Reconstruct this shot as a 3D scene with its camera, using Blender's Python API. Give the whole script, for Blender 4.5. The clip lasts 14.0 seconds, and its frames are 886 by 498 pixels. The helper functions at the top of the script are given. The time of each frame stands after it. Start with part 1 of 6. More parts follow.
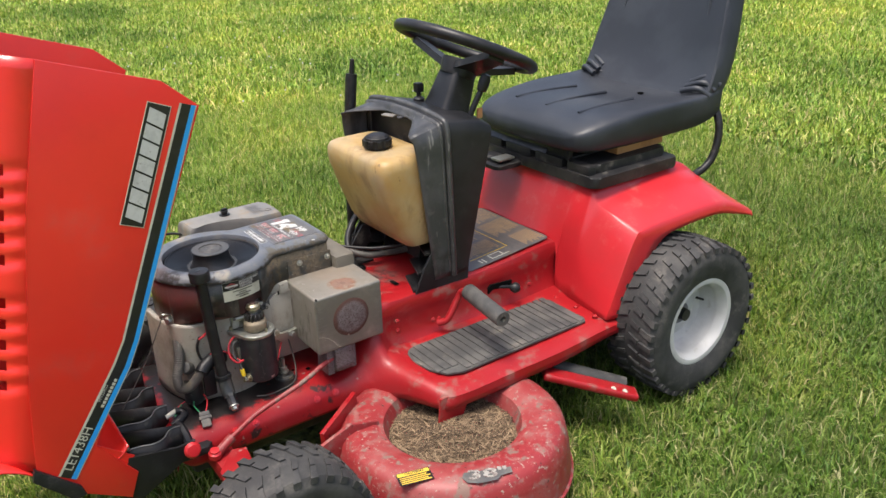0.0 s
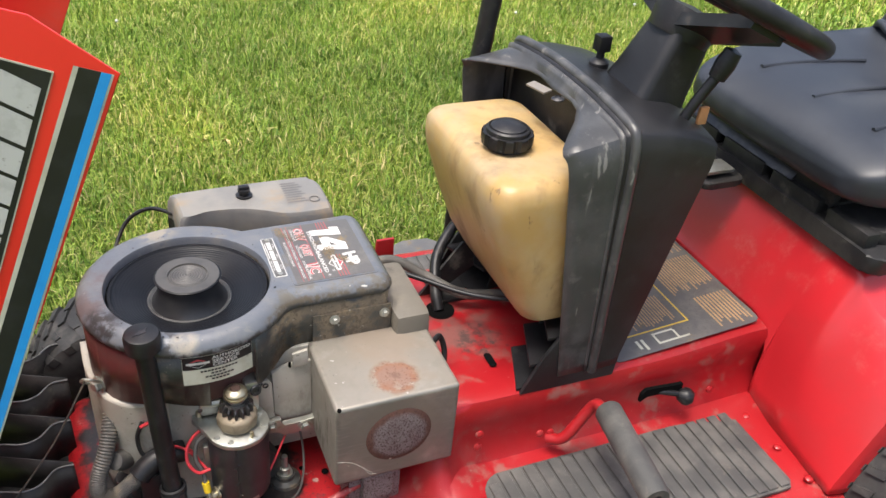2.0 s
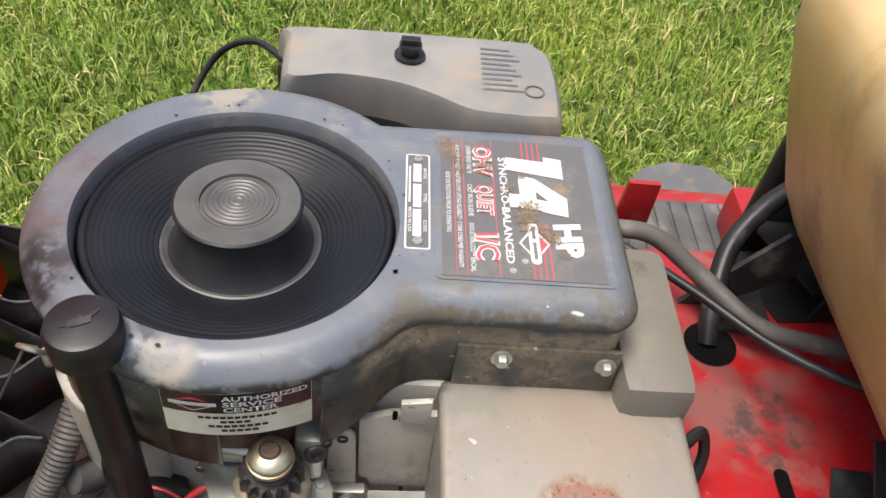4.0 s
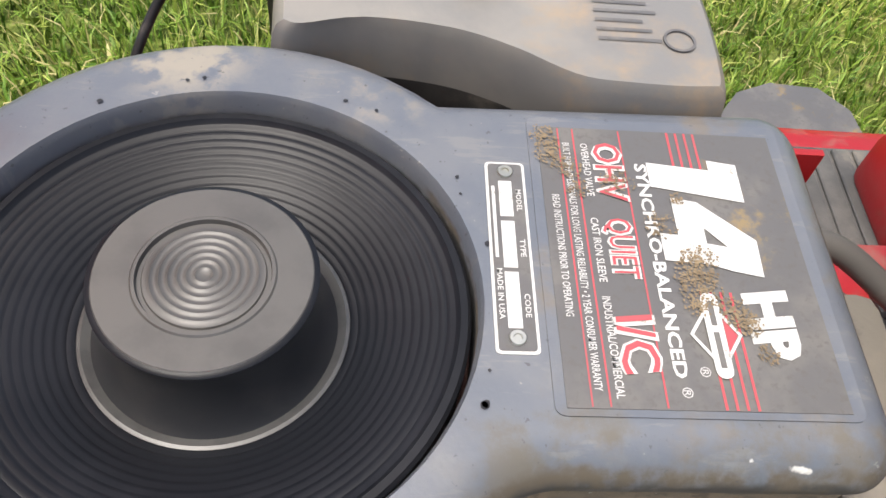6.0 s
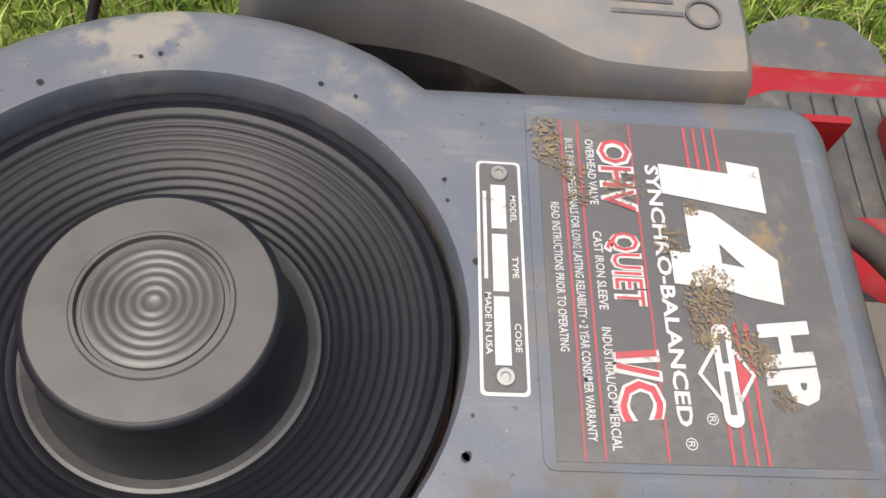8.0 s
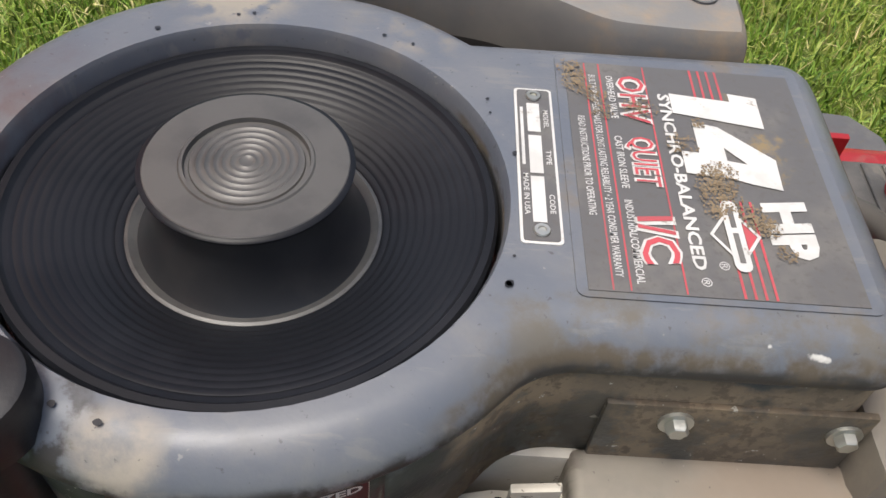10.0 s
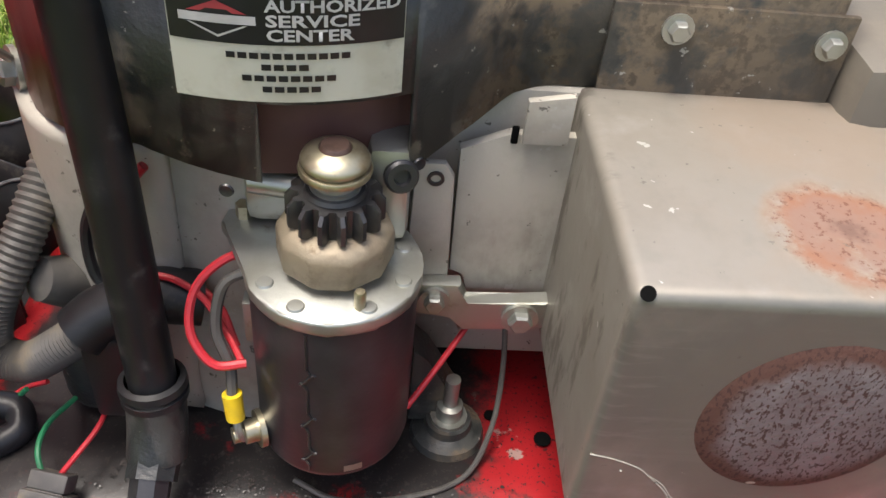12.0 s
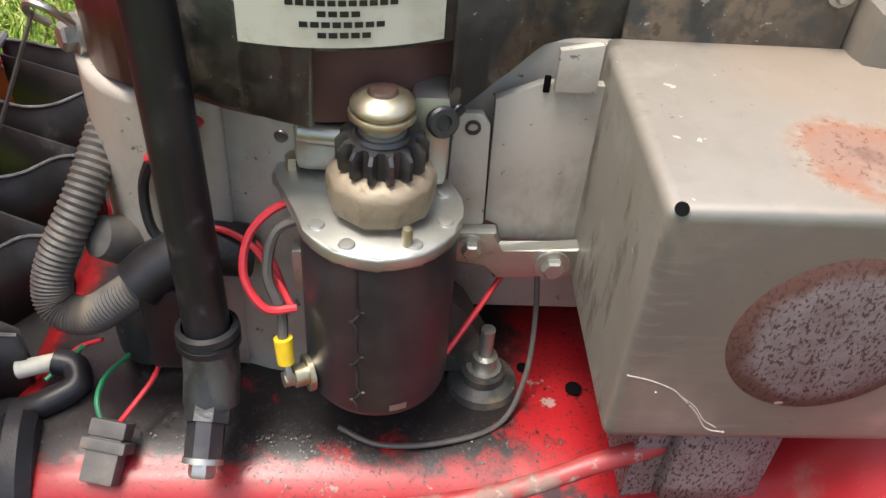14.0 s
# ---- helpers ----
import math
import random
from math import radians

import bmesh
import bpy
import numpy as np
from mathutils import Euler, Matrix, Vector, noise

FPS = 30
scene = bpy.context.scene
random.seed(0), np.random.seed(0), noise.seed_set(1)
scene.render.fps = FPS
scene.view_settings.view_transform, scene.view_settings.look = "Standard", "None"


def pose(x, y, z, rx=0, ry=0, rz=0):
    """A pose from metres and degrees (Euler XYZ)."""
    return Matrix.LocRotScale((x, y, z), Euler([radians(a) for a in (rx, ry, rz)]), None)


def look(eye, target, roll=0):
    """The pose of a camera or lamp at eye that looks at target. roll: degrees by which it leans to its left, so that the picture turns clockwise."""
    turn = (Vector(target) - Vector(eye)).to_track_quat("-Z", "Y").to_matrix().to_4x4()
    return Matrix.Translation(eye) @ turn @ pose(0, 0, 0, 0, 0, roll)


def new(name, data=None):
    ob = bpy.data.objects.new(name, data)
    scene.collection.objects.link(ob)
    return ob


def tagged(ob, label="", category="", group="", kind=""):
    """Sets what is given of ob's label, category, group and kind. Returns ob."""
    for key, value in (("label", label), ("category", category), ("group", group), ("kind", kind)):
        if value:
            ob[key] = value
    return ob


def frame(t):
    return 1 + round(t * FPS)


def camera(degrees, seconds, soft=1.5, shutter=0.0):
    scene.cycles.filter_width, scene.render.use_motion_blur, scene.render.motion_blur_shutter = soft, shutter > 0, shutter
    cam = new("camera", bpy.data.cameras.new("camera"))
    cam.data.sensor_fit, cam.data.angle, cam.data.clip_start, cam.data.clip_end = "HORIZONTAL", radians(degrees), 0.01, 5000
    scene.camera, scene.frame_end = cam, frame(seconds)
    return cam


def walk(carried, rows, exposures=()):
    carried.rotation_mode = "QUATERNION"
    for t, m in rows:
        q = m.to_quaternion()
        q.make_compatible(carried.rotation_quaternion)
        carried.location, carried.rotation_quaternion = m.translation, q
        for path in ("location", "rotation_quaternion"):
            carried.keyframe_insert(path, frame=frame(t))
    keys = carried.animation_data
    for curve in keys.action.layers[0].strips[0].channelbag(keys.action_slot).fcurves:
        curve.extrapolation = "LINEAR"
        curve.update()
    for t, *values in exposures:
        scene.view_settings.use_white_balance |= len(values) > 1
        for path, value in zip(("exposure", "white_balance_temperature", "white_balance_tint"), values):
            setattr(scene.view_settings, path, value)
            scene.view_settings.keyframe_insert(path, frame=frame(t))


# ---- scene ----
cam = camera(55.4, 14.0)
PATH = [
    (0, (-0.586, -1.75, 1.309), (0.472, -0.248, 0.518), -1.8),
    (0.5, (-0.482, -1.498, 1.329), (0.598, -0.016, 0.53), -1.2),
    (1, (-0.374, -1.341, 1.304), (0.637, 0.132, 0.405), -0.7),
    (1.5, (-0.181, -1.169, 1.301), (0.669, 0.288, 0.226), 3.9),
    (2, (-0.08, -0.957, 1.247), (0.63, 0.548, 0.138), 5.5),
    (2.5, (-0.001, -0.742, 1.204), (0.577, 0.695, -0.061), 8.3),
    (3, (0.079, -0.618, 1.127), (0.337, 0.809, -0.25), 8.4),
    (3.2, (0.102, -0.567, 1.09), (0.313, 0.86, -0.295), 9.3),
    (5.3, (0.062, -0.262, 0.844), (0.185, 1.025, -0.682), 7.4),
    (5.5, (0.062, -0.238, 0.838), (0.202, 1.042, -0.692), 8.2),
    (6, (0.062, -0.178, 0.841), (0.235, 0.975, -0.784), 9.2),
    (6.5, (0.068, -0.127, 0.843), (0.263, 0.843, -0.895), 11.5),
    (7, (0.07, -0.098, 0.837), (0.301, 0.841, -0.913), 14.3),
    (7.2, (0.069, -0.093, 0.84), (0.298, 0.819, -0.925), 14.7),
    (9.3, (0.074, -0.204, 0.813), (0.159, 1.009, -0.774), 7.1),
    (9.5, (0.073, -0.215, 0.811), (0.157, 1.054, -0.732), 6.8),
    (10, (0.067, -0.246, 0.809), (0.15, 1.052, -0.71), 6.7),
    (10.5, (0.048, -0.303, 0.781), (0.126, 1.077, -0.664), 6.4),
    (11, (0.043, -0.35, 0.742), (0.137, 1.084, -0.649), 6.9),
    (11.5, (0.045, -0.388, 0.702), (0.172, 1.076, -0.655), 7.0),
    (12, (0.055, -0.421, 0.671), (0.196, 1.079, -0.645), 6.4),
    (12.5, (0.064, -0.451, 0.651), (0.217, 1.038, -0.676), 5.9),
    (13, (0.051, -0.465, 0.636), (0.214, 1.031, -0.682), 5.8),
    (13.5, (0.041, -0.463, 0.643), (0.213, 1.033, -0.674), 5.9),
    (14, (0.039, -0.461, 0.661), (0.16, 1.055, -0.637), 4.7),
]
EXPOSURES = [(0, 0.78), (2.5, 1.0), (3.2, 0.95), (5.5, 0.9), (6.5, 0.84), (7.0, 0.64), (9.5, 0.52), (10.5, 0.54), (11.0, 0.76), (11.5, 0.86), (12.0, 1.12), (12.5, 1.24), (14, 1.34)]
walk(cam, [(t, look(eye, target, roll)) for t, eye, target, roll in PATH], EXPOSURES)

# ---- light ----
world = bpy.data.worlds.new("world")
scene.world = world
world.use_nodes = True
_wn = world.node_tree
_sky = _wn.nodes.new("ShaderNodeTexSky")
_sky.sky_type = "NISHITA"
_sky.sun_disc = False
_sky.sun_elevation = radians(75)
_sky.sun_rotation = radians(-109)
_sky.air_density, _sky.dust_density, _sky.ozone_density = 1.0, 6.0, 1.0
_wn.nodes["Background"].inputs["Strength"].default_value = 0.15
_wn.links.new(_sky.outputs[0], _wn.nodes["Background"].inputs["Color"])
sun = new("sun", bpy.data.lights.new("sun", "SUN"))
sun.data.energy, sun.data.angle, sun.data.color = 2.2, radians(22), (1.0, 0.96, 0.9)
sun.matrix_world = look((-1.0, -0.35, 4.0), (0, 0, 0))


# ---- materials ----
def mat(name, base, rough=0.5, metal=0.0, second=None, scale=8.0, amount=(0.45, 0.65), fine=(0.0, 200.0), bump=0.0,
        bump_scale=150.0, coat=0.0, dirt=None, dirt_scale=14.0, dirt_range=(0.55, 0.75), rough2=None, spec=0.5, sss=0.0, up=0.0):
    """Principled surface: two colours mixed by coarse noise, fine speckle, dirt patches with their own roughness, fine relief."""
    m = bpy.data.materials.new(name)
    m.use_nodes = True
    t = m.node_tree
    n, l = t.nodes, t.links
    b = n["Principled BSDF"]
    co = n.new("ShaderNodeTexCoord").outputs["Object"]

    def noise_of(sc, detail=5.0, rough_=0.6):
        k = n.new("ShaderNodeTexNoise")
        k.inputs["Scale"].default_value, k.inputs["Detail"].default_value, k.inputs["Roughness"].default_value = sc, detail, rough_
        l.new(co, k.inputs["Vector"])
        return k.outputs["Fac"]

    def step(fac, lo, hi):
        k = n.new("ShaderNodeMapRange")
        k.interpolation_type = "SMOOTHSTEP"
        k.inputs["From Min"].default_value, k.inputs["From Max"].default_value = lo, hi
        l.new(fac, k.inputs["Value"])
        return k.outputs["Result"]

    def mixed(fac, a, c):
        k = n.new("ShaderNodeMix")
        k.data_type = "RGBA"
        l.new(fac, k.inputs["Factor"])
        for sock, v in ((k.inputs["A"], a), (k.inputs["B"], c)):
            if isinstance(v, tuple):
                sock.default_value = (*v, 1.0)
            else:
                l.new(v, sock)
        return k.outputs["Result"]

    col = base
    if second:
        col = mixed(step(noise_of(scale), *amount), base, second)
    if fine[0]:
        dark = tuple(c * (1 - fine[0]) for c in (second or base))
        col = mixed(step(noise_of(fine[1], 3.0), 0.5, 0.72), col, dark)
    rgh = rough
    if dirt:
        d = step(noise_of(dirt_scale, 9.0, 0.68), *dirt_range)
        if up:
            nz = n.new("ShaderNodeSeparateXYZ")
            l.new(n.new("ShaderNodeNewGeometry").outputs["Normal"], nz.inputs[0])
            mu = n.new("ShaderNodeMath")
            mu.operation = "MULTIPLY"
            l.new(d, mu.inputs[0])
            l.new(step(nz.outputs["Z"], 0.2, 0.9), mu.inputs[1])
            d = mu.outputs[0]
        col = mixed(d, col, dirt)
        k = n.new("ShaderNodeMapRange")
        k.inputs["To Min"].default_value, k.inputs["To Max"].default_value = rough, rough2 or 0.85
        l.new(d, k.inputs["Value"])
        rgh = k.outputs["Result"]
    if isinstance(col, tuple):
        b.inputs["Base Color"].default_value = (*col, 1)
    else:
        l.new(col, b.inputs["Base Color"])
    if isinstance(rgh, float):
        b.inputs["Roughness"].default_value = rgh
    else:
        l.new(rgh, b.inputs["Roughness"])
    b.inputs["Metallic"].default_value = metal
    b.inputs["Coat Weight"].default_value = coat
    b.inputs["Coat Roughness"].default_value = 0.12
    b.inputs["Specular IOR Level"].default_value = spec
    if sss:
        b.inputs["Subsurface Weight"].default_value = sss
        b.inputs["Subsurface Radius"].default_value = (0.03, 0.018, 0.006)
    if bump:
        k = n.new("ShaderNodeBump")
        k.inputs["Strength"].default_value, k.inputs["Distance"].default_value = bump, 0.002
        l.new(noise_of(bump_scale, 4.0), k.inputs["Height"])
        l.new(k.outputs["Normal"], b.inputs["Normal"])
    return m



class Layers:
    """A Principled surface built up in layers: each layer lays its own colour and roughness where its mask is."""

    def __init__(self, name, base, rough, metal=0.0, spec=0.5, coat=0.0):
        self.m = bpy.data.materials.new(name)
        self.m.use_nodes = True
        self.n, self.l = self.m.node_tree.nodes, self.m.node_tree.links
        self.b = self.n["Principled BSDF"]
        self.co = self.n.new("ShaderNodeTexCoord").outputs["Object"]
        self.col, self.rgh = (*base, 1.0), rough
        self.b.inputs["Metallic"].default_value, self.b.inputs["Specular IOR Level"].default_value = metal, spec
        self.b.inputs["Coat Weight"].default_value, self.b.inputs["Coat Roughness"].default_value = coat, 0.15

    def raw(self, scale, stretch=(1, 1, 1), detail=6.0, rough=0.62):
        k = self.n.new("ShaderNodeTexNoise")
        k.inputs["Scale"].default_value, k.inputs["Detail"].default_value, k.inputs["Roughness"].default_value = scale, detail, rough
        mp = self.n.new("ShaderNodeMapping")
        mp.inputs["Scale"].default_value = stretch
        self.l.new(self.co, mp.inputs["Vector"])
        self.l.new(mp.outputs[0], k.inputs["Vector"])
        return k.outputs["Fac"]

    def math(self, kind, a, c=0.0):
        k = self.n.new("ShaderNodeMath")
        k.operation = kind
        for i, v in enumerate((a, c)):
            if isinstance(v, (int, float)):
                k.inputs[i].default_value = v
            else:
                self.l.new(v, k.inputs[i])
        return k.outputs[0]

    def step(self, fac, lo, hi, top=1.0):
        k = self.n.new("ShaderNodeMapRange")
        k.interpolation_type = "SMOOTHSTEP"
        k.inputs["From Min"].default_value, k.inputs["From Max"].default_value, k.inputs["To Max"].default_value = lo, hi, top
        self.l.new(fac, k.inputs["Value"])
        return k.outputs["Result"]

    def noise(self, scale, lo, hi, top=1.0, stretch=(1, 1, 1), detail=6.0):
        return self.step(self.raw(scale, stretch, detail), lo, hi, top)

    def wobble(self, size, scale):
        return self.math("MULTIPLY", self.math("SUBTRACT", self.raw(scale, detail=8.0), 0.5), size * 2)

    def spot(self, at, r, soft=0.004, ragged=0.0, scale=60.0, top=1.0):
        """1 inside a round spot with a ragged edge."""
        k = self.n.new("ShaderNodeVectorMath")
        k.operation = "DISTANCE"
        k.inputs[1].default_value = at
        self.l.new(self.co, k.inputs[0])
        d = k.outputs["Value"]
        if ragged:
            d = self.math("ADD", d, self.wobble(ragged, scale))
        return self.math("SUBTRACT", top, self.step(d, r - soft, r + soft, top))

    def beyond(self, axis, at, soft, ragged=0.0, scale=40.0):
        """1 where the coordinate lies above a value."""
        k = self.n.new("ShaderNodeSeparateXYZ")
        self.l.new(self.co, k.inputs[0])
        d = k.outputs[axis]
        if ragged:
            d = self.math("ADD", d, self.wobble(ragged, scale))
        return self.step(d, at - soft, at + soft)

    def both(self, *masks):
        out = masks[0]
        for k in masks[1:]:
            out = self.math("MULTIPLY", out, k)
        return out

    def minus(self, mask):
        return self.math("SUBTRACT", 1.0, mask)

    def lay(self, mask, colour, rough=None):
        k = self.n.new("ShaderNodeMix")
        k.data_type = "RGBA"
        self.l.new(mask, k.inputs["Factor"])
        if isinstance(self.col, tuple):
            k.inputs["A"].default_value = self.col
        else:
            self.l.new(self.col, k.inputs["A"])
        k.inputs["B"].default_value = (*colour, 1.0)
        self.col = k.outputs["Result"]
        if rough is not None:
            k = self.n.new("ShaderNodeMix")
            self.l.new(mask, k.inputs[0])
            if isinstance(self.rgh, float):
                k.inputs[2].default_value = self.rgh
            else:
                self.l.new(self.rgh, k.inputs[2])
            k.inputs[3].default_value = rough
            self.rgh = k.outputs[0]
        return self

    def done(self, bump=0.0, scale=150.0, stretch=(1, 1, 1)):
        if isinstance(self.col, tuple):
            self.b.inputs["Base Color"].default_value = self.col
        else:
            self.l.new(self.col, self.b.inputs["Base Color"])
        if isinstance(self.rgh, float):
            self.b.inputs["Roughness"].default_value = self.rgh
        else:
            self.l.new(self.rgh, self.b.inputs["Roughness"])
        if bump:
            k = self.n.new("ShaderNodeBump")
            k.inputs["Strength"].default_value, k.inputs["Distance"].default_value = bump, 0.002
            self.l.new(self.raw(scale, stretch, 4.0), k.inputs["Height"])
            self.l.new(k.outputs["Normal"], self.b.inputs["Normal"])
        return self.m


def cowl_surface():
    k = Layers("blue_grey_cowl", (0.094, 0.106, 0.127), 0.38)
    k.lay(k.noise(9, .42, .68), (0.124, 0.131, 0.143))
    k.lay(k.noise(30, .52, .75, .6), (0.155, 0.155, 0.152), .6)
    k.lay(k.noise(26, .58, .66, .45, (1, 5, 1)), (0.17, 0.17, 0.165), .6)
    k.lay(k.both(k.spot((-.135, .01, .553), .062, .03, .03, 18), k.noise(22, .4, .6, .8)), (0.095, 0.07, 0.068), .5)
    k.lay(k.both(k.spot((-.118, -.062, .553), .030, .012, .03, 40), k.noise(45, .40, .55)), (0.022, 0.021, 0.022), .42)
    k.lay(k.both(k.spot((-.060, -.118, .550), .030, .012, .03, 50), k.noise(60, .46, .58)), (0.030, 0.028, 0.028), .5)
    k.lay(k.both(k.spot((-.022, -.122, .553), .016, .006, .012, 60), k.noise(30, .3, .55, .9)), (0.30, 0.27, 0.22), .75)
    k.lay(k.both(k.spot((-.030, .138, .553), .034, .012, .03, 50), k.noise(50, .42, .56, .9)), (0.24, 0.22, 0.18), .8)
    k.lay(k.both(k.spot((.070, .118, .553), .026, .010, .03, 40), k.noise(50, .45, .6, .7)), (0.20, 0.185, 0.16), .8)
    k.lay(k.both(k.minus(k.beyond("Y", -.050, .006, .012, 60)), k.beyond("X", .10, .02), k.noise(34, .42, .6, .8)), (0.10, 0.088, 0.066), .85)
    k.lay(k.both(k.beyond("X", .128, .006), k.noise(20, .52, .68, .6)), (0.15, 0.12, 0.08), .85)
    for at, r in (((.2215, -.0668, .5515), .0017), ((.2230, -.0669, .5512), .0019), ((.2245, -.0670, .5509), .0020), ((.2260, -.0671, .5506), .0020), ((.2275, -.0672, .5503), .0018), ((.2290, -.0672, .550), .0015), ((.206, -.0645, .553), .0012), ((.262, .02, .55), .0012)):
        k.lay(k.spot(at, r, .0004, .0008, 300), (0.55, 0.55, 0.52), .6)
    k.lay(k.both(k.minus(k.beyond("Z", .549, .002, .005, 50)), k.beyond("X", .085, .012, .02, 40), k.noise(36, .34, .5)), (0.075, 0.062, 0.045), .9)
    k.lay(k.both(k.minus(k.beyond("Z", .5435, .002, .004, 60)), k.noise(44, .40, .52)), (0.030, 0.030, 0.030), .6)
    k.lay(k.noise(260, .66, .72, .7, detail=3.0), (0.05, 0.052, 0.056))
    k.lay(k.noise(120, .70, .74, .6, detail=3.0), (0.24, 0.24, 0.23))
    return k.done(.07, 300)


def shroud_surface():
    k = Layers("black_greasy_steel", (0.020, 0.022, 0.022), 0.36)
    k.lay(k.noise(17, .45, .62), (0.034, 0.036, 0.035), .45)
    k.lay(k.noise(38, .54, .66, .7), (0.062, 0.064, 0.058), .6)
    k.lay(k.noise(30, .56, .62, .6, (1, 1, .25)), (0.058, 0.056, 0.05), .55)
    mud = k.both(k.beyond("X", .094, .012, .03, 40), k.noise(26, .44, .56))
    k.lay(mud, (0.150, 0.115, 0.076), .95)
    k.lay(k.both(mud, k.noise(120, .5, .6, .8)), (0.065, 0.05, 0.035), .95)
    k.lay(k.both(k.beyond("X", .140, .008, .02, 50), k.noise(12, .35, .6, .75)), (0.088, 0.074, 0.055), .9)
    k.lay(k.both(k.minus(k.beyond("X", -.046, .010, .02, 40)), k.beyond("Z", .42, .004), k.noise(24, .46, .60, .8)), (0.15, 0.122, 0.088), .9)
    k.lay(k.both(k.minus(k.beyond("Z", .466, .008, .016, 60)), k.beyond("Z", .42, .004), k.noise(48, .53, .60)), (0.17, 0.16, 0.13), .8)
    k.lay(k.noise(150, .665, .70, .9, detail=4.0), (0.30, 0.29, 0.25), .7)
    return k.done(.3, 180)


def muffler_surface():
    k = Layers("muffler_steel", (0.245, 0.225, 0.192), 0.42, metal=0.35)
    k.lay(k.noise(8, .38, .68), (0.200, 0.180, 0.148), .50)
    k.lay(k.noise(24, .52, .70, .6), (0.30, 0.28, 0.25), .38)
    k.lay(k.noise(40, .50, .70, .5), (0.20, 0.187, 0.16), .5)
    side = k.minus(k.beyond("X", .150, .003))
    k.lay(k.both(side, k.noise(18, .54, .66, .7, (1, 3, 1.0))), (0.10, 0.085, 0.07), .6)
    # The front face's shade is put into its colour, under streaks and boss halo.
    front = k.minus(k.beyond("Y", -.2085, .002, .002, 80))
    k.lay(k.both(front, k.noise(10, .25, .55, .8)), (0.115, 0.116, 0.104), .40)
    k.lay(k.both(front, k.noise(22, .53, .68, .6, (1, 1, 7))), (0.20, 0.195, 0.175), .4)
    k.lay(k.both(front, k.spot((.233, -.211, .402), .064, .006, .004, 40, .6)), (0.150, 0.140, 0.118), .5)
    k.lay(k.both(k.beyond("X", .19, .04, .04, 25), k.noise(9, .42, .62, .55), k.minus(front)), (0.26, 0.20, 0.15), .6)
    for at, r in (((.238, -.171, .470), .0345), ((.238, -.171, .470), .0300)):
        k.lay(k.both(k.spot(at, r, .004, .006, 70), k.noise(60, .30, .58, .9)), (0.235, 0.110, 0.066) if r < .032 else (0.22, 0.165, 0.125), .8)
    k.lay(k.both(k.spot((.238, -.171, .470), .0225, .003, .007, 80), k.noise(50, .30, .55, .85)), (0.215, 0.135, 0.105), .7)
    k.lay(k.both(k.spot((.238, -.171, .470), .031, .003, .006, 70), k.noise(320, .56, .63, .8)), (0.13, 0.055, 0.035), .9)
    k.lay(k.both(k.spot((.238, -.171, .470), .010, .004, .006, 90), k.noise(80, .4, .6, .7)), (0.12, 0.07, 0.055), .8)
    k.lay(k.noise(190, .69, .73, .7, detail=3.0), (0.11, 0.10, 0.085))
    k.lay(k.noise(90, .71, .735, .8, detail=3.0), (0.50, 0.48, 0.44))
    return k.done(.10, 60)


def boss_surface(name, ring):
    k = Layers(name, (0.165, 0.145, 0.150), 0.55, metal=0.2)
    k.lay(k.noise(40, .42, .62, .7), (0.125, 0.098, 0.098), .6)
    if ring:
        k.lay(k.minus(k.spot((.233, -.213, .402), .0375, .005, .008, 70)), (0.088, 0.040, 0.030), .75)
    k.lay(k.noise(400, .535, .585, .95, (1.5, 1.5, .8), 3.0), (0.055, 0.025, 0.020), .85)
    k.lay(k.spot((.222, -.213, .3585), .0022, .0004, .001, 300), (0.42, 0.40, 0.34), .6)
    return k.done(.35, 260)


def body_surface():
    k = Layers("red_paint_dusty", (0.285, 0.0080, 0.0115), 0.36, spec=0.35, coat=0.12)
    k.lay(k.noise(6, .40, .68), (0.265, 0.013, 0.016), .42)
    k.lay(k.noise(15, .52, .74, .55), (0.25, 0.050, 0.046), .62)
    k.lay(k.both(k.beyond("X", .26, .03, .05, 20), k.noise(18, .54, .70, .75)), (0.20, 0.105, 0.085), .8)
    k.lay(k.noise(170, .68, .72, .7, detail=4.0), (0.30, 0.14, 0.12), .7)
    k.lay(k.both(k.spot((.40, .0, .384), .075, .03, .06, 26), k.noise(24, .34, .56, .85)), (0.15, 0.062, 0.052), .75)
    k.lay(k.both(k.spot((.43, -.04, .384), .035, .012, .04, 40), k.noise(60, .42, .6, .8)), (0.045, 0.03, 0.027), .8)
    pan = k.minus(k.beyond("X", .25, .01))
    k.lay(k.both(pan, k.noise(20, .60, .66)), (0.035, 0.012, 0.012), .5)
    k.lay(k.both(pan, k.noise(48, .655, .685)), (0.28, 0.17, 0.15), .7)
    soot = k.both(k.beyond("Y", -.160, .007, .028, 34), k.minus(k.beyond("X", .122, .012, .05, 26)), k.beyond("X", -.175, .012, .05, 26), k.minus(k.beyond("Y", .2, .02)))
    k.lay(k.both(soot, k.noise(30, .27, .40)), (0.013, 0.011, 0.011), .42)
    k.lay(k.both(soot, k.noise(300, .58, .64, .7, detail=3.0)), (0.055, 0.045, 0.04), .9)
    near = k.both(k.beyond("Y", -.178, .010, .02, 40), pan)
    k.lay(k.both(near, k.noise(420, .60, .64, .85, detail=3.0)), (0.020, 0.012, 0.012), .6)
    return k.done(.10, 110)


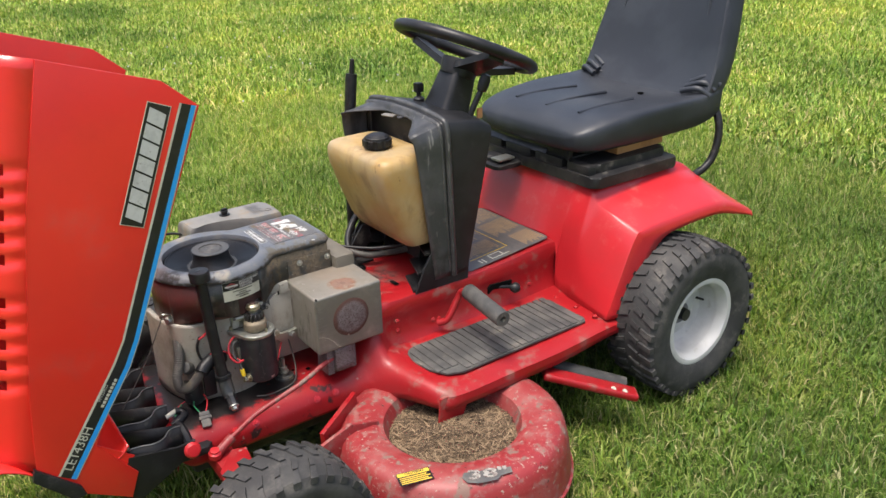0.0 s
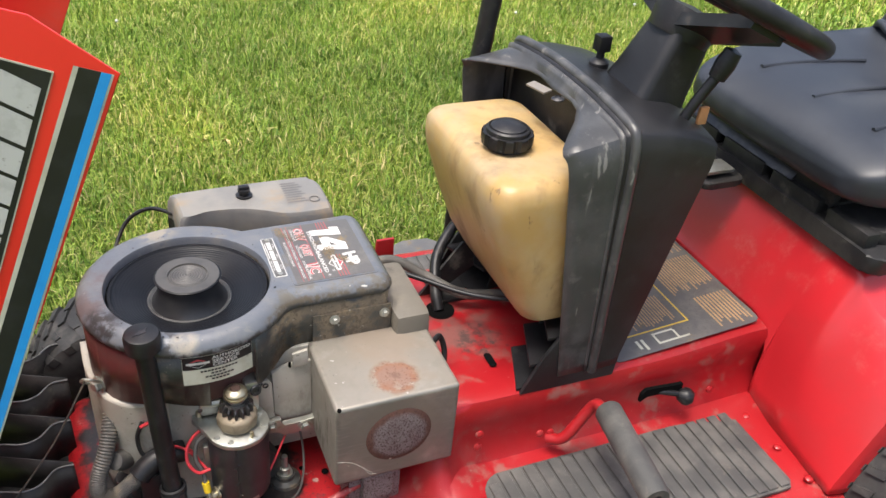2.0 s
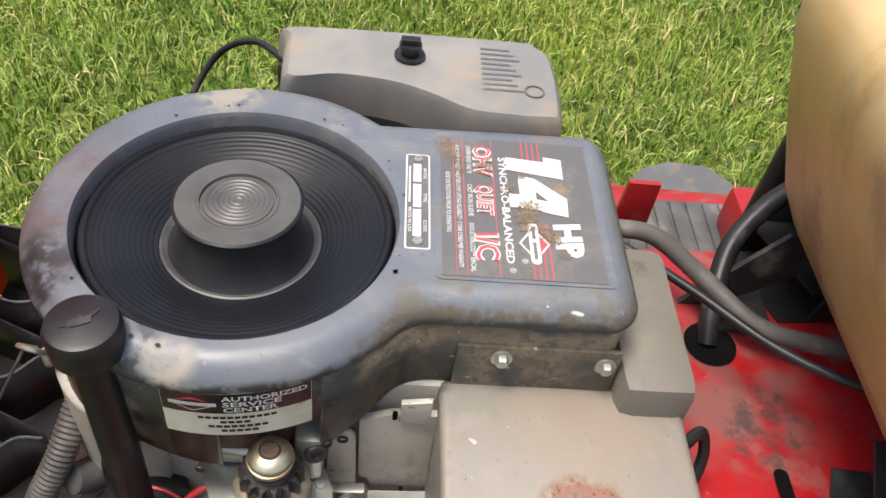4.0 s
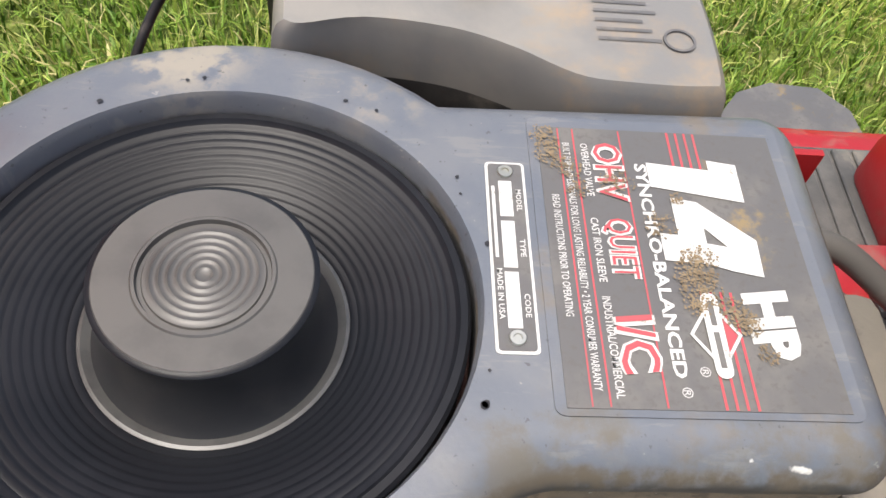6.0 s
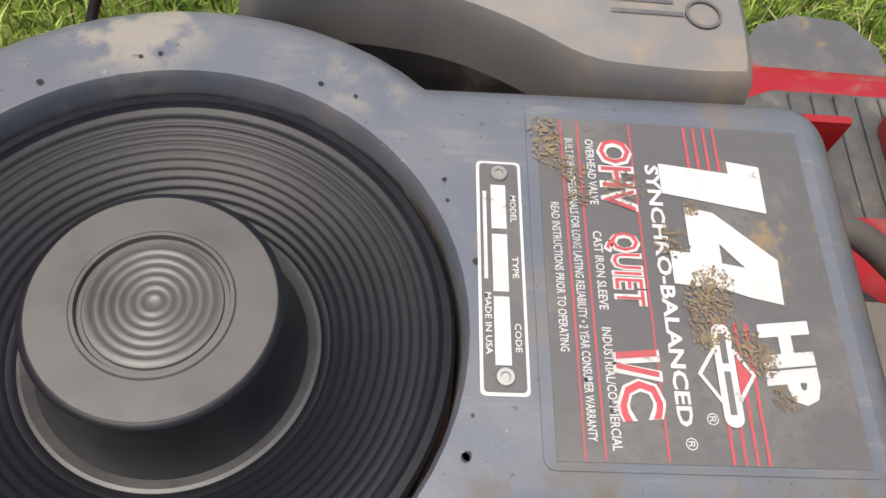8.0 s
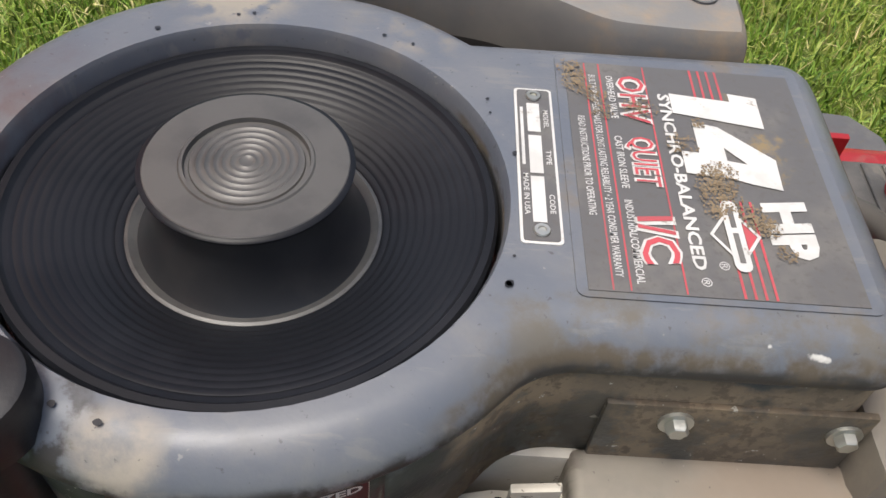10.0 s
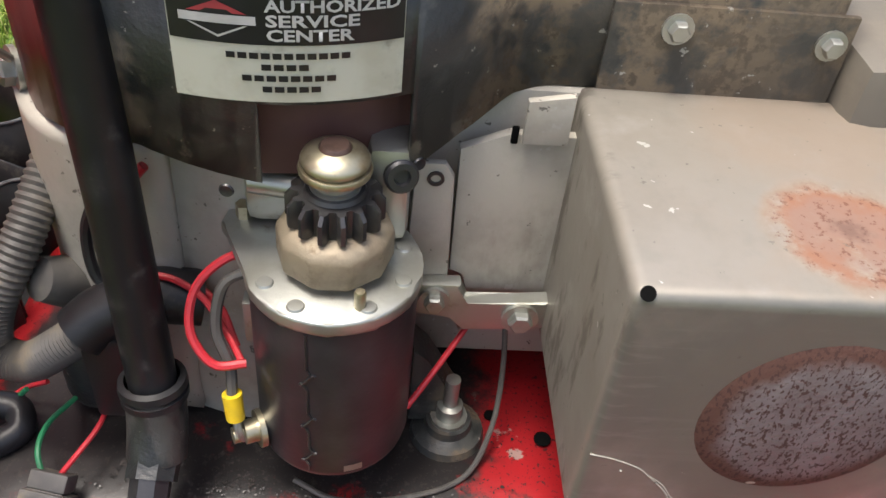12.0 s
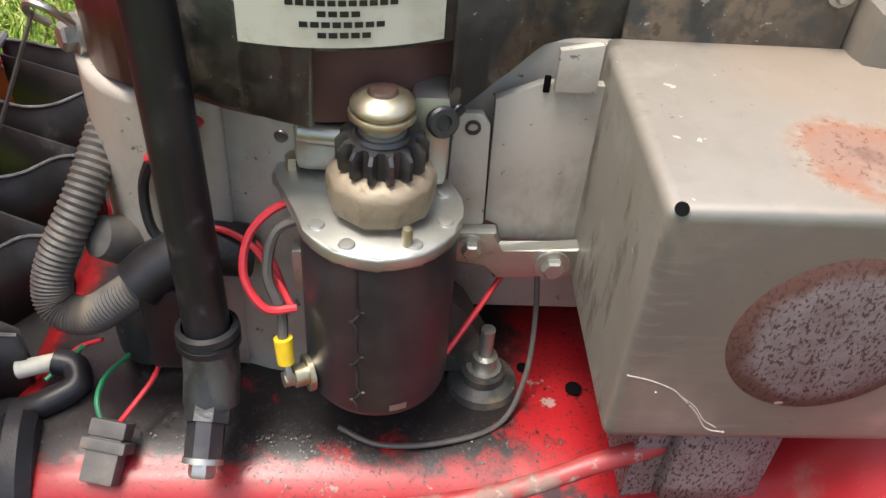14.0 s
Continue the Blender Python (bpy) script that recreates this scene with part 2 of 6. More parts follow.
def alu_surface():
    k = Layers("cast_aluminium", (0.42, 0.395, 0.34), 0.5, metal=0.15)
    k.lay(k.noise(11, .42, .66), (0.30, 0.278, 0.232), .55)
    k.lay(k.noise(16, .54, .72, .8, (1, 1, .5)), (0.185, 0.162, 0.125), .75)
    k.lay(k.noise(150, .665, .70, .85, detail=3.0), (0.10, 0.09, 0.075), .8)
    k.lay(k.noise(60, .66, .70, .7, detail=3.0), (0.44, 0.42, 0.38), .45)
    return k.done(.14, 220)


def console_surface():
    k = Layers("scuffed_black_plastic", (0.040, 0.041, 0.043), 0.34)
    k.lay(k.noise(8, .42, .64), (0.066, 0.067, 0.069), .40)
    k.lay(k.noise(10, .52, .70, .7, (1.6, 1.6, .5)), (0.10, 0.10, 0.10), .5)
    k.lay(k.noise(42, .56, .68, .7), (0.095, 0.093, 0.088), .65)
    k.lay(k.noise(28, .63, .67, .7, (2, 2, .35)), (0.20, 0.195, 0.18), .7)
    k.lay(k.both(k.minus(k.beyond("Z", .52, .05, .08, 14)), k.noise(14, .46, .62, .8)), (0.013, 0.013, 0.014), .4)
    return k.done(.14, 380)


def deck_surface():
    k = Layers("red_paint_faded", (0.235, 0.022, 0.024), 0.46)
    k.lay(k.noise(9, .42, .66), (0.26, 0.055, 0.052), .5)
    k.lay(k.noise(36, .52, .66, .85), (0.23, 0.105, 0.092), .7)
    k.lay(k.noise(30, .57, .64, .8, (1, 1, .4)), (0.165, 0.125, 0.10), .85)
    k.lay(k.noise(110, .60, .66, .9), (0.27, 0.215, 0.18), .8)
    k.lay(k.noise(70, .64, .69, .8), (0.07, 0.03, 0.026), .8)
    return k.done(.2, 140)


def tank_surface():
    k = Layers("yellowed_tank_plastic", (0.375, 0.240, 0.088), 0.38, spec=0.4)
    k.lay(k.noise(7, .40, .64), (0.42, 0.305, 0.150))
    k.lay(k.both(k.beyond("Z", .64, .05, .08, 12), k.noise(9, .38, .6, .7)), (0.36, 0.285, 0.18), .45)
    k.lay(k.both(k.beyond("Z", .735, .012, .03, 20), k.noise(10, .36, .58, .8)), (0.175, 0.130, 0.082), .5)
    k.lay(k.noise(11, .50, .66, .8, (1, 1, .5)), (0.215, 0.140, 0.070), .5)
    k.lay(k.noise(34, .66, .71, .8, (1, 1, .4)), (0.10, 0.07, 0.04), .6)
    k.b.inputs["Subsurface Weight"].default_value = 0.18
    k.b.inputs["Subsurface Radius"].default_value = (0.03, 0.018, 0.006)
    return k.done(.05, 60)


M = {}
M["hood_red"] = mat("hood_red", (0.66, 0.022, 0.016), 0.30, second=(0.60, 0.020, 0.017), scale=3.0, coat=0.35, dirt=(0.5, 0.09, 0.07),
                    dirt_scale=5.0, dirt_range=(0.55, 0.9), rough2=0.5)
M["red"] = mat("red_paint", (0.46, 0.016, 0.022), 0.34, second=(0.41, 0.02, 0.024), scale=4.0, coat=0.3, dirt=(0.45, 0.13, 0.11),
               dirt_scale=9.0, dirt_range=(0.58, 0.85), rough2=0.6, bump=0.04, bump_scale=60)
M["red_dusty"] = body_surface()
M["red_deck"] = deck_surface()
M["black"] = mat("black_plastic", (0.012, 0.012, 0.013), 0.42, second=(0.020, 0.020, 0.022), scale=9.0, spec=0.35, dirt=(0.085, 0.083, 0.078),
                 dirt_scale=17.0, dirt_range=(0.56, 0.86), rough2=0.7, bump=0.12, bump_scale=420)
M["black_clean"] = mat("black_smooth_plastic", (0.011, 0.011, 0.012), 0.40, second=(0.019, 0.019, 0.021), scale=20.0, spec=0.35, dirt=(0.055, 0.05, 0.045), dirt_scale=40.0, dirt_range=(0.58, 0.72), rough2=0.75, bump=0.06, bump_scale=500)
M["black_dusty"] = mat("black_dusty_plastic", (0.014, 0.014, 0.015), 0.5, spec=0.35, second=(0.036, 0.034, 0.032), scale=9.0, dirt=(0.10, 0.09, 0.075),
                       dirt_scale=24.0, dirt_range=(0.54, 0.74), rough2=0.9, bump=0.15, bump_scale=200)
M["vinyl"] = mat("seat_vinyl", (0.017, 0.020, 0.027), 0.45, second=(0.025, 0.029, 0.037), scale=6.0, dirt=(0.05, 0.055, 0.063), dirt_scale=5.0,
                 dirt_range=(0.5, 0.85), rough2=0.62, bump=0.12, bump_scale=650)
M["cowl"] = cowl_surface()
M["air_cover"] = mat("dusty_grey_cover", (0.15, 0.148, 0.142), 0.5, second=(0.20, 0.19, 0.17), scale=8.0, dirt=(0.26, 0.20, 0.135), dirt_scale=10.0,
                     dirt_range=(0.48, 0.68), rough2=0.85, bump=0.08, bump_scale=300)
M["mud"] = mat("dried_mud", (0.20, 0.152, 0.092), 0.95, second=(0.13, 0.098, 0.06), scale=160.0)
M["shroud"] = shroud_surface()
M["screen"] = mat("black_rotating_screen", (0.0085, 0.0095, 0.012), 0.36, second=(0.013, 0.014, 0.017), scale=14.0, bump=0.04, bump_scale=300, spec=0.15)
M["oil"] = mat("oily_soot", (0.012, 0.011, 0.011), 0.38, second=(0.03, 0.024, 0.020), scale=60.0, dirt=(0.08, 0.06, 0.045), dirt_scale=90.0, dirt_range=(0.56, 0.7), rough2=0.9, bump=0.3, bump_scale=260)
M["screen_hub"] = mat("grey_screen_hub", (0.066, 0.064, 0.060), 0.42, second=(0.045, 0.044, 0.042), scale=25.0)
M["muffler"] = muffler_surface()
M["rust_dark"] = boss_surface("purple_brown_rust", True)
M["rust_outlet"] = boss_surface("speckled_outlet_rust", False)
M["alu"] = alu_surface()
M["zinc"] = mat("zinc_plated_steel", (0.41, 0.415, 0.38), 0.38, metal=0.8, second=(0.36, 0.36, 0.31), scale=40.0, dirt=(0.2, 0.16, 0.10), dirt_scale=35.0,
                dirt_range=(0.58, 0.75), rough2=0.6, bump=0.06, bump_scale=300)
M["brass"] = mat("yellow_zinc", (0.45, 0.41, 0.29), 0.34, metal=0.85, second=(0.34, 0.29, 0.19), scale=45.0, dirt=(0.20, 0.14, 0.08), dirt_scale=40.0, rough2=0.7)
M["dusty_brass"] = mat("dusty_yellow_zinc", (0.26, 0.215, 0.15), 0.55, metal=0.35, second=(0.20, 0.155, 0.105), scale=60.0, dirt=(0.14, 0.10, 0.065), dirt_scale=70.0, rough2=0.9, bump=0.2, bump_scale=260)
M["shaft"] = mat("browned_shaft_end", (0.12, 0.075, 0.06), 0.45, metal=0.5, second=(0.08, 0.05, 0.04), scale=120.0)
M["steel_dark"] = mat("dark_steel", (0.045, 0.045, 0.048), 0.36, metal=0.6, second=(0.075, 0.072, 0.07), scale=30.0, bump=0.08, bump_scale=250)
M["starter"] = mat("starter_black_enamel", (0.018, 0.019, 0.022), 0.42, second=(0.034, 0.035, 0.038), scale=18.0, dirt=(0.09, 0.08, 0.07), dirt_scale=24.0,
                   dirt_range=(0.6, 0.78), rough2=0.7, bump=0.08, bump_scale=200)
M["tank"] = tank_surface()
M["rubber"] = mat("tyre_rubber", (0.026, 0.026, 0.026), 0.72, second=(0.048, 0.047, 0.045), scale=12.0, dirt=(0.12, 0.112, 0.10), dirt_scale=18.0,
                  dirt_range=(0.5, 0.75), rough2=0.9, bump=0.2, bump_scale=220)
M["rim"] = mat("white_rim_paint", (0.52, 0.52, 0.51), 0.4, second=(0.44, 0.44, 0.43), scale=9.0, dirt=(0.33, 0.31, 0.27), dirt_scale=20.0,
               dirt_range=(0.58, 0.76), rough2=0.7)
M["mat_rubber"] = mat("foot_mat_rubber", (0.045, 0.045, 0.044), 0.7, second=(0.085, 0.082, 0.076), scale=16.0, amount=(0.4, 0.66), dirt=(0.16, 0.145, 0.12),
                      dirt_scale=20.0, dirt_range=(0.53, 0.74), rough2=0.9, bump=0.2, bump_scale=260)
M["wood"] = mat("raw_pine", (0.50, 0.25, 0.10), 0.7, second=(0.40, 0.18, 0.07), scale=20.0, bump=0.15, bump_scale=90)
M["white"] = mat("white_print", (0.50, 0.50, 0.48), 0.45, second=(0.43, 0.43, 0.41), scale=60.0, dirt=(0.22, 0.2, 0.17), dirt_scale=90.0, dirt_range=(0.6, 0.72))
M["console"] = console_surface()
M["hub_skirt"] = mat("dark_hub_skirt", (0.015, 0.016, 0.018), 0.34, second=(0.024, 0.024, 0.025), scale=30.0)
M["screen_ring"] = mat("worn_screen_ring", (0.060, 0.060, 0.058), 0.40, second=(0.040, 0.040, 0.040), scale=60.0)
M["cover_dust"] = mat("dusty_tan_casting", (0.12, 0.108, 0.088), 0.6, second=(0.16, 0.14, 0.11), scale=14.0, dirt=(0.05, 0.045, 0.038), dirt_scale=24.0, rough2=0.8, bump=0.2, bump_scale=150)
M["grey_edge"] = mat("worn_plastic_edge", (0.16, 0.16, 0.155), 0.6, second=(0.07, 0.07, 0.07), scale=40.0)
M["void"] = mat("dark_opening", (0.004, 0.004, 0.004), 0.95, spec=0.05)
M["worn_print"] = mat("worn_grey_print", (0.30, 0.29, 0.26), 0.6, second=(0.20, 0.17, 0.15), scale=90.0, dirt=(0.10, 0.06, 0.055), dirt_scale=120.0, dirt_range=(0.52, 0.6))
M["cream"] = mat("aged_cream_print", (0.52, 0.52, 0.43), 0.42, second=(0.44, 0.43, 0.34), scale=25.0, dirt=(0.25, 0.23, 0.18), dirt_scale=40.0)
M["print_black"] = mat("black_print", (0.014, 0.014, 0.015), 0.3, second=(0.02, 0.02, 0.022), scale=30.0)
M["print_blue"] = mat("blue_print", (0.02, 0.30, 0.72), 0.32, second=(0.02, 0.26, 0.66), scale=20.0)
M["print_red"] = mat("red_print", (0.40, 0.06, 0.07), 0.4, second=(0.32, 0.07, 0.075), scale=40.0)
M["print_yellow"] = mat("yellow_print", (0.62, 0.42, 0.05), 0.45, second=(0.5, 0.34, 0.06), scale=40.0, dirt=(0.25, 0.18, 0.08), dirt_scale=50.0)
M["print_tan"] = mat("tan_print", (0.36, 0.24, 0.12), 0.5, second=(0.28, 0.19, 0.1), scale=60.0)
M["decal_dark"] = mat("worn_grey_decal", (0.088, 0.086, 0.085), 0.42, second=(0.120, 0.114, 0.105), scale=22.0, dirt=(0.19, 0.145, 0.08), dirt_scale=17.0,
                      dirt_range=(0.60, 0.68), rough2=0.9, fine=(0.3, 260))
M["wire_red"] = mat("red_wire", (0.5, 0.025, 0.035), 0.4, second=(0.4, 0.03, 0.04), scale=40.0)
M["wire_green"] = mat("green_wire", (0.02, 0.20, 0.08), 0.4, second=(0.03, 0.16, 0.07), scale=40.0)
M["wire_yellow"] = mat("yellow_sleeve", (0.72, 0.50, 0.02), 0.4, second=(0.6, 0.42, 0.03), scale=60.0)
M["wire_grey"] = mat("grey_hose", (0.075, 0.07, 0.064), 0.55, second=(0.12, 0.11, 0.095), scale=30.0, dirt=(0.2, 0.16, 0.11), dirt_scale=30.0)
M["brown"] = mat("brown_flywheel", (0.10, 0.045, 0.038), 0.55, second=(0.13, 0.06, 0.05), scale=10.0)
M["maroon"] = mat("maroon_blower_housing", (0.10, 0.022, 0.022), 0.42, second=(0.07, 0.025, 0.023), scale=12.0, dirt=(0.13, 0.10, 0.075), dirt_scale=15.0,
                  dirt_range=(0.57, 0.72), rough2=0.85, bump=0.1)


# ---- mesh helpers ----
def part(name, bm, material, parent, label="", smooth=True):
    me = bpy.data.meshes.new(name)
    bmesh.ops.recalc_face_normals(bm, faces=bm.faces)
    bm.to_mesh(me)
    bm.free()
    me.materials.append(M[material] if isinstance(material, str) else material)
    if smooth:
        me.shade_smooth()
        me.set_sharp_from_angle(angle=radians(38))
    ob = new(name, me)
    ob.parent = parent
    if label:
        ob["label"] = label
    return ob


def box(bm, x0, x1, y0, y1, z0, z1, bev=0.0, seg=2):
    vs = bmesh.ops.create_cube(bm, size=1.0, matrix=Matrix.Translation(((x0 + x1) / 2, (y0 + y1) / 2, (z0 + z1) / 2)) @
                               Matrix.Diagonal((abs(x1 - x0), abs(y1 - y0), abs(z1 - z0), 1)))["verts"]
    if bev:
        es = list({e for v in vs for e in v.link_edges})
        bmesh.ops.bevel(bm, geom=es, offset=bev, segments=seg, profile=0.6, affect="EDGES")
    return bm


def frame_of(d):
    d = Vector(d).normalized()
    return d.to_track_quat("Z", "Y").to_matrix().to_4x4()


def lathe(bm, profile, at=(0, 0, 0), axis=(0, 0, 1), seg=48, a0=0.0, a1=360.0):
    """Turns (radius, height) points round an axis; a radius of 0 closes it to a point."""
    m = Matrix.Translation(at) @ frame_of(axis)
    full = abs(a1 - a0) >= 360
    k = seg if full else seg + 1
    rows = []
    for r, h in profile:
        if r <= 1e-6:
            rows.append([bm.verts.new(m @ Vector((0, 0, h)))] * k)
        else:
            rows.append([bm.verts.new(m @ Vector((r * math.cos(radians(a0 + (a1 - a0) * i / seg)), r * math.sin(radians(a0 + (a1 - a0) * i / seg)), h)))
                         for i in range(k)])
    for p, q in zip(rows, rows[1:]):
        for i in range(seg):
            j = (i + 1) % k
            vs = [v for v in dict.fromkeys((p[i], p[j], q[j], q[i]))]
            if len(vs) >= 3:
                try:
                    bm.faces.new(vs)
                except ValueError:
                    pass
    return bm


def rod(bm, p, q, r, r2=None, seg=16):
    d = Vector(q) - Vector(p)
    r2 = r if r2 is None else r2
    return lathe(bm, [(0, 0), (r, 0), (r2, d.length), (0, d.length)], p, d, seg)


def smooth_line(pts, n=8):
    """Catmull-Rom line through the points."""
    p = [np.array(a, float) for a in pts]
    p = [2 * p[0] - p[1]] + p + [2 * p[-1] - p[-2]]
    out = []
    for a, b, c, d in zip(p, p[1:], p[2:], p[3:]):
        for i in range(n):
            t = i / n
            out.append(0.5 * (2 * b + (c - a) * t + (2 * a - 5 * b + 4 * c - d) * t * t + (3 * b - a - 3 * c + d) * t ** 3))
    return out + [p[-2]]


def tube(bm, pts, r, seg=10, n=8, ribs=0.0):
    line = [Vector(a) for a in smooth_line(pts, n)] if n > 1 else [Vector(a) for a in pts]
    rows, up = [], Vector((0.31, 0.17, 0.93))
    for i, c in enumerate(line):
        d = (line[min(i + 1, len(line) - 1)] - line[max(i - 1, 0)]).normalized()
        s = d.cross(up).normalized()
        up = s.cross(d).normalized()
        k = r * (1 + (ribs if i % 2 else 0))
        rows.append([bm.verts.new(c + k * (math.cos(2 * math.pi * j / seg) * s + math.sin(2 * math.pi * j / seg) * up)) for j in range(seg)])
    for p, q in zip(rows, rows[1:]):
        for j in range(seg):
            bm.faces.new((p[j], p[(j + 1) % seg], q[(j + 1) % seg], q[j]))
    bm.faces.new(rows[0][::-1])
    bm.faces.new(rows[-1])
    return bm


def sheet(bm, rows, closed=False):
    """A skin over rows of points of equal count."""
    vs = [[bm.verts.new(Vector(p)) for p in row] for row in rows]
    k = len(vs[0])
    for p, q in zip(vs, vs[1:]):
        for i in range(k if closed else k - 1):
            bm.faces.new((p[i], p[(i + 1) % k], q[(i + 1) % k], q[i]))
    return vs


def fine_rows(rows, n=5, m=4):
    """Refines rows of points by Catmull-Rom, along the rows and then across."""
    a = np.array([smooth_line(r, m) for r in rows])
    return np.array([smooth_line(a[:, j], n) for j in range(a.shape[1])]).transpose(1, 0, 2)


def prism(bm, pts, axis, a, b, bev=0.0):
    """A flat outline pushed from a to b along 'x', 'y' or 'z'; pts hold the two other coordinates in order."""
    def place(p, h):
        return {"x": (h, p[0], p[1]), "y": (p[0], h, p[1]), "z": (p[0], p[1], h)}[axis]
    lo = [bm.verts.new(place(p, a)) for p in pts]
    hi = [bm.verts.new(place(p, b)) for p in pts]
    fs = [bm.faces.new(lo), bm.faces.new(hi[::-1])]
    k = len(pts)
    fs += [bm.faces.new((lo[i], hi[i], hi[(i + 1) % k], lo[(i + 1) % k])) for i in range(k)]
    if bev:
        es = list({e for f_ in fs[:2] for e in f_.edges})
        bmesh.ops.bevel(bm, geom=es, offset=bev, segments=2, profile=0.6, affect="EDGES")
    return bm


def round_rect(x0, x1, y0, y1, r, n=5):
    out = []
    for cx, cy, s in ((x1 - r, y1 - r, 0), (x0 + r, y1 - r, 90), (x0 + r, y0 + r, 180), (x1 - r, y0 + r, 270)):
        out += [(cx + r * math.cos(radians(s + 90 * i / n)), cy + r * math.sin(radians(s + 90 * i / n))) for i in range(n + 1)]
    return out


def shell(ob, t=0.003, offset=-1.0):
    k = ob.modifiers.new("thick", "SOLIDIFY")
    k.thickness, k.offset = t, offset
    return ob


def move(bm, m):
    bmesh.ops.transform(bm, matrix=m, verts=bm.verts)
    return bm


def lettering(text, size, m, name, material, parent, width=None, bold=0.0, slant=0.0, spacing=1.0):
    """Writing laid flat in the xy plane of m, its middle at the origin; width stretches it to a length."""
    cu = bpy.data.curves.new(name, "FONT")
    cu.body, cu.size, cu.align_x, cu.align_y, cu.resolution_u, cu.offset, cu.shear, cu.space_character = text, size, "CENTER", "CENTER", 2, bold, slant, spacing
    tmp = bpy.data.objects.new("tmp", cu)
    me = tmp.to_mesh()
    bm = bmesh.new()
    bm.from_mesh(me)
    tmp.to_mesh_clear()
    bpy.data.objects.remove(tmp)
    bpy.data.curves.remove(cu)
    xs = [v.co.x for v in bm.verts]
    if width and xs:
        bmesh.ops.scale(bm, vec=(width / (max(xs) - min(xs)), 1, 1), verts=bm.verts)
    move(bm, m)
    return part(name, bm, material, parent, smooth=False)


def flat_poly(bm, pts, m):
    bm.faces.new([bm.verts.new(m @ Vector((*p, 0))) for p in pts])
    return bm


def plate(bm, pts, m, t=0.0006):
    """A thin plate with an outline in m's xy plane, standing t proud of it."""
    lo = [bm.verts.new(m @ Vector((*p, -0.0005))) for p in pts]
    hi = [bm.verts.new(m @ Vector((*p, t))) for p in pts]
    bm.faces.new(hi)
    k = len(pts)
    for i in range(k):
        bm.faces.new((lo[i], lo[(i + 1) % k], hi[(i + 1) % k], hi[i]))
    return bm


def rect(x0, x1, y0, y1):
    return [(x0, y0), (x1, y0), (x1, y1), (x0, y1)]


def hexbolt(bm, at, axis, r=0.006, h=0.005, washer=True):
    m = Vector(axis).normalized()
    if washer:
        lathe(bm, [(0, -0.002), (r * 1.5, -0.002), (r * 1.5, 0.0012), (0, 0.0012)], at, axis, 16)
    lathe(bm, [(0, 0), (r, 0), (r, h * 0.8), (r * 0.8, h), (0, h)], at, axis, 6)
    return bm


# ---- lawn ----
def lawn_material(name, blades):
    m = bpy.data.materials.new(name)
    m.use_nodes = True
    n, l = m.node_tree.nodes, m.node_tree.links
    b = n["Principled BSDF"]
    co = n.new("ShaderNodeTexCoord").outputs["Object"]

    def noise_of(sc, detail=4.0):
        k = n.new("ShaderNodeTexNoise")
        k.inputs["Scale"].default_value, k.inputs["Detail"].default_value = sc, detail
        l.new(co, k.inputs["Vector"])
        return k.outputs["Fac"]

    def ramp(fac, *stops):
        k = n.new("ShaderNodeValToRGB")
        while len(k.color_ramp.elements) < len(stops):
            k.color_ramp.elements.new(0.5)
        for e, (p, c) in zip(k.color_ramp.elements, stops):
            e.position, e.color = p, (*c, 1)
        l.new(fac, k.inputs["Fac"])
        return k.outputs["Color"]

    def mix(fac, a, c, kind="MIX"):
        k = n.new("ShaderNodeMix")
        k.data_type, k.blend_type = "RGBA", kind
        if isinstance(fac, float):
            k.inputs["Factor"].default_value = fac
        else:
            l.new(fac, k.inputs["Factor"])
        l.new(a, k.inputs["A"])
        l.new(c, k.inputs["B"])
        return k.outputs["Result"]

    patch = ramp(noise_of(0.9, 6.0), (0.32, (0.5, 0.62, 0.5)), (0.5, (0.9, 0.95, 0.85)), (0.68, (1.35, 1.22, 1.0)))
    if blades:
        rnd = n.new("ShaderNodeNewGeometry").outputs["Random Per Island"]
        base = ramp(rnd, (0.0, (0.045, 0.105, 0.012)), (0.30, (0.125, 0.215, 0.030)), (0.62, (0.205, 0.285, 0.052)), (0.84, (0.30, 0.340, 0.090)),
                    (0.93, (0.38, 0.34, 0.17)), (1.0, (0.50, 0.42, 0.26)))
        b.inputs["Roughness"].default_value = 0.5
    else:
        base = ramp(noise_of(45.0, 8.0), (0.3, (0.035, 0.05, 0.012)), (0.5, (0.10, 0.13, 0.03)), (0.62, (0.17, 0.20, 0.055)), (0.75, (0.24, 0.21, 0.11)))
        b.inputs["Roughness"].default_value = 0.9
        k = n.new("ShaderNodeBump")
        k.inputs["Strength"].default_value, k.inputs["Distance"].default_value = 0.8, 0.03
        l.new(noise_of(60.0, 6.0), k.inputs["Height"])
        l.new(k.outputs["Normal"], b.inputs["Normal"])
    # Near shade and far sunlit blades are painted into the lawn colour by distance.
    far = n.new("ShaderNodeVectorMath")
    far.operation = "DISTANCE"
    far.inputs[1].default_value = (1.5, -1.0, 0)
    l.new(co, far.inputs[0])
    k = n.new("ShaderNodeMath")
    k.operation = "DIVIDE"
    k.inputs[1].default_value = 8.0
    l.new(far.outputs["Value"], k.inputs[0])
    near_far_light = ramp(k.outputs[0], (0.0, (0.58, 0.66, 0.62)), (0.09, (0.66, 0.72, 0.68)), (0.24, (1.05, 1.02, 0.95)), (0.50, (1.40, 1.36, 1.15)), (1.0, (1.5, 1.45, 1.2)))
    patch = mix(1.0, patch, near_far_light, "MULTIPLY")
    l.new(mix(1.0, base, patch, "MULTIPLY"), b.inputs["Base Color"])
    b.inputs["Specular IOR Level"].default_value = 0.25
    return m


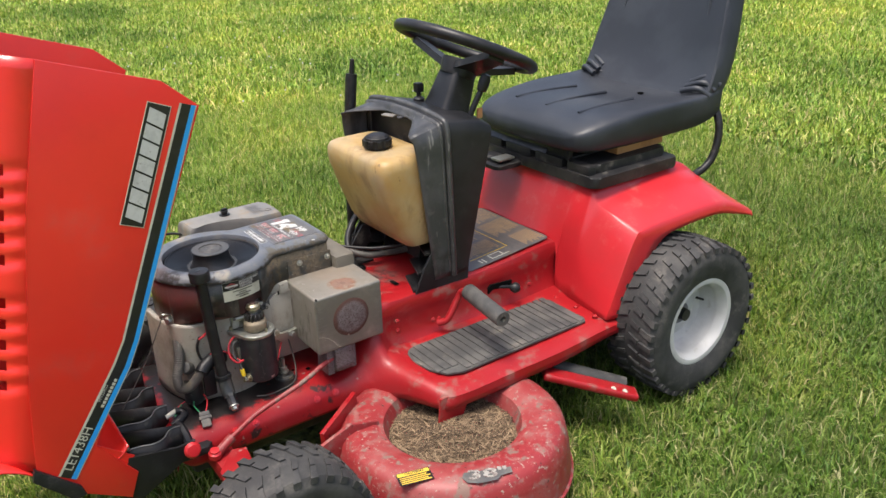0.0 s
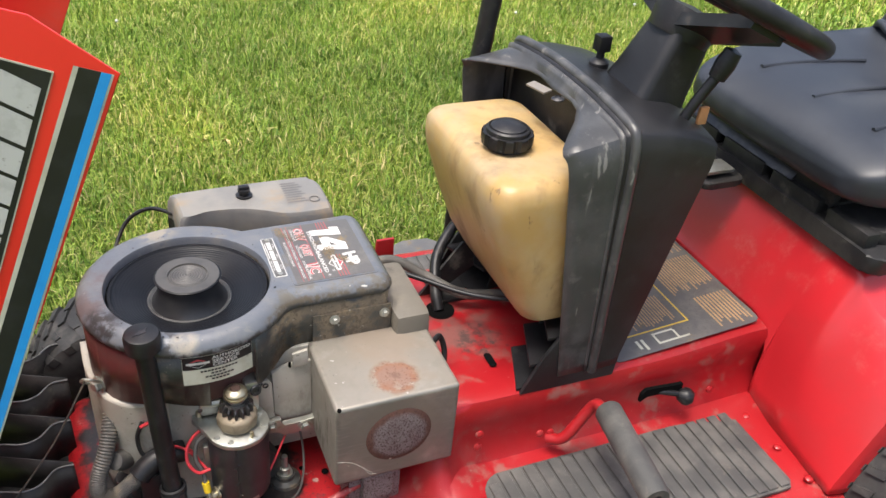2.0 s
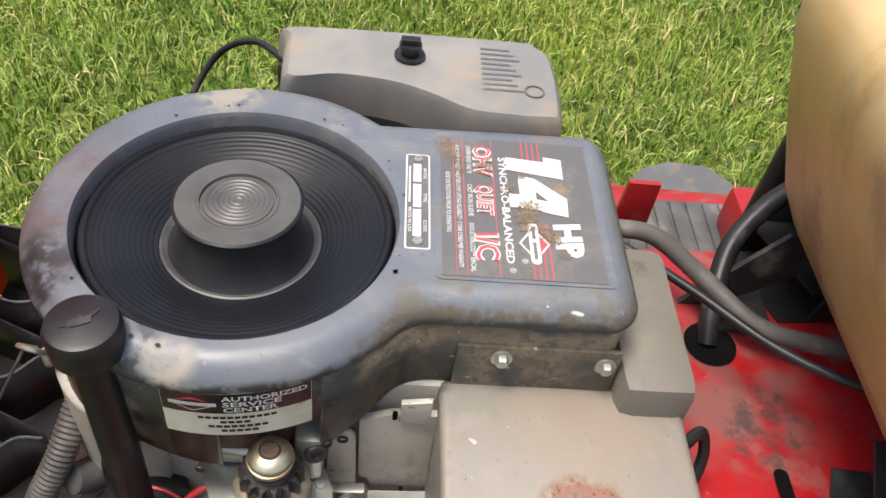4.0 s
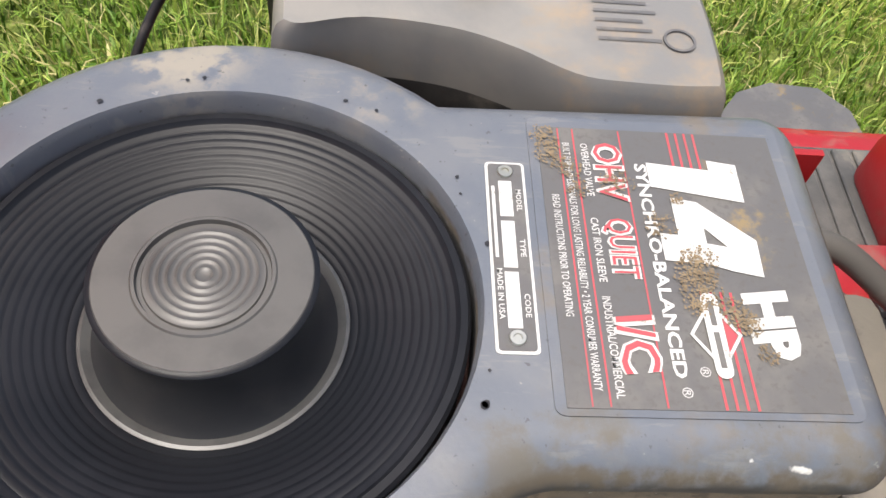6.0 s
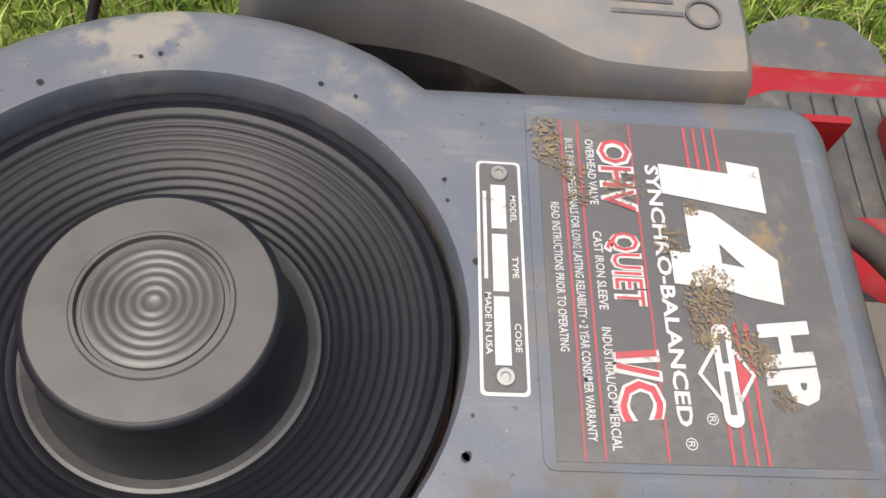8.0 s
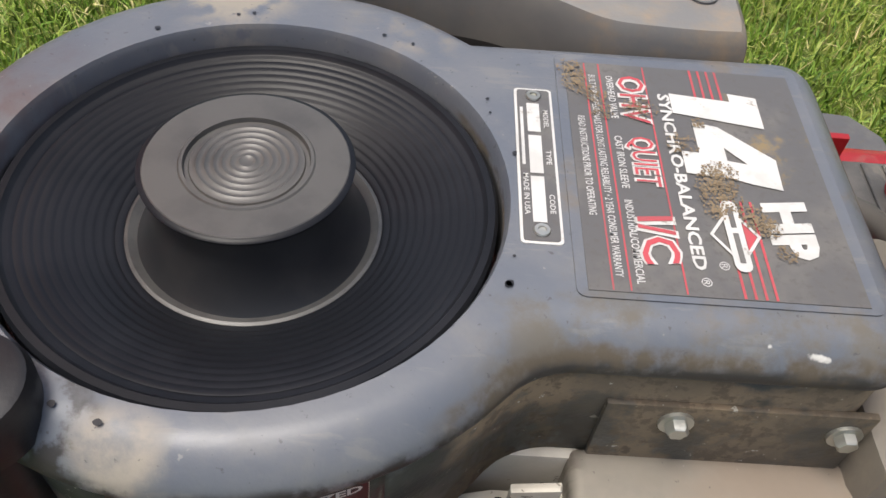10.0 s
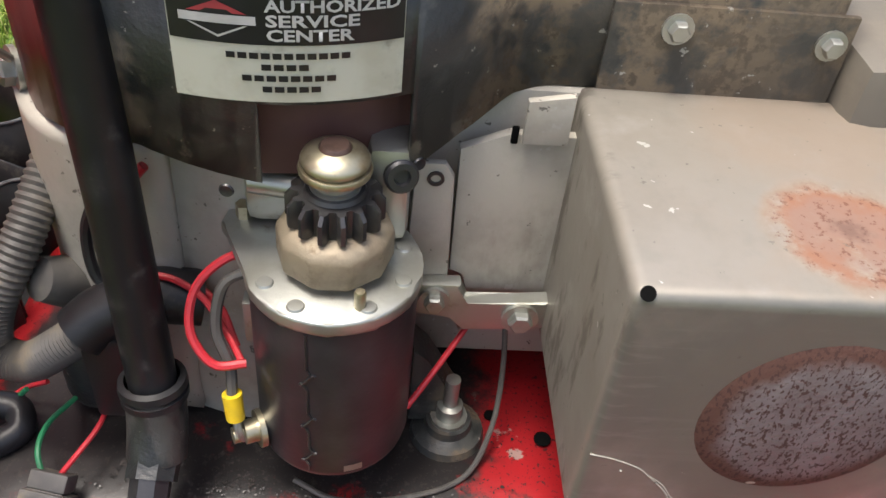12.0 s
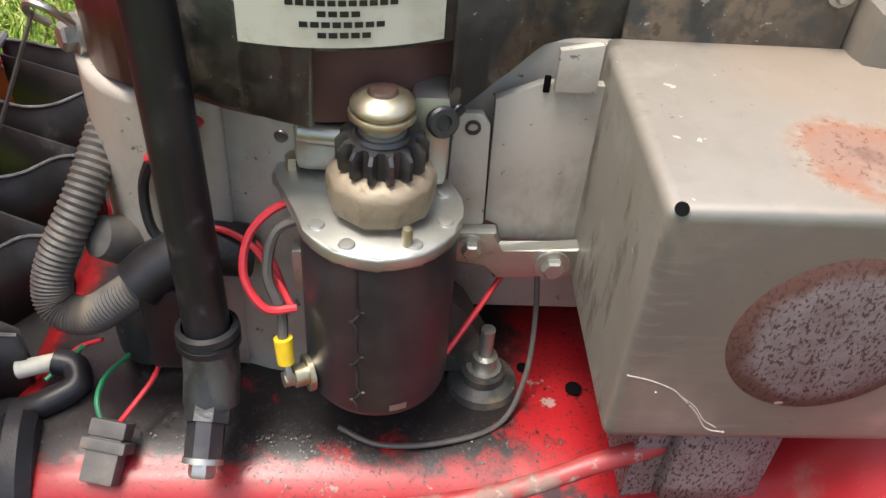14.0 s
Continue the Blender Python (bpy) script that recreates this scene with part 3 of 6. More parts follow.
def rise(x, y):
    """The lawn's height: nearly level round the machine, uneven and a little higher further off."""
    d = np.hypot(x - 0.5, y)
    return 0.03 * (np.sin(0.9 * x + 0.4) * np.sin(0.7 * y) + 0.5 * np.sin(2.1 * x + 1.3 * y)) * np.clip((d - 1.3) / 3, 0, 1) + 0.018 * np.clip(d - 2.5, 0, 12)


def make_ground():
    g = np.concatenate([-np.geomspace(900, 14, 12), np.linspace(-12, 12, 97), np.geomspace(14, 900, 12)])
    xs, ys = g + 0.5, g
    X, Y = np.meshgrid(xs, ys)
    Z = rise(X, Y) - 0.012
    k = len(g)
    idx = np.arange(k * k).reshape(k, k)
    faces = np.stack([idx[:-1, :-1], idx[:-1, 1:], idx[1:, 1:], idx[1:, :-1]], -1).reshape(-1, 4)
    me = bpy.data.meshes.new("ground")
    me.from_pydata(np.stack([X, Y, Z], -1).reshape(-1, 3).tolist(), [], faces.tolist())
    me.shade_smooth()
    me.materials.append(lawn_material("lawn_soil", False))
    tagged(new("ground", me), "mown green lawn with yellowed thatch and soil", "lawn", kind="structure")


def blades(name, x, y, length, width, rng, material, lean=0.6, label="", category="grass"):
    """Bent, tapering blades of three triangles each, as one mesh."""
    n = len(x)
    z = rise(x, y) - 0.015
    a, bend = rng.uniform(0, 2 * np.pi, n), rng.uniform(0.1, lean, n)
    L, W = length * rng.uniform(0.55, 1.25, n), width * rng.uniform(0.6, 1.3, n)
    ca, sa = np.cos(a), np.sin(a)
    t = rng.uniform(0, 2 * np.pi, n)
    px, py = np.cos(t) * W / 2, np.sin(t) * W / 2
    mid, tip = L * 0.5, L
    hm, ht = mid * np.cos(bend * 0.6), mid * np.cos(bend * 0.6) + mid * np.cos(np.minimum(bend * 2.0, 1.5))
    dm, dt = mid * np.sin(bend * 0.6), mid * np.sin(bend * 0.6) + mid * np.sin(np.minimum(bend * 2.0, 1.5))
    v = np.empty((n, 5, 3))
    v[:, 0] = np.stack([x - px, y - py, z], -1)
    v[:, 1] = np.stack([x + px, y + py, z], -1)
    v[:, 2] = np.stack([x + ca * dm + px * .8, y + sa * dm + py * .8, z + hm], -1)
    v[:, 3] = np.stack([x + ca * dm - px * .8, y + sa * dm - py * .8, z + hm], -1)
    v[:, 4] = np.stack([x + ca * dt, y + sa * dt, z + ht], -1)
    o = np.arange(n)[:, None] * 5
    quad, tri = o + np.array([0, 1, 2, 3]), o + np.array([3, 2, 4])
    loops = np.concatenate([quad, tri], 1).reshape(-1)
    me = bpy.data.meshes.new(name)
    me.vertices.add(n * 5)
    me.vertices.foreach_set("co", v.reshape(-1))
    me.loops.add(n * 7)
    me.loops.foreach_set("vertex_index", loops.astype(np.int32))
    me.polygons.add(n * 2)
    st = (np.arange(n)[:, None] * 7 + np.array([0, 4])).reshape(-1)
    me.polygons.foreach_set("loop_start", st.astype(np.int32))
    me.update(calc_edges=True)
    me.validate()
    me.materials.append(material)
    return tagged(new(name, me), label, category, kind="stuff")


def scatter(rng, n, x0, x1, y0, y1, keep=None):
    x, y = rng.uniform(x0, x1, n), rng.uniform(y0, y1, n)
    if keep is not None:
        k = keep(x, y)
        x, y = x[k], y[k]
    return x, y


make_ground()
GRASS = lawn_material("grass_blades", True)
_rng = np.random.default_rng(5)


def _near(x, y):
    under = (x > -0.05) & (x < 0.75) & (np.abs(y) < 0.42)
    return ~under


_x, _y = scatter(_rng, 370000, -1.9, 3.2, -1.5, 3.4, _near)
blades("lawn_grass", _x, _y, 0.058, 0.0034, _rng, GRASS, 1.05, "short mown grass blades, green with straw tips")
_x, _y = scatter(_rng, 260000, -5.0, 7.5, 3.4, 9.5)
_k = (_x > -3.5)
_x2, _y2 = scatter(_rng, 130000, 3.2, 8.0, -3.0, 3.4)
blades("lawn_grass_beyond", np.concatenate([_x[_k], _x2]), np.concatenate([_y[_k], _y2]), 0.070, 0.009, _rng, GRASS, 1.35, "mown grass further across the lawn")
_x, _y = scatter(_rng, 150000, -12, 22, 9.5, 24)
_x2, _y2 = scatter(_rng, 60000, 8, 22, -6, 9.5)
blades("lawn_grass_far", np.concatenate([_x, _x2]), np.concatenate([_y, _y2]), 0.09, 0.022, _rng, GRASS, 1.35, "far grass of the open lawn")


# ---- mower ----
mower = tagged(new("riding_mower"), "red riding lawn mower with open hood, standing on the grass", "lawn mower")


def catmull_sections(stations):
    """Sections of a symmetric stamped body: per station x and (y, z) points of one side; both sides are built."""
    rows = []
    for x, pts in stations:
        half = [(x + (p[2] if len(p) > 2 else 0.0), p[0], p[1]) for p in pts]
        rows.append([(a, -b, c) for a, b, c in half[::-1]] + [h for h in half if h[1] > 0])
    return rows


def body():
    pan = [(0.0, .238), (.10, .238), (.145, .237), (.178, .226), (.195, .205), (.200, .185), (.201, .165)]
    pan_f = [(0.0, .200), (.10, .200), (.135, .198), (.165, .188), (.180, .170), (.185, .165), (.186, .155)]
    mid = [(0.0, .285), (.10, .285), (.145, .283), (.180, .265), (.205, .232), (.222, .210), (.228, .180)]
    up = [(0.0, .374), (.10, .374), (.140, .373), (.178, .345), (.225, .268), (.285, .240), (.300, .195)]
    brd = [(0.0, .384), (.10, .384), (.150, .383), (.174, .366), (.184, .262), (.400, .246), (.425, .205)]
    brd0 = [(0.0, .383), (.10, .383), (.148, .382), (.172, .365), (.192, .275), (.375, .247), (.410, .205)]
    end = [(0.0, .398), (.10, .398), (.150, .397), (.174, .380), (.184, .268), (.395, .250), (.420, .215)]
    rows = catmull_sections([(-.205, pan_f), (-.196, [(a, b + .022) for a, b in pan_f]), (-.17, pan), (-.10, pan), (.05, pan), (.15, pan), (.22, pan), (.265, mid), (.305, up),
                             (.345, brd0), (.40, brd), (.55, brd), (.70, brd), (.86, end), (.915, end)])
    bm = bmesh.new()
    a = np.array([smooth_line(r, 3) for r in rows])
    sheet(bm, np.array([smooth_line(a[:, j], 4) for j in range(a.shape[1])]).transpose(1, 0, 2))
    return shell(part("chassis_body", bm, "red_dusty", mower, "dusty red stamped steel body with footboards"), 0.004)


chassis = body()


def rear_body():
    c = [(.905, .392), (.920, .43), (.962, .535), (.985, .558), (1.10, .562), (1.27, .562), (1.325, .552), (1.345, .50), (1.35, .40)]
    rows = {0.0: c, .166: c, .186: [(.893, .252)] + c[1:], .243: [(.890, .252), (.918, .42), (.962, .530), (.988, .552), (1.10, .557), (1.28, .558), (1.34, .545), (1.37, .49), (1.375, .41)],
            .262: [(.888, .252), (.912, .39), (.960, .505), (.985, .524), (1.10, .535), (1.29, .542), (1.37, .515), (1.415, .475), (1.42, .42)],
            .30: [(.885, .252), (.903, .35), (.962, .488), (.990, .508), (1.10, .522), (1.29, .528), (1.38, .498), (1.44, .452), (1.445, .42)],
            .385: [(.878, .254), (.900, .315), (.965, .458), (1.005, .482), (1.10, .490), (1.29, .492), (1.39, .462), (1.455, .428), (1.46, .415)],
            .404: [(.882, .254), (.908, .312), (.975, .452), (1.008, .472), (1.10, .477), (1.29, .478), (1.39, .45), (1.455, .42), (1.46, .412)],
            .411: [(.940, .252), (.972, .305), (1.035, .408), (1.07, .438), (1.12, .450), (1.28, .453), (1.38, .43), (1.45, .41), (1.455, .405)]}
    ks = sorted(rows)
    ordered = [[(x, -k, z) for x, z in rows[k]] for k in ks[::-1]] + [[(x, k, z) for x, z in rows[k]] for k in ks[1:]]
    bm = bmesh.new()
    a = np.array([smooth_line(r, 4) for r in ordered])
    out = np.array([smooth_line(a[:, j], 3) for j in range(a.shape[1])]).transpose(1, 0, 2)
    sheet(bm, out)
    return shell(part("rear_fender", bm, "red", mower, "glossy red rear fender pan over the wheels"), 0.004)


fender = rear_body()


# wheels
def wheel(name, cx, cy, cz, R, W, rim_r, side, lugs, deep=0.07):
    """side: -1 faces -y. The wheel's outer face looks that way."""
    hubob = new(name)
    hubob.parent = mower
    ax = (0, side, 0)
    h = W / 2
    bm = bmesh.new()
    prof = [(rim_r, -h * .80), (rim_r + .012, -h * .88), (R * .72, -h * 1.0), (R * .88, -h * .97), (R * .955, -h * .82), (R * .972, -h * .4), (R * .978, 0), (R * .972, h * .4),
            (R * .955, h * .82), (R * .88, h * .97), (R * .78, h * 1.0), (rim_r + .012, h * .90), (rim_r, h * .80), (rim_r - .006, h * .70), (rim_r - .006, -h * .70), (rim_r, -h * .80)]
    lathe(bm, prof, (cx, cy, cz), ax, 64)
    m = Matrix.Translation((cx, cy, cz)) @ frame_of(ax)
    rr = random.Random(3)
    # chevron lugs: two bent bars and shoulder blocks per pitch
    for i in range(lugs):
        for s in (-1, 1):
            for (u0, u1, w0, w1, d0, d1) in ((.08, .46, .02, .34, .46, .30), (.52, .98, .40, .66, .40, .44)):
                a_of = lambda u, w: 2 * math.pi * (i + w + (.5 if s > 0 else 0)) / lugs
                quad = []
                for (u, w) in ((u0, w0), (u1, w1), (u1, w1 + d1), (u0, w0 + d0 * .75)):
                    quad.append((u, a_of(u, w)))
                lo, hi = [], []
                for u, a in quad:
                    rad = R * (.978 - .03 * max(0, u - .4) ** 2 / .36) if u < .86 else R * .955
                    top = R * (1.0 - .02 * max(0, u - .4) ** 2 / .36) if u < .86 else R * .975
                    lo.append(bm.verts.new(m @ Vector(((rad - .01) * math.cos(a), (rad - .01) * math.sin(a), s * u * h))))
                    hi.append(bm.verts.new(m @ Vector((top * math.cos(a), top * math.sin(a), s * u * h * .985))))
                bm.faces.new(hi)
                for j in range(4):
                    bm.faces.new((lo[j], lo[(j + 1) % 4], hi[(j + 1) % 4], hi[j]))
    part("tyre", bm, "rubber", hubob, "worn black chevron-tread tyre")
    bm = bmesh.new()
    lathe(bm, [(rim_r + .006, h * .78), (rim_r + .008, h * .84), (rim_r + .002, h * .87), (rim_r - .008, h * .84), (rim_r - .016, h * .70), (rim_r - .020, h * .45),
               (rim_r - .024, h * .12), (rim_r - .032, -h * .08), (rim_r * .55, -h * .10 - .004), (rim_r * .40, -h * .10 + .004), (rim_r * .26, -h * .10 + .006), (rim_r * .25, -h * .1 - .02), (0, -h * .1 - .02)],
          (cx, cy, cz), ax, 56)
    lathe(bm, [(rim_r - .008, -h * .84), (rim_r - .02, 0), (rim_r - .02, h * .5)], (cx, cy, cz), ax, 40)
    part("rim", bm, "rim", hubob, "white painted steel rim")
    bm = bmesh.new()
    rod(bm, m @ Vector((0, 0, -h * .2)), m @ Vector((0, 0, -h * .1 + .026)), .019, .017)
    part("hub_cap", bm, "black_clean", hubob, "black axle end")
    bm = bmesh.new()
    rod(bm, m @ Vector((rim_r * .62, .02, -h * .1 - .004)), m @ Vector((rim_r * .66, .02, -h * .1 + .02)), .004, .003, 8)
    part("valve_stem", bm, "black_clean", hubob)
    return hubob


wheel("rear_wheel", 1.120, -.450, .216, .218, .16, .118, -1, 36)
wheel("rear_wheel", 1.120, .450, .216, .218, .16, .118, 1, 36)
wheel("front_wheel", -.108, -.522, .166, .172, .14, .080, -1, 30)
wheel("front_wheel", -.092, .268, .170, .173, .13, .085, 1, 30)


# engine cowl
def cowl_outline(off=0.0, n=10):
    """Round blower housing running into a squarer block behind it."""
    R, y0, y1, x1, rc, rf, yc = .1375, -.066, .116, .266, .018, .045, .0095
    # concave fillet on the near side between the circle and the straight edge
    cy = y0 - rf
    cx = math.sqrt((R + rf) ** 2 - (cy - yc) ** 2)
    a_c = math.atan2(cy - yc, cx)
    pts = []
    a_top = math.asin((y1 - .004 - yc) / R)
    k = 44
    for i in range(k + 1):
        a = a_top + (2 * math.pi + a_c - a_top) * i / k
        pts.append((R * math.cos(a), yc + R * math.sin(a)))
    for i in range(1, n + 1):
        a = a_c + math.pi + (math.pi / 2 - (a_c + math.pi)) * i / n
        pts.append((cx + rf * math.cos(a), cy + rf * math.sin(a)))
    for i in range(n + 1):
        a = -math.pi / 2 + math.pi / 2 * i / n
        pts.append((x1 - rc + rc * math.cos(a), y0 + rc + rc * math.sin(a)))
    for i in range(n + 1):
        a = math.pi / 2 * i / n
        pts.append((x1 - rc + rc * math.cos(a), y1 - rc + rc * math.sin(a)))
    p = np.array(pts)
    if off:
        d = np.roll(p, -1, 0) - np.roll(p, 1, 0)
        d /= np.linalg.norm(d, axis=1)[:, None]
        p = p + off * np.stack([d[:, 1], -d[:, 0]], -1)
    return p


def cowl():
    bm = bmesh.new()
    rings = [(.0045, .536), (.0055, .539), (.005, .543), (.0025, .547), (-.002, .552), (-.008, .5560), (-.014, .557)]
    rows = [[(x, y, z) for x, y in cowl_outline(o)] for o, z in rings]
    vs = sheet(bm, rows, closed=True)
    hole = [(.1085 * math.cos(2 * math.pi * i / 64), .1085 * math.sin(2 * math.pi * i / 64)) for i in range(64)]
    top = [bm.verts.new((x, y, .557)) for x, y in hole]
    lip = [bm.verts.new((x * .985, y * .985, .553)) for x, y in hole]
    low = [bm.verts.new((x * .985, y * .985, .520)) for x, y in hole]
    es = [bm.edges.new((top[i], top[(i + 1) % 64])) for i in range(64)]
    outer = [bm.edges.get((vs[-1][i], vs[-1][(i + 1) % len(vs[-1])])) for i in range(len(vs[-1]))]
    bmesh.ops.triangle_fill(bm, edges=es + outer, use_beauty=True)
    for a, b in ((top, lip), (lip, low)):
        for i in range(64):
            bm.faces.new((a[i], a[(i + 1) % 64], b[(i + 1) % 64], b[i]))
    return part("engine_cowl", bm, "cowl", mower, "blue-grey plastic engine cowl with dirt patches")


ecowl = cowl()


def screen_disc():
    bm = bmesh.new()
    prof = [(.1045, .528), (.1045, .5460), (.103, .5478), (.100, .5478), (.0985, .5458)]
    r = .098
    while r > .058:
        d = .098 - r
        q = .5455 - d * .28 - d * d * 2.0
        prof += [(r, q), (r - .0016, q - .0002), (r - .0026, q - .0007), (r - .0032, q - .0011)]
        r -= .0036
    prof += [(.0556, .5288), (.0480, .5280)]
    cap = [(.0388, .5640), (.0434, .5652), (.0436, .5664), (.0426, .5672), (.0410, .5674)]
    lathe(bm, prof, (0, 0, 0), (0, 0, 1), 96)
    lathe(bm, cap, (0, 0, 0), (0, 0, 1), 96)
    part("rotating_screen", bm, "screen", ecowl, "black ribbed rotating air screen")
    bm = bmesh.new()
    lathe(bm, [(.0500, .5285), (.0455, .5340), (.0415, .5440), (.0390, .5560), (.0389, .5645)], (0, 0, 0), (0, 0, 1), 96)
    part("hub_skirt", bm, "hub_skirt", ecowl, "dark flared skirt under the hub")
    bm = bmesh.new()
    lathe(bm, [(.0555, .5288), (.0550, .5302), (.0535, .5306), (.0518, .5296), (.0490, .5280)], (0, 0, 0), (0, 0, 1), 96)
    part("screen_ring", bm, "screen_ring", ecowl, "worn grey ring round the screen's hub")
    bm = bmesh.new()
    prof = [(.0340, .564), (.0410, .5660), (.0416, .5672), (.0410, .5677), (.0275, .5675), (.0268, .5682), (.0255, .5682), (.0250, .5660), (.0235, .5660), (.0230, .5668)]
    r = .0215
    while r > .003:
        prof += [(r, .5668), (r - .0012, .5674), (r - .0022, .5668)]
        r -= .0034
    prof += [(0, .5670)]
    lathe(bm, prof, (0, 0, 0), (0, 0, 1), 64)
    part("screen_hub", bm, "screen_hub", ecowl, "dusty grey grooved hub of the screen")


screen_disc()


def lower_shroud():
    def hem(x, y):
        if y > -.05:
            return .44
        return float(np.interp(x, (-.14, -.100, -.052, .003, .0641, .086, .112, .14, .27), (.428, .444, .457, .447, .446, .458, .467, .469, .465)))

    coarse = cowl_outline(.001)
    pts = []
    for p, q in zip(coarse, np.roll(coarse, -1, 0)):
        pts += [tuple(p + (q - p) * i / 5) for i in range(5)]
    bm, left = bmesh.new(), bmesh.new()
    for p, q in zip(pts, pts[1:] + pts[:1]):
        mx, my = (p[0] + q[0]) / 2, (p[1] + q[1]) / 2
        b2 = left if mx < -.062 else bm
        lo = [hem(*p), hem(*q)]
        if my < -.06 and .002 < mx < .064:
            lo = [.4865, .4865]
        b2.faces.new([b2.verts.new(c) for c in ((*p, lo[0]), (*q, lo[1]), (*q, .541), (*p, .541))])
    for k in (bm, left):
        bmesh.ops.remove_doubles(k, verts=k.verts, dist=1e-5)
    sh = shell(part("blower_housing", bm, "shroud", mower, "black greasy steel blower housing"), 0.002)
    shell(part("housing_side", left, "maroon", sh, "maroon painted side of the housing"), 0.002)
    return sh


housing = lower_shroud()

bm = bmesh.new()
lathe(bm, [(0, .440), (.112, .440), (.112, .512), (0, .512)], (0, 0, 0), (0, 0, 1), 48)
part("flywheel", bm, "brown", mower, "brown flywheel rim inside the housing")

# crankcase
bm = bmesh.new()
lathe(bm, [(.105, .235), (.110, .27), (.106, .34), (.104, .44), (0, .44)], (-.01, .01, 0), (0, 0, 1), 48)
box(bm, .02, .24, -.055, .10, .26, .46, .012)
case = part("crankcase", bm, "alu", mower, "grey cast aluminium engine crankcase")
bm = bmesh.new()
sheet(bm, fine_rows([[(-.150, .06, z), (-.146, 0, z), (-.128, -.058, z), (-.096, -.088, z), (-.050, -.094, z)] for z in (.245, .32, .405, .438)], 4, 5))
shell(part("side_cover", bm, "alu", case, "pale cast side cover"), .01)
bm = bmesh.new()
box(bm, .060, .150, -.072, -.064, .335, .468, .003)
box(bm, .046, .064, -.082, -.068, .30, .452, .005)
part("valve_plate", bm, "alu", case, "thin grey steel heat shield plate")

# muffler
bm = bmesh.new()
box(bm, .144, .318, -.211, -.066, .328, .470, .0065, 4)
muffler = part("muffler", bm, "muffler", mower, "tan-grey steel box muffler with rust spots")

# air cleaner
bm = bmesh.new()
o = [(.008, .150), (.006, .205), (.016, .224), (.205, .228), (.226, .222), (.238, .200), (.238, .128), (.228, .118), (.185, .118), (.160, .122), (.128, .140), (.095, .152), (.05, .156), (.018, .148)]
o = [tuple(p) for p in smooth_line(o + [o[0]], 4)[:-1]]
c = np.mean(o, 0)
sheet(bm, [[(x, y, .500) for x, y in o], [(x, y, .530) for x, y in o]] +
      [[(c[0] + (x - c[0]) * s, c[1] + (y - c[1]) * s, z) for x, y in o] for s, z in ((.997, .546), (.985, .556), (.965, .562), (.935, .565))], closed=True)
bm.verts.ensure_lookup_table()
bm.faces.new(bm.verts[-len(o):])
aircl = part("air_cleaner_cover", bm, "air_cover", mower, "grey plastic air cleaner cover")
# Black band: base edge and the cover's shadow line built as one strip.
bm = bmesh.new()
sheet(bm, [[(c[0] + (x - c[0]) * s, c[1] + (y - c[1]) * s, z) for x, y in o] for s, z in ((.96, .478), (1.004, .488), (1.008, .520), (1.004, .5265))], closed=True)
part("air_cleaner_shade_band", bm, "black_dusty", aircl, "black base band under the air cleaner cover, its shadow line built in")
bm = bmesh.new()
lathe(bm, [(0, .566), (.013, .566), (.013, .568), (.0075, .5685), (.0075, .574), (.0095, .5745), (.0095, .578), (0, .578)], (.112, .188, 0), (0, 0, 1), 20)
box(bm, .104, .120, .184, .192, .574, .583, .001)
part("wing_knob", bm, "black_clean", aircl, "black wing knob")

# starter motor
bm = bmesh.new()
lathe(bm, [(0, .284), (.036, .284), (.0392, .287), (.0402, .291), (.0402, .396), (0, .396)], (.0325, -.128, 0), (0, 0, 1), 48)
starter = part("starter_motor", bm, "starter", mower, "black cylindrical starter motor")
bm = bmesh.new()
fl = [(.0325 + .0418 * math.cos(radians(a)), -.128 + .0418 * math.sin(radians(a))) for a in range(-170, 61, 10)] + [(.052, -.083), (.046, -.078), (-.012, -.088), (-.022, -.094), (-.024, -.104), (-.018, -.111)]
prism(bm, fl, "z", .396, .4035, .0015)
part("end_plate", bm, "zinc", starter, "zinc plated starter end plate")
bm = bmesh.new()
lathe(bm, [(.0215, .4030), (.0220, .4075), (.0262, .4085), (.0270, .4100), (.0270, .4225), (.0262, .4255), (.0215, .4290), (.010, .4300)], (.033, -.128, 0), (0, 0, 1), 10)
part("drive_base", bm, "dusty_brass", starter, "dusty yellowish drive flange")
bm = bmesh.new()
T = 14
rows = []
for z, k in ((.4300, .97), (.4312, 1.0), (.4415, 1.0), (.4450, .93)):
    ring = []
    for i in range(T):
        for da, r in ((-.5, .0158), (-.30, .0162), (-.20, .0205), (-.10, .0222), (.10, .0222), (.20, .0205), (.30, .0162)):
            a = 2 * math.pi * (i + da) / T
            r = r if r < .017 else .0162 + (r - .0162) * (1 if k == 1.0 else .35 + .5 * (k - .9) * 10)
            ring.append((.033 + r * math.cos(a), -.128 + r * math.sin(a), z))
    rows.append(ring)
vs = sheet(bm, rows, closed=True)
bm.faces.new(vs[-1])
lathe(bm, [(0, .4455), (.0140, .4455), (.0130, .4475), (0, .4475)], (.033, -.128, 0), (0, 0, 1), 28)
part("pinion_gear", bm, "steel_dark", starter, "dark toothed pinion gear")
bm = bmesh.new()
lathe(bm, [(.0112, .4470), (.0114, .4490), (.0100, .4495), (.0100, .4560), (.0104, .4565)], (.033, -.128, 0), (0, 0, 1), 32)
part("drive_collar", bm, "zinc", starter, "bright steel collar")
bm = bmesh.new()
lathe(bm, [(.0100, .4560), (.0158, .4558), (.0162, .4575), (.0156, .4588), (.0136, .4592), (.0136, .4602), (.0150, .4606), (.0152, .4620), (.0142, .4640), (.0105, .4664), (.0072, .4676), (.0070, .4660)], (.033, -.128, 0), (0, 0, 1), 36)
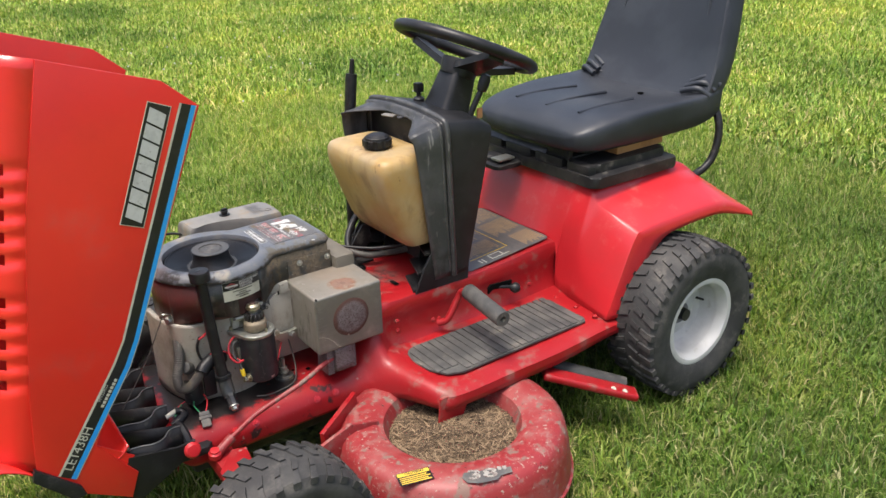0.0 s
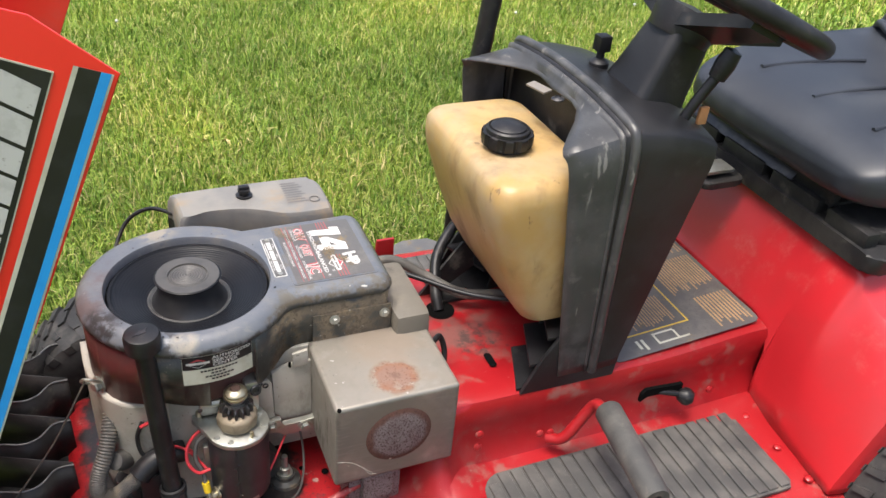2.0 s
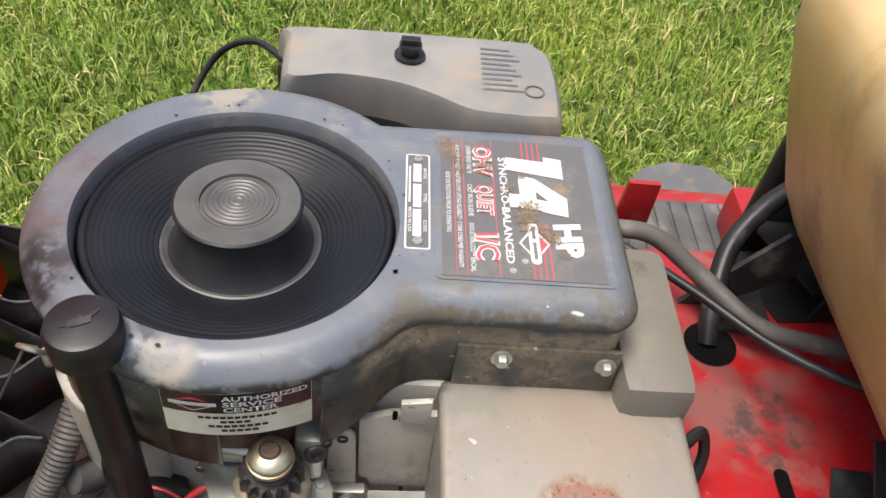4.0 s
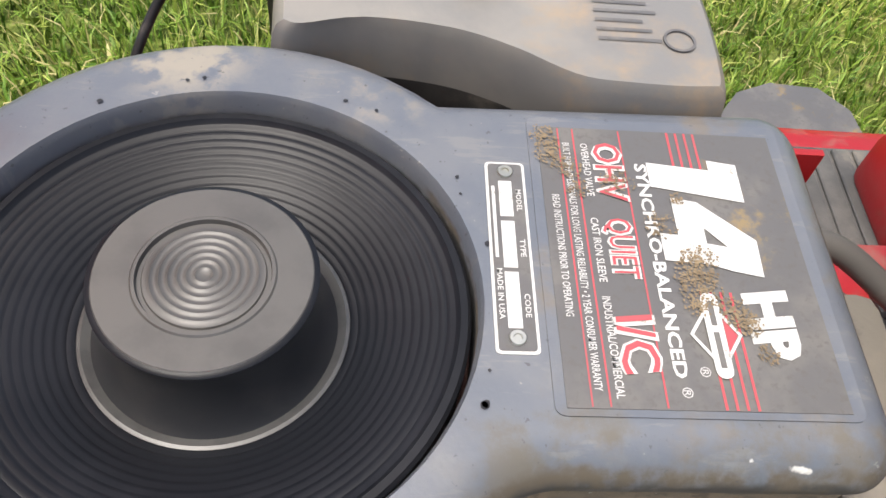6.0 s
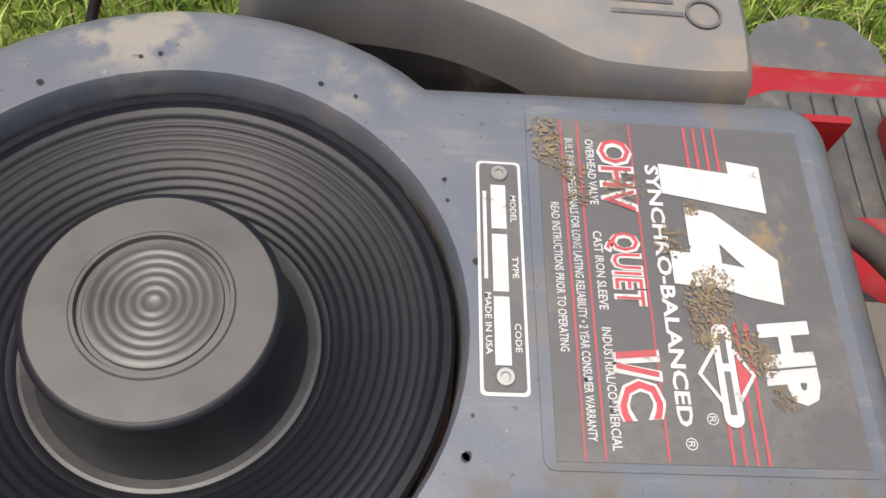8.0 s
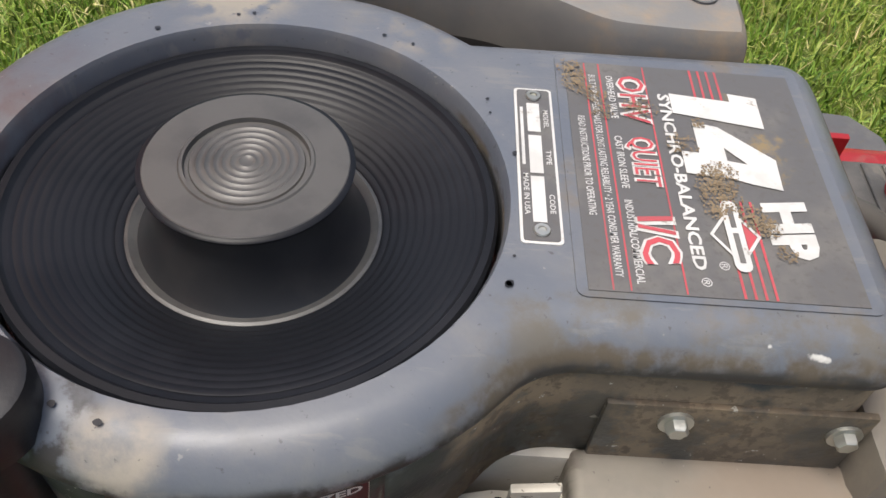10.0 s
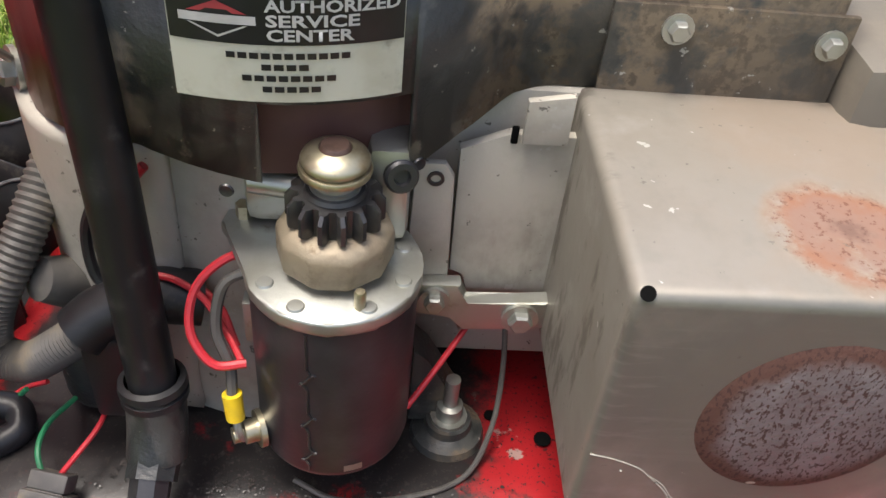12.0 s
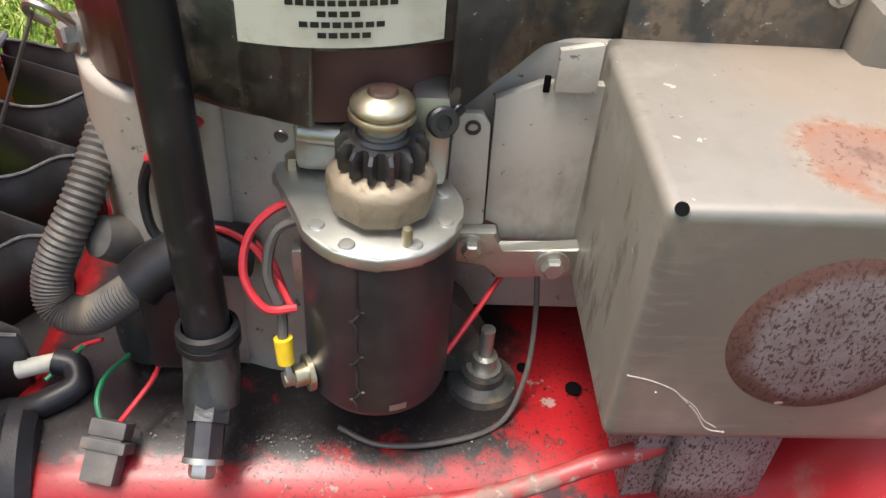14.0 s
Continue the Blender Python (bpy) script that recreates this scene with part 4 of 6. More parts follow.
part("drive_nut", bm, "brass", starter, "pale yellow drive nut and washer")
bm = bmesh.new()
lathe(bm, [(.0070, .4655), (.0068, .4680), (.0058, .4692), (0, .4694)], (.033, -.128, 0), (0, 0, 1), 24)
part("shaft_end", bm, "shaft", starter, "browned end of the shaft")

# oil filler
bm = bmesh.new()
tube(bm, [(-.070, -.112, .555), (-.068, -.117, .50), (-.064, -.126, .40), (-.060, -.137, .322)], .0125, 20, 6)
filler = part("oil_filler_tube", bm, "black_clean", mower, "black plastic oil filler tube")
bm = bmesh.new()
lathe(bm, [(0, .546), (.0175, .546), (.0215, .549), (.0222, .567), (.0205, .5715), (.018, .5725), (0, .5725)], (-.070, -.112, 0), (0, 0, 1), 36)
part("dipstick_cap", bm, "black_clean", filler, "black dipstick cap with moulded oil can symbol")

# tank and console
bm = bmesh.new()
rows = []
for z, xa, xb, h, r in ((.488, .448, .520, .135, .02), (.494, .436, .530, .148, .03), (.525, .418, .535, .156, .03), (.60, .388, .535, .158, .035), (.68, .364, .535, .158, .032), (.705, .362, .534, .1575, .030), (.722, .3635, .532, .156, .030),
                        (.732, .368, .528, .151, .030), (.7375, .377, .519, .142, .028), (.7400, .392, .504, .126, .024), (.7405, .42, .48, .05, .02)):
    rows.append([(x, y, z if z < .6 else .6 + (z - .6) * .915) for x, y in round_rect(xa + .009, xb, -h, h - .030, r, 6)])
vs = sheet(bm, rows, closed=True)
bm.faces.new(vs[-1]), bm.faces.new(vs[0][::-1])
bmesh.ops.smooth_vert(bm, verts=bm.verts, factor=.15, use_axis_x=True, use_axis_y=True, use_axis_z=True)
tank = part("fuel_tank", bm, "tank", mower, "yellowed translucent plastic fuel tank")
bm = bmesh.new()
prof = [(0, .742), (.031, .742), (.031, .744)]
lathe(bm, [(.027, .715), (.027, .734)], (.432, -.042, 0), (0, 0, 1), 32)
o = []
for i in range(10):
    for da, r in ((-.34, .0362), (.14, .0362), (.30, .0322), (.50, .0322)):
        a = 2 * math.pi * (i + da) / 10
        o.append((.432 + r * math.cos(a), -.042 + r * math.sin(a)))
prism(bm, o, "z", .735, .752, .002)
lathe(bm, [(.031, .751), (.030, .757), (.027, .759), (.0255, .757), (.0245, .760), (.018, .764), (0, .7655)], (.432, -.042, 0), (0, 0, 1), 36)
part("fuel_cap", bm, "black_clean", tank, "black fluted fuel cap")


def console():
    W = .170
    prof = [(-W, .40), (-W, .46), (-W, .60), (-W, .70), (-W + .001, .740), (-W + .006, .762), (-W + .020, .775), (-.07, .785), (0, .787), (.07, .785), (W - .020, .775), (W - .006, .762), (W - .001, .740),
            (W, .70), (W, .60), (W, .46), (W, .40)]

    def row(x_low, x_top, dz=0.0, cut=0.0, widen=0.0):
        out = []
        for y, z in prof:
            u = (z - .40) / .38
            top = max(0, min(1, (z - .70) / .06))
            x = x_low + (x_top - x_low) * u
            if cut and abs(y) < .12 and z > .76:
                x += cut
            out.append((x, y * (1 + widen * .03), z + dz * top))
        return out
    rows = [row(.500, .452, 0, .066), row(.510, .480, .004, .044), row(.545, .528, .014), row(.548, .532, .022, 0, 1), row(.556, .546, .025, 0, 1), row(.575, .600, .018, 0, 1), row(.590, .655, .006, 0, .8), row(.600, .690, -.010, 0, .5)]
    bm = bmesh.new()
    fine = [[tuple(p) for p in smooth_line(r, 3)] for r in rows]
    vs = sheet(bm, fine[3:])
    bm.faces.new(vs[-1])
    ob = shell(part("dash_console", bm, "black", mower, "scuffed black plastic dash console"), .004)
    bm = bmesh.new()
    sheet(bm, fine[:4])
    shell(part("tank_shroud", bm, "console", ob, "dusty grey torn plastic shroud over the tank"), .003)
    bm = bmesh.new()
    tube(bm, fine[4], .0075, 10, 1)
    part("console_rim", bm, "console", ob, "rounded rim round the console")
    # base brackets
    for s in (-1, 1):
        b2 = bmesh.new()
        prism(b2, [(.440, .378), (.602, .376), (.612, .470), (.492, .474), (.470, .44)], "y", s * .171, s * .165, .001)
        part("console_bracket", b2, "black", ob, "black mounting bracket")
        for z, xa in ((.382, .436), (.425, .452), (.470, .475)):
            b2 = bmesh.new()
            prism(b2, [(xa, s * .165), (.600, s * .165), (.600, s * .085), (xa + .035, s * .075)], "z", z, z + .004)
            part("bracket_shelf", b2, "black", ob)
        b2 = bmesh.new()
        prism(b2, [(.50, .38), (.60, .38), (.60, .47), (.52, .47)], "y", s * .084, s * .080)
        part("bracket_web", b2, "black", ob)
    b2 = bmesh.new()
    box(b2, .540, .548, -.16, .16, .40, .775)
    part("inner_panel", b2, "black_dusty", ob, "dark inner wall of the console")
    return ob


dash = console()


# hood, tipped forward
def hood():
    ob_root = None
    side = [(-.119, 1.002), (-.056, .947), (-.163, .698), (-.251, .533), (-.360, .318), (-.292, .224), (-.313, .170), (-.408, .228), (-.471, .310), (-.450, .472), (-.390, .792), (-.319, 1.067)]
    bm = bmesh.new()
    prism(bm, side, "y", -.2255, -.2215, .0012)
    root = part("hood", bm, "hood_red", mower, "glossy red hood side panel")
    bm = bmesh.new()
    prism(bm, side, "y", .2215, .2255, .0012)
    part("hood_side", bm, "hood_red", root, "red hood side panel")
    # chamfer panels with slots and the top skin
    f0, f1 = Vector((-.319, 0, 1.067)), Vector((-.471, 0, .310))
    d = (f1 - f0)
    out = Vector((-.082, 0, .016))
    for s in (-1, 1):
        bm = bmesh.new()
        nu = 38
        slot = lambda i: (i % 2 == 1) and ((9 <= i <= 17) or (21 <= i <= 29))
        us = [i / nu for i in range(nu + 1)]
        vcol = [0, .50, .98, 1.0]
        def pt(u, v):
            p = f0 + d * u + out * v
            return Vector((p.x, s * (.2235 - .062 * v), p.z))
        for i in range(nu):
            for j in range(3):
                if j == 1 and slot(i):
                    continue
                bm.faces.new([bm.verts.new(pt(u, v)) for u, v in ((us[i], vcol[j]), (us[i + 1], vcol[j]), (us[i + 1], vcol[j + 1]), (us[i], vcol[j + 1]))])
        bmesh.ops.remove_doubles(bm, verts=bm.verts, dist=1e-5)
        shell(part("louvre_panel", bm, "hood_red", root, "red chamfer panel with cooling slots"), .003, 0)
    bm = bmesh.new()
    a, b = f0 + out, f1 + out
    sheet(bm, [[(a.x + d.x * u - .012 * (1 - (y / .16) ** 2), y, a.z + d.z * u) for y in np.linspace(-.1615, .1615, 13)] for u in np.linspace(0, 1, 9)])
    shell(part("top_skin", bm, "hood_red", root, "red hood top skin"), .003, 0)
    return root


hood_ob = hood()

# mower deck
bm = bmesh.new()
lathe(bm, [(.274, .070), (.277, .072), (.277, .078), (.272, .082), (.264, .150), (.255, .184), (.243, .197), (.222, .203), (.180, .200), (.158, .190), (.148, .165), (.144, .150), (0, .148)], (.351, -.436, 0), (0, 0, 1), 72)
deck = part("mower_deck", bm, "red_deck", mower, "faded pinkish-red steel mower deck shell")

# seat
bm = bmesh.new()
rows = []
for x, zt, zb, w in ((.935, .678, .660, .17), (.945, .700, .645, .205), (.985, .722, .632, .232), (1.06, .733, .628, .245), (1.18, .730, .628, .250), (1.30, .722, .632, .252), (1.40, .722, .640, .255), (1.47, .74, .66, .255)):
    r = []
    for k in range(24):
        a = 2 * math.pi * k / 24
        cx_, sy_ = math.cos(a), math.sin(a)
        y = w * math.copysign(abs(cx_) ** .45, cx_)
        zm, hh = (zt + zb) / 2, (zt - zb) / 2
        z = zm + hh * math.copysign(abs(sy_) ** .6, sy_)
        if sy_ > 0:
            z += .030 * (abs(y) / w) ** 3 * min(1, max(0, (x - 1.0) / .25)) + .010 * (abs(y) / w) ** 4
        r.append((x, y, z))
    rows.append(r)
vs = sheet(bm, fine_rows([r + [r[0]] for r in rows], 4, 2))
bmesh.ops.remove_doubles(bm, verts=bm.verts, dist=1e-4)
bmesh.ops.holes_fill(bm, edges=bm.edges, sides=200)
seat = part("seat", bm, "vinyl", mower, "black moulded vinyl seat cushion")
bm = bmesh.new()
rows = []
for t_, (x, z, w, th) in enumerate(((1.43, .70, .250, .10), (1.475, .76, .255, .10), (1.51, .84, .25, .085), (1.545, .95, .235, .075), (1.58, 1.06, .215, .065), (1.61, 1.16, .19, .055), (1.625, 1.20, .15, .04))):
    r = []
    for k in range(24):
        a = 2 * math.pi * k / 24
        cx_, sy_ = math.cos(a), math.sin(a)
        y = w * math.copysign(abs(cx_) ** .5, cx_)
        f_ = th / 2 * math.copysign(abs(sy_) ** .7, sy_)
        if sy_ < 0:
            f_ -= .045 * (abs(y) / w) ** 2.5
        r.append((x + f_, y, z + f_ * .3))
    rows.append(r)
sheet(bm, fine_rows([r + [r[0]] for r in rows], 4, 2))
bmesh.ops.remove_doubles(bm, verts=bm.verts, dist=1e-4)
bmesh.ops.holes_fill(bm, edges=bm.edges, sides=200)
part("backrest", bm, "vinyl", seat, "black vinyl backrest with stitched panel")
bm = bmesh.new()
prism(bm, round_rect(.955, 1.285, -.268, .268, .02), "z", .558, .588, .006)
prism(bm, round_rect(.985, 1.27, -.235, .25, .02), "z", .586, .612, .008)
seat_base = part("seat_base", bm, "black_dusty", mower, "black dusty plastic seat base plate")

# steering wheel
sw_m = Matrix.Translation((.712, -.035, .935)) @ Euler((0, radians(24), 0)).to_matrix().to_4x4()
bm = bmesh.new()
tube(bm, [sw_m @ Vector((.175 * math.cos(2 * math.pi * i / 48), .175 * math.sin(2 * math.pi * i / 48), 0)) for i in range(49)], .0145, 14, 1)
swheel = part("steering_wheel", bm, "black_clean", mower, "black steering wheel with flat spokes")
bm = bmesh.new()
for a in (100, -100, 0):
    b2 = [Vector((.03, -.035, -.045)), Vector((.03, .035, -.045)), Vector((.165, .022, -.004)), Vector((.165, -.022, -.004))]
    rm = sw_m @ Matrix.Rotation(radians(a), 4, "Z")
    lo = [bm.verts.new(rm @ (v + Vector((0, 0, -.018)))) for v in b2]
    hi = [bm.verts.new(rm @ v) for v in b2]
    bm.faces.new(hi), bm.faces.new(lo[::-1])
    for j in range(4):
        bm.faces.new((lo[j], lo[(j + 1) % 4], hi[(j + 1) % 4], hi[j]))
lathe(bm, [(0, -.075), (.045, -.075), (.05, -.05), (.048, -.035), (0, -.03)], sw_m.translation, sw_m.to_3x3() @ Vector((0, 0, 1)), 24)
part("spokes", bm, "black_clean", swheel, "black plastic spokes and hub")
bm = bmesh.new()
rows = []
for h, a, b_ in ((-.060, .034, .038), (-.090, .037, .041), (-.14, .041, .046), (-.20, .048, .056)):
    rows.append([sw_m @ Vector((x, y, h)) for x, y in round_rect(-a, a, -b_, b_, .015, 4)])
vs = sheet(bm, rows, closed=True)
bm.faces.new(vs[0])
part("column_cover", bm, "black", swheel, "black steering column cover")


def axes(u, v, at):
    u, v = Vector(u).normalized(), Vector(v).normalized()
    w = u.cross(v)
    return Matrix(((u.x, v.x, w.x, at[0]), (u.y, v.y, w.y, at[1]), (u.z, v.z, w.z, at[2]), (0, 0, 0, 1)))


def shift(m, x, y, z=0.0):
    return m @ Matrix.Translation((x, y, z))


# ---- hood: print, nose, grille ----
HY = -.2262


def hood_poly(name, pts, material, lift=0.0, label=""):
    bm = bmesh.new()
    bm.faces.new([bm.verts.new((x, HY - lift, z)) for x, z in pts])
    return part(name, bm, material, hood_ob, label, smooth=False)


def band(name, o0, o1, material, lift, label="", kink=0.0):
    """A stripe that follows the rear edge of the hood's side, offset forward from it."""
    up = [(-.0875, .9565), (-.2680, .5230)]
    lo = [(-.2930, .4790), (-.4330, .2800)]
    k = .0 if kink == 0 else kink
    pts = [(up[0][0] + o0, up[0][1] - .35 * o0), (up[1][0] + o0, up[1][1] - .35 * o0), (lo[0][0] + o0, lo[0][1] - .55 * o0), (lo[1][0] + o0, lo[1][1] - .7 * o0),
           (lo[1][0] + o1, lo[1][1] - .7 * o1), (lo[0][0] + o1, lo[0][1] - .55 * o1), (up[1][0] + o1, up[1][1] - .35 * o1), (up[0][0] + o1, up[0][1] - .35 * o1)]
    return hood_poly(name, pts, material, lift, label)


band("hood_stripe", -.0045, .0265, "cream", .0002, "pale outline of the hood stripe")
band("hood_stripe", -.0005, .0165, "print_black", .0006, "black hood stripe")
band("hood_stripe", .0165, .0245, "print_blue", .0009, "blue hood stripe")
sm = axes((.374, 0, .927), (-.927, 0, .374), (-.1720, HY, .854))
bm = bmesh.new()
plate(bm, rect(-.1165, .1165, -.0225, .0225), sm, .0004)
part("name_plate", bm, "cream", hood_ob, "pale border of the name plate", smooth=False)
bm = bmesh.new()
plate(bm, rect(-.1150, .1150, -.0210, .0210), sm, .0008)
part("name_plate", bm, "print_black", hood_ob, "black name plate with white block shapes", smooth=False)
for i in range(7):
    bm = bmesh.new()
    a = -.105 + .0302 * i
    w, h, sl = .0275, .0162, .0040
    flat_poly(bm, [(a + w * u + sl * v, h * v) for u, v in ((.04, -1), (1, -1), (1, 1), (.04, 1))], shift(sm, 0, 0, .0012))
    part("emblem_block", bm, "white", hood_ob, smooth=False)
lm2 = axes((.149, 0, .207), (-.207, 0, .149), (-.391, HY - .0012, .3275))
lettering("LE1438H", .026, lm2, "model_lettering", "cream", hood_ob, .092, .0)
lm3 = axes((.149, 0, .207), (-.207, 0, .149), (-.3170, HY - .0012, .4360))
lettering("HYDRO", .009, shift(lm3, -.012, .003), "small_lettering", "cream", hood_ob, .036)
bm = bmesh.new()
for k in range(8):
    flat_poly(bm, rect(-.040 + .008 * k, -.034 + .008 * k, -.011, -.005), lm3)
part("small_lettering", bm, "cream", hood_ob, smooth=False)
bm = bmesh.new()
prism(bm, [(-.474, .318), (-.402, .246), (-.395, .222), (-.418, .220), (-.482, .292)], "y", -.232, -.205, .003)
part("corner_bumper", bm, "black_clean", hood_ob, "black rubber corner bumper")
bm = bmesh.new()
sheet(bm, [[(x, y, z) for x, z in smooth_line([(-.300, .290), (-.318, .272), (-.36, .255), (-.43, .268), (-.50, .318), (-.553, .340)], 5)] for y in np.linspace(-.2225, .2225, 12)])
shell(part("hood_nose", bm, "hood_red", hood_ob, "red inside of the hood's nose"), .003, 0)
for s in (-1, 1):
    bm = bmesh.new()
    prism(bm, [(-.360, .318), (-.292, .262), (-.33, .235), (-.43, .24), (-.47, .31), (-.45, .47)], "y", s * .2215, s * .2175)
    part("nose_gusset", bm, "hood_red", hood_ob)


def grille():
    bm = bmesh.new()
    prism(bm, [(-.302, -.214), (-.200, -.206), (-.185, -.10), (-.185, .10), (-.200, .222), (-.305, .222)], "z", .215, .219)
    root = part("front_grille", bm, "black_dusty", mower, "dusty black plastic grille tray with fins")
    ys = np.linspace(-.205, .215, 6)
    for i, y in enumerate(ys):
        bm = bmesh.new()
        line = smooth_line([(-.302, y), (-.275, y - .004), (-.250, y - .012), (-.228, y - .006), (-.208, y + .016), (-.184, y + .018)], 5)
        lo = [(a, b, .217) for a, b in line]
        hi = [(a, b, .270 + .035 * (y + .2) / .42) for a, b in line]
        sheet(bm, [lo, hi])
        shell(part("grille_fin", bm, "black_dusty", root, "curved black fin with a worn pale edge"), .0022, 0)
        bm = bmesh.new()
        tube(bm, [(a, b - .0011, c + .0006) for a, b, c in hi], .0013, 6, 1)
        part("fin_edge", bm, "grey_edge", root, "pale worn fin edge")
        if i < 5:
            bm = bmesh.new()
            sheet(bm, [[(-.300, y + .074, .217), (-.186, y + .024, .217)], [(-.300, y + .074, .268 + .035 * (y + .2) / .42), (-.186, y + .024, .268 + .035 * (y + .2) / .42)]])
            shell(part("grille_fin", bm, "black_dusty", root), .002, 0)
    bm = bmesh.new()
    prism(bm, [(-.305, .262), (-.205, .240), (-.168, .246), (-.166, .222), (-.205, .200), (-.300, .150), (-.33, .165)], "y", -.222, -.216, .001)
    part("grille_flange", bm, "black", root, "black plastic end flange")
    bm = bmesh.new()
    tube(bm, [(-.299, -.21, .272), (-.299, 0, .288), (-.299, .22, .306)], .0035, 8, 4)
    part("grille_edge", bm, "muffler", root, "pale worn edge strip")
    return root


grille_ob = grille()

# ---- engine label, number plate, service decal ----
lm = axes((0, -1, 0), (1, 0, 0), (.1955, .0240, .5572))
bm = bmesh.new()
plate(bm, round_rect(-.0775, .0740, -.0630, .0580, .004, 3), lm, .0006)
part("label_recess", bm, "cowl", ecowl, "rim round the engine label", smooth=False)
bm = bmesh.new()
plate(bm, rect(-.0710, .0710, -.0585, .0525), lm, .0011)
part("engine_label", bm, "decal_dark", ecowl, "worn grey engine label with white and red print", smooth=False)


def on_label(text, u, v, size, width, material="white", bold=0.0, name="label_lettering", lift=.0016, slant=0.0):
    return lettering(text, size, shift(lm, u, v, lift), name, material, ecowl, width, bold, slant)


def label_bars(name, rects, material, lift=.0014):
    bm = bmesh.new()
    for r in rects:
        flat_poly(bm, rect(*r), shift(lm, 0, 0, lift))
    return part(name, bm, material, ecowl, smooth=False)


for v in (.0030, .0072, .0114, .0156):
    label_bars("label_line", [(-.0705, -.0490, v, v + .0011)], "print_red")
    label_bars("label_line", [(.0180, .0708, v - .0008, v + .0003)], "print_red")
for v in (-.0203, -.0422, -.0492):
    label_bars("label_line", [(-.0700, .0705, v, v + .0007)], "print_red")


def numeral(rings, lift=.0017):
    """A cut-out figure: the first ring is its outline, a second one a hole."""
    bm = bmesh.new()
    es = []
    for ring in rings:
        vs = [bm.verts.new(lm @ Vector((u, v, lift))) for u, v in ring]
        es += [bm.edges.new((p, q)) for p, q in zip(vs, vs[1:] + vs[:1])]
    bmesh.ops.triangle_fill(bm, edges=es, use_beauty=True)
    return part("label_numeral", bm, "white", ecowl, "bold white numeral", smooth=False)


numeral([[(-.0510, -.0095), (-.0480, .0195), (-.0540, .0195), (-.0520, .0330), (-.0300, .0325), (-.0370, -.0095)]])
numeral([[(-.0310, -.0015), (-.0290, .0100), (-.0090, .0330), (.0100, .0320), (.0075, .0195), (.0045, .0100), (.0030, -.0095), (-.0110, -.0095), (-.0105, -.0015)],
         [(-.0150, .0105), (-.0050, .0195), (-.0065, .0105)]])
on_label("HP", .0335, .0285, .0250, .033, "white", .0014, slant=-.12)
on_label("SYNCHRO-BALANCED", .0040, -.0128, .0076, .1080, "white", .0002)
on_label("OHV", -.0450, -.0280, .0180, .034, "white", .0011)
on_label("OHV", -.0450, -.0280, .0180, .034, "print_red", .0001, lift=.0019)
on_label("QUIET", -.0025, -.0278, .0155, .031, "white", .0009)
on_label("QUIET", -.0025, -.0278, .0155, .031, "print_red", .0000, lift=.0019)
on_label("I/C", .0440, -.0285, .0215, .027, "white", .0013, slant=-.1)
on_label("I/C", .0440, -.0285, .0215, .027, "print_red", .0002, lift=.0019, slant=-.1)
on_label("OVERHEAD VALVE", -.0455, -.0376, .0048, .031, bold=.00006)
on_label("CAST IRON SLEEVE", -.0015, -.0378, .0048, .033, bold=.00006)
on_label("INDUSTRIAL/COMMERCIAL", .0445, -.0378, .0048, .045, bold=.00006)
on_label("BUILT FOR PROFESSIONALS FOR LONG LASTING RELIABILITY \u2022 2 YEAR CONSUMER WARRANTY", .0015, -.0460, .0046, .125, bold=.00004)
on_label("READ INSTRUCTIONS PRIOR TO OPERATING", .0010, -.0535, .0046, .062, bold=.00004)
on_label("\u00ae", .0640, -.0118, .0060, .0045)
on_label("\u00ae", .0550, -.0030, .0060, .0045)
dm = shift(lm, .0385, .0050, .0019)
bm = bmesh.new()
for i in range(4):
    p = [(.0160, 0), (0, .0108), (-.0160, 0), (0, -.0108)]
    q = [(.0136, 0), (0, .0092), (-.0136, 0), (0, -.0092)]
    flat_poly(bm, [p[i], p[(i + 1) % 4], q[(i + 1) % 4], q[i]], dm)
flat_poly(bm, round_rect(-.0195, .0195, -.0036, .0036, .0034, 3), shift(dm, 0, 0, .0003))
part("emblem", bm, "white", ecowl, "white diamond emblem with a plain bar", smooth=False)
bm = bmesh.new()
flat_poly(bm, [(-.0078, .0040), (.0078, .0040), (0, .0088)], shift(dm, 0, 0, -.0001))
part("emblem", bm, "print_red", ecowl, smooth=False)
for u0, u1 in ((-.0155, -.0040), (-.0010, .0150)):
    bm = bmesh.new()
    flat_poly(bm, rect(u0, u1, -.0012, .0012), shift(dm, 0, 0, .0005))
    part("emblem_bar", bm, "decal_dark", ecowl, smooth=False)
# dried mud over the print
random.seed(4)
bm = bmesh.new()
for u, v, r, k in ((-.015, -.0085, .0065, 12), (.003, .0050, .0070, 24), (.010, .0020, .0080, 30), (.018, .0030, .0080, 26), (.025, .0000, .0050, 12), (.028, .0150, .0060, 18), (.033, .0190, .0055, 18), (.047, .0245, .0040, 8),
                   (-.064, -.056, .0060, 16), (-.054, -.054, .0065, 18), (-.046, -.047, .0060, 14), (-.038, -.0250, .0070, 14), (-.034, -.043, .005, 8), (-.030, .0010, .0030, 5)):
    for i in range(k * 9):
        a, d, w = random.uniform(0, 6.3), r * 1.2 * random.random() ** .7, random.uniform(.00012, .00062)
        c = (u + d * math.cos(a), v + d * math.sin(a))
        flat_poly(bm, [(c[0] + w * random.uniform(.6, 1.4) * math.cos(j), c[1] + w * random.uniform(.6, 1.4) * math.sin(j)) for j in (0, .9, 1.8, 2.7, 3.6, 4.5, 5.4)], shift(lm, 0, 0, .0023 + .000002 * i))
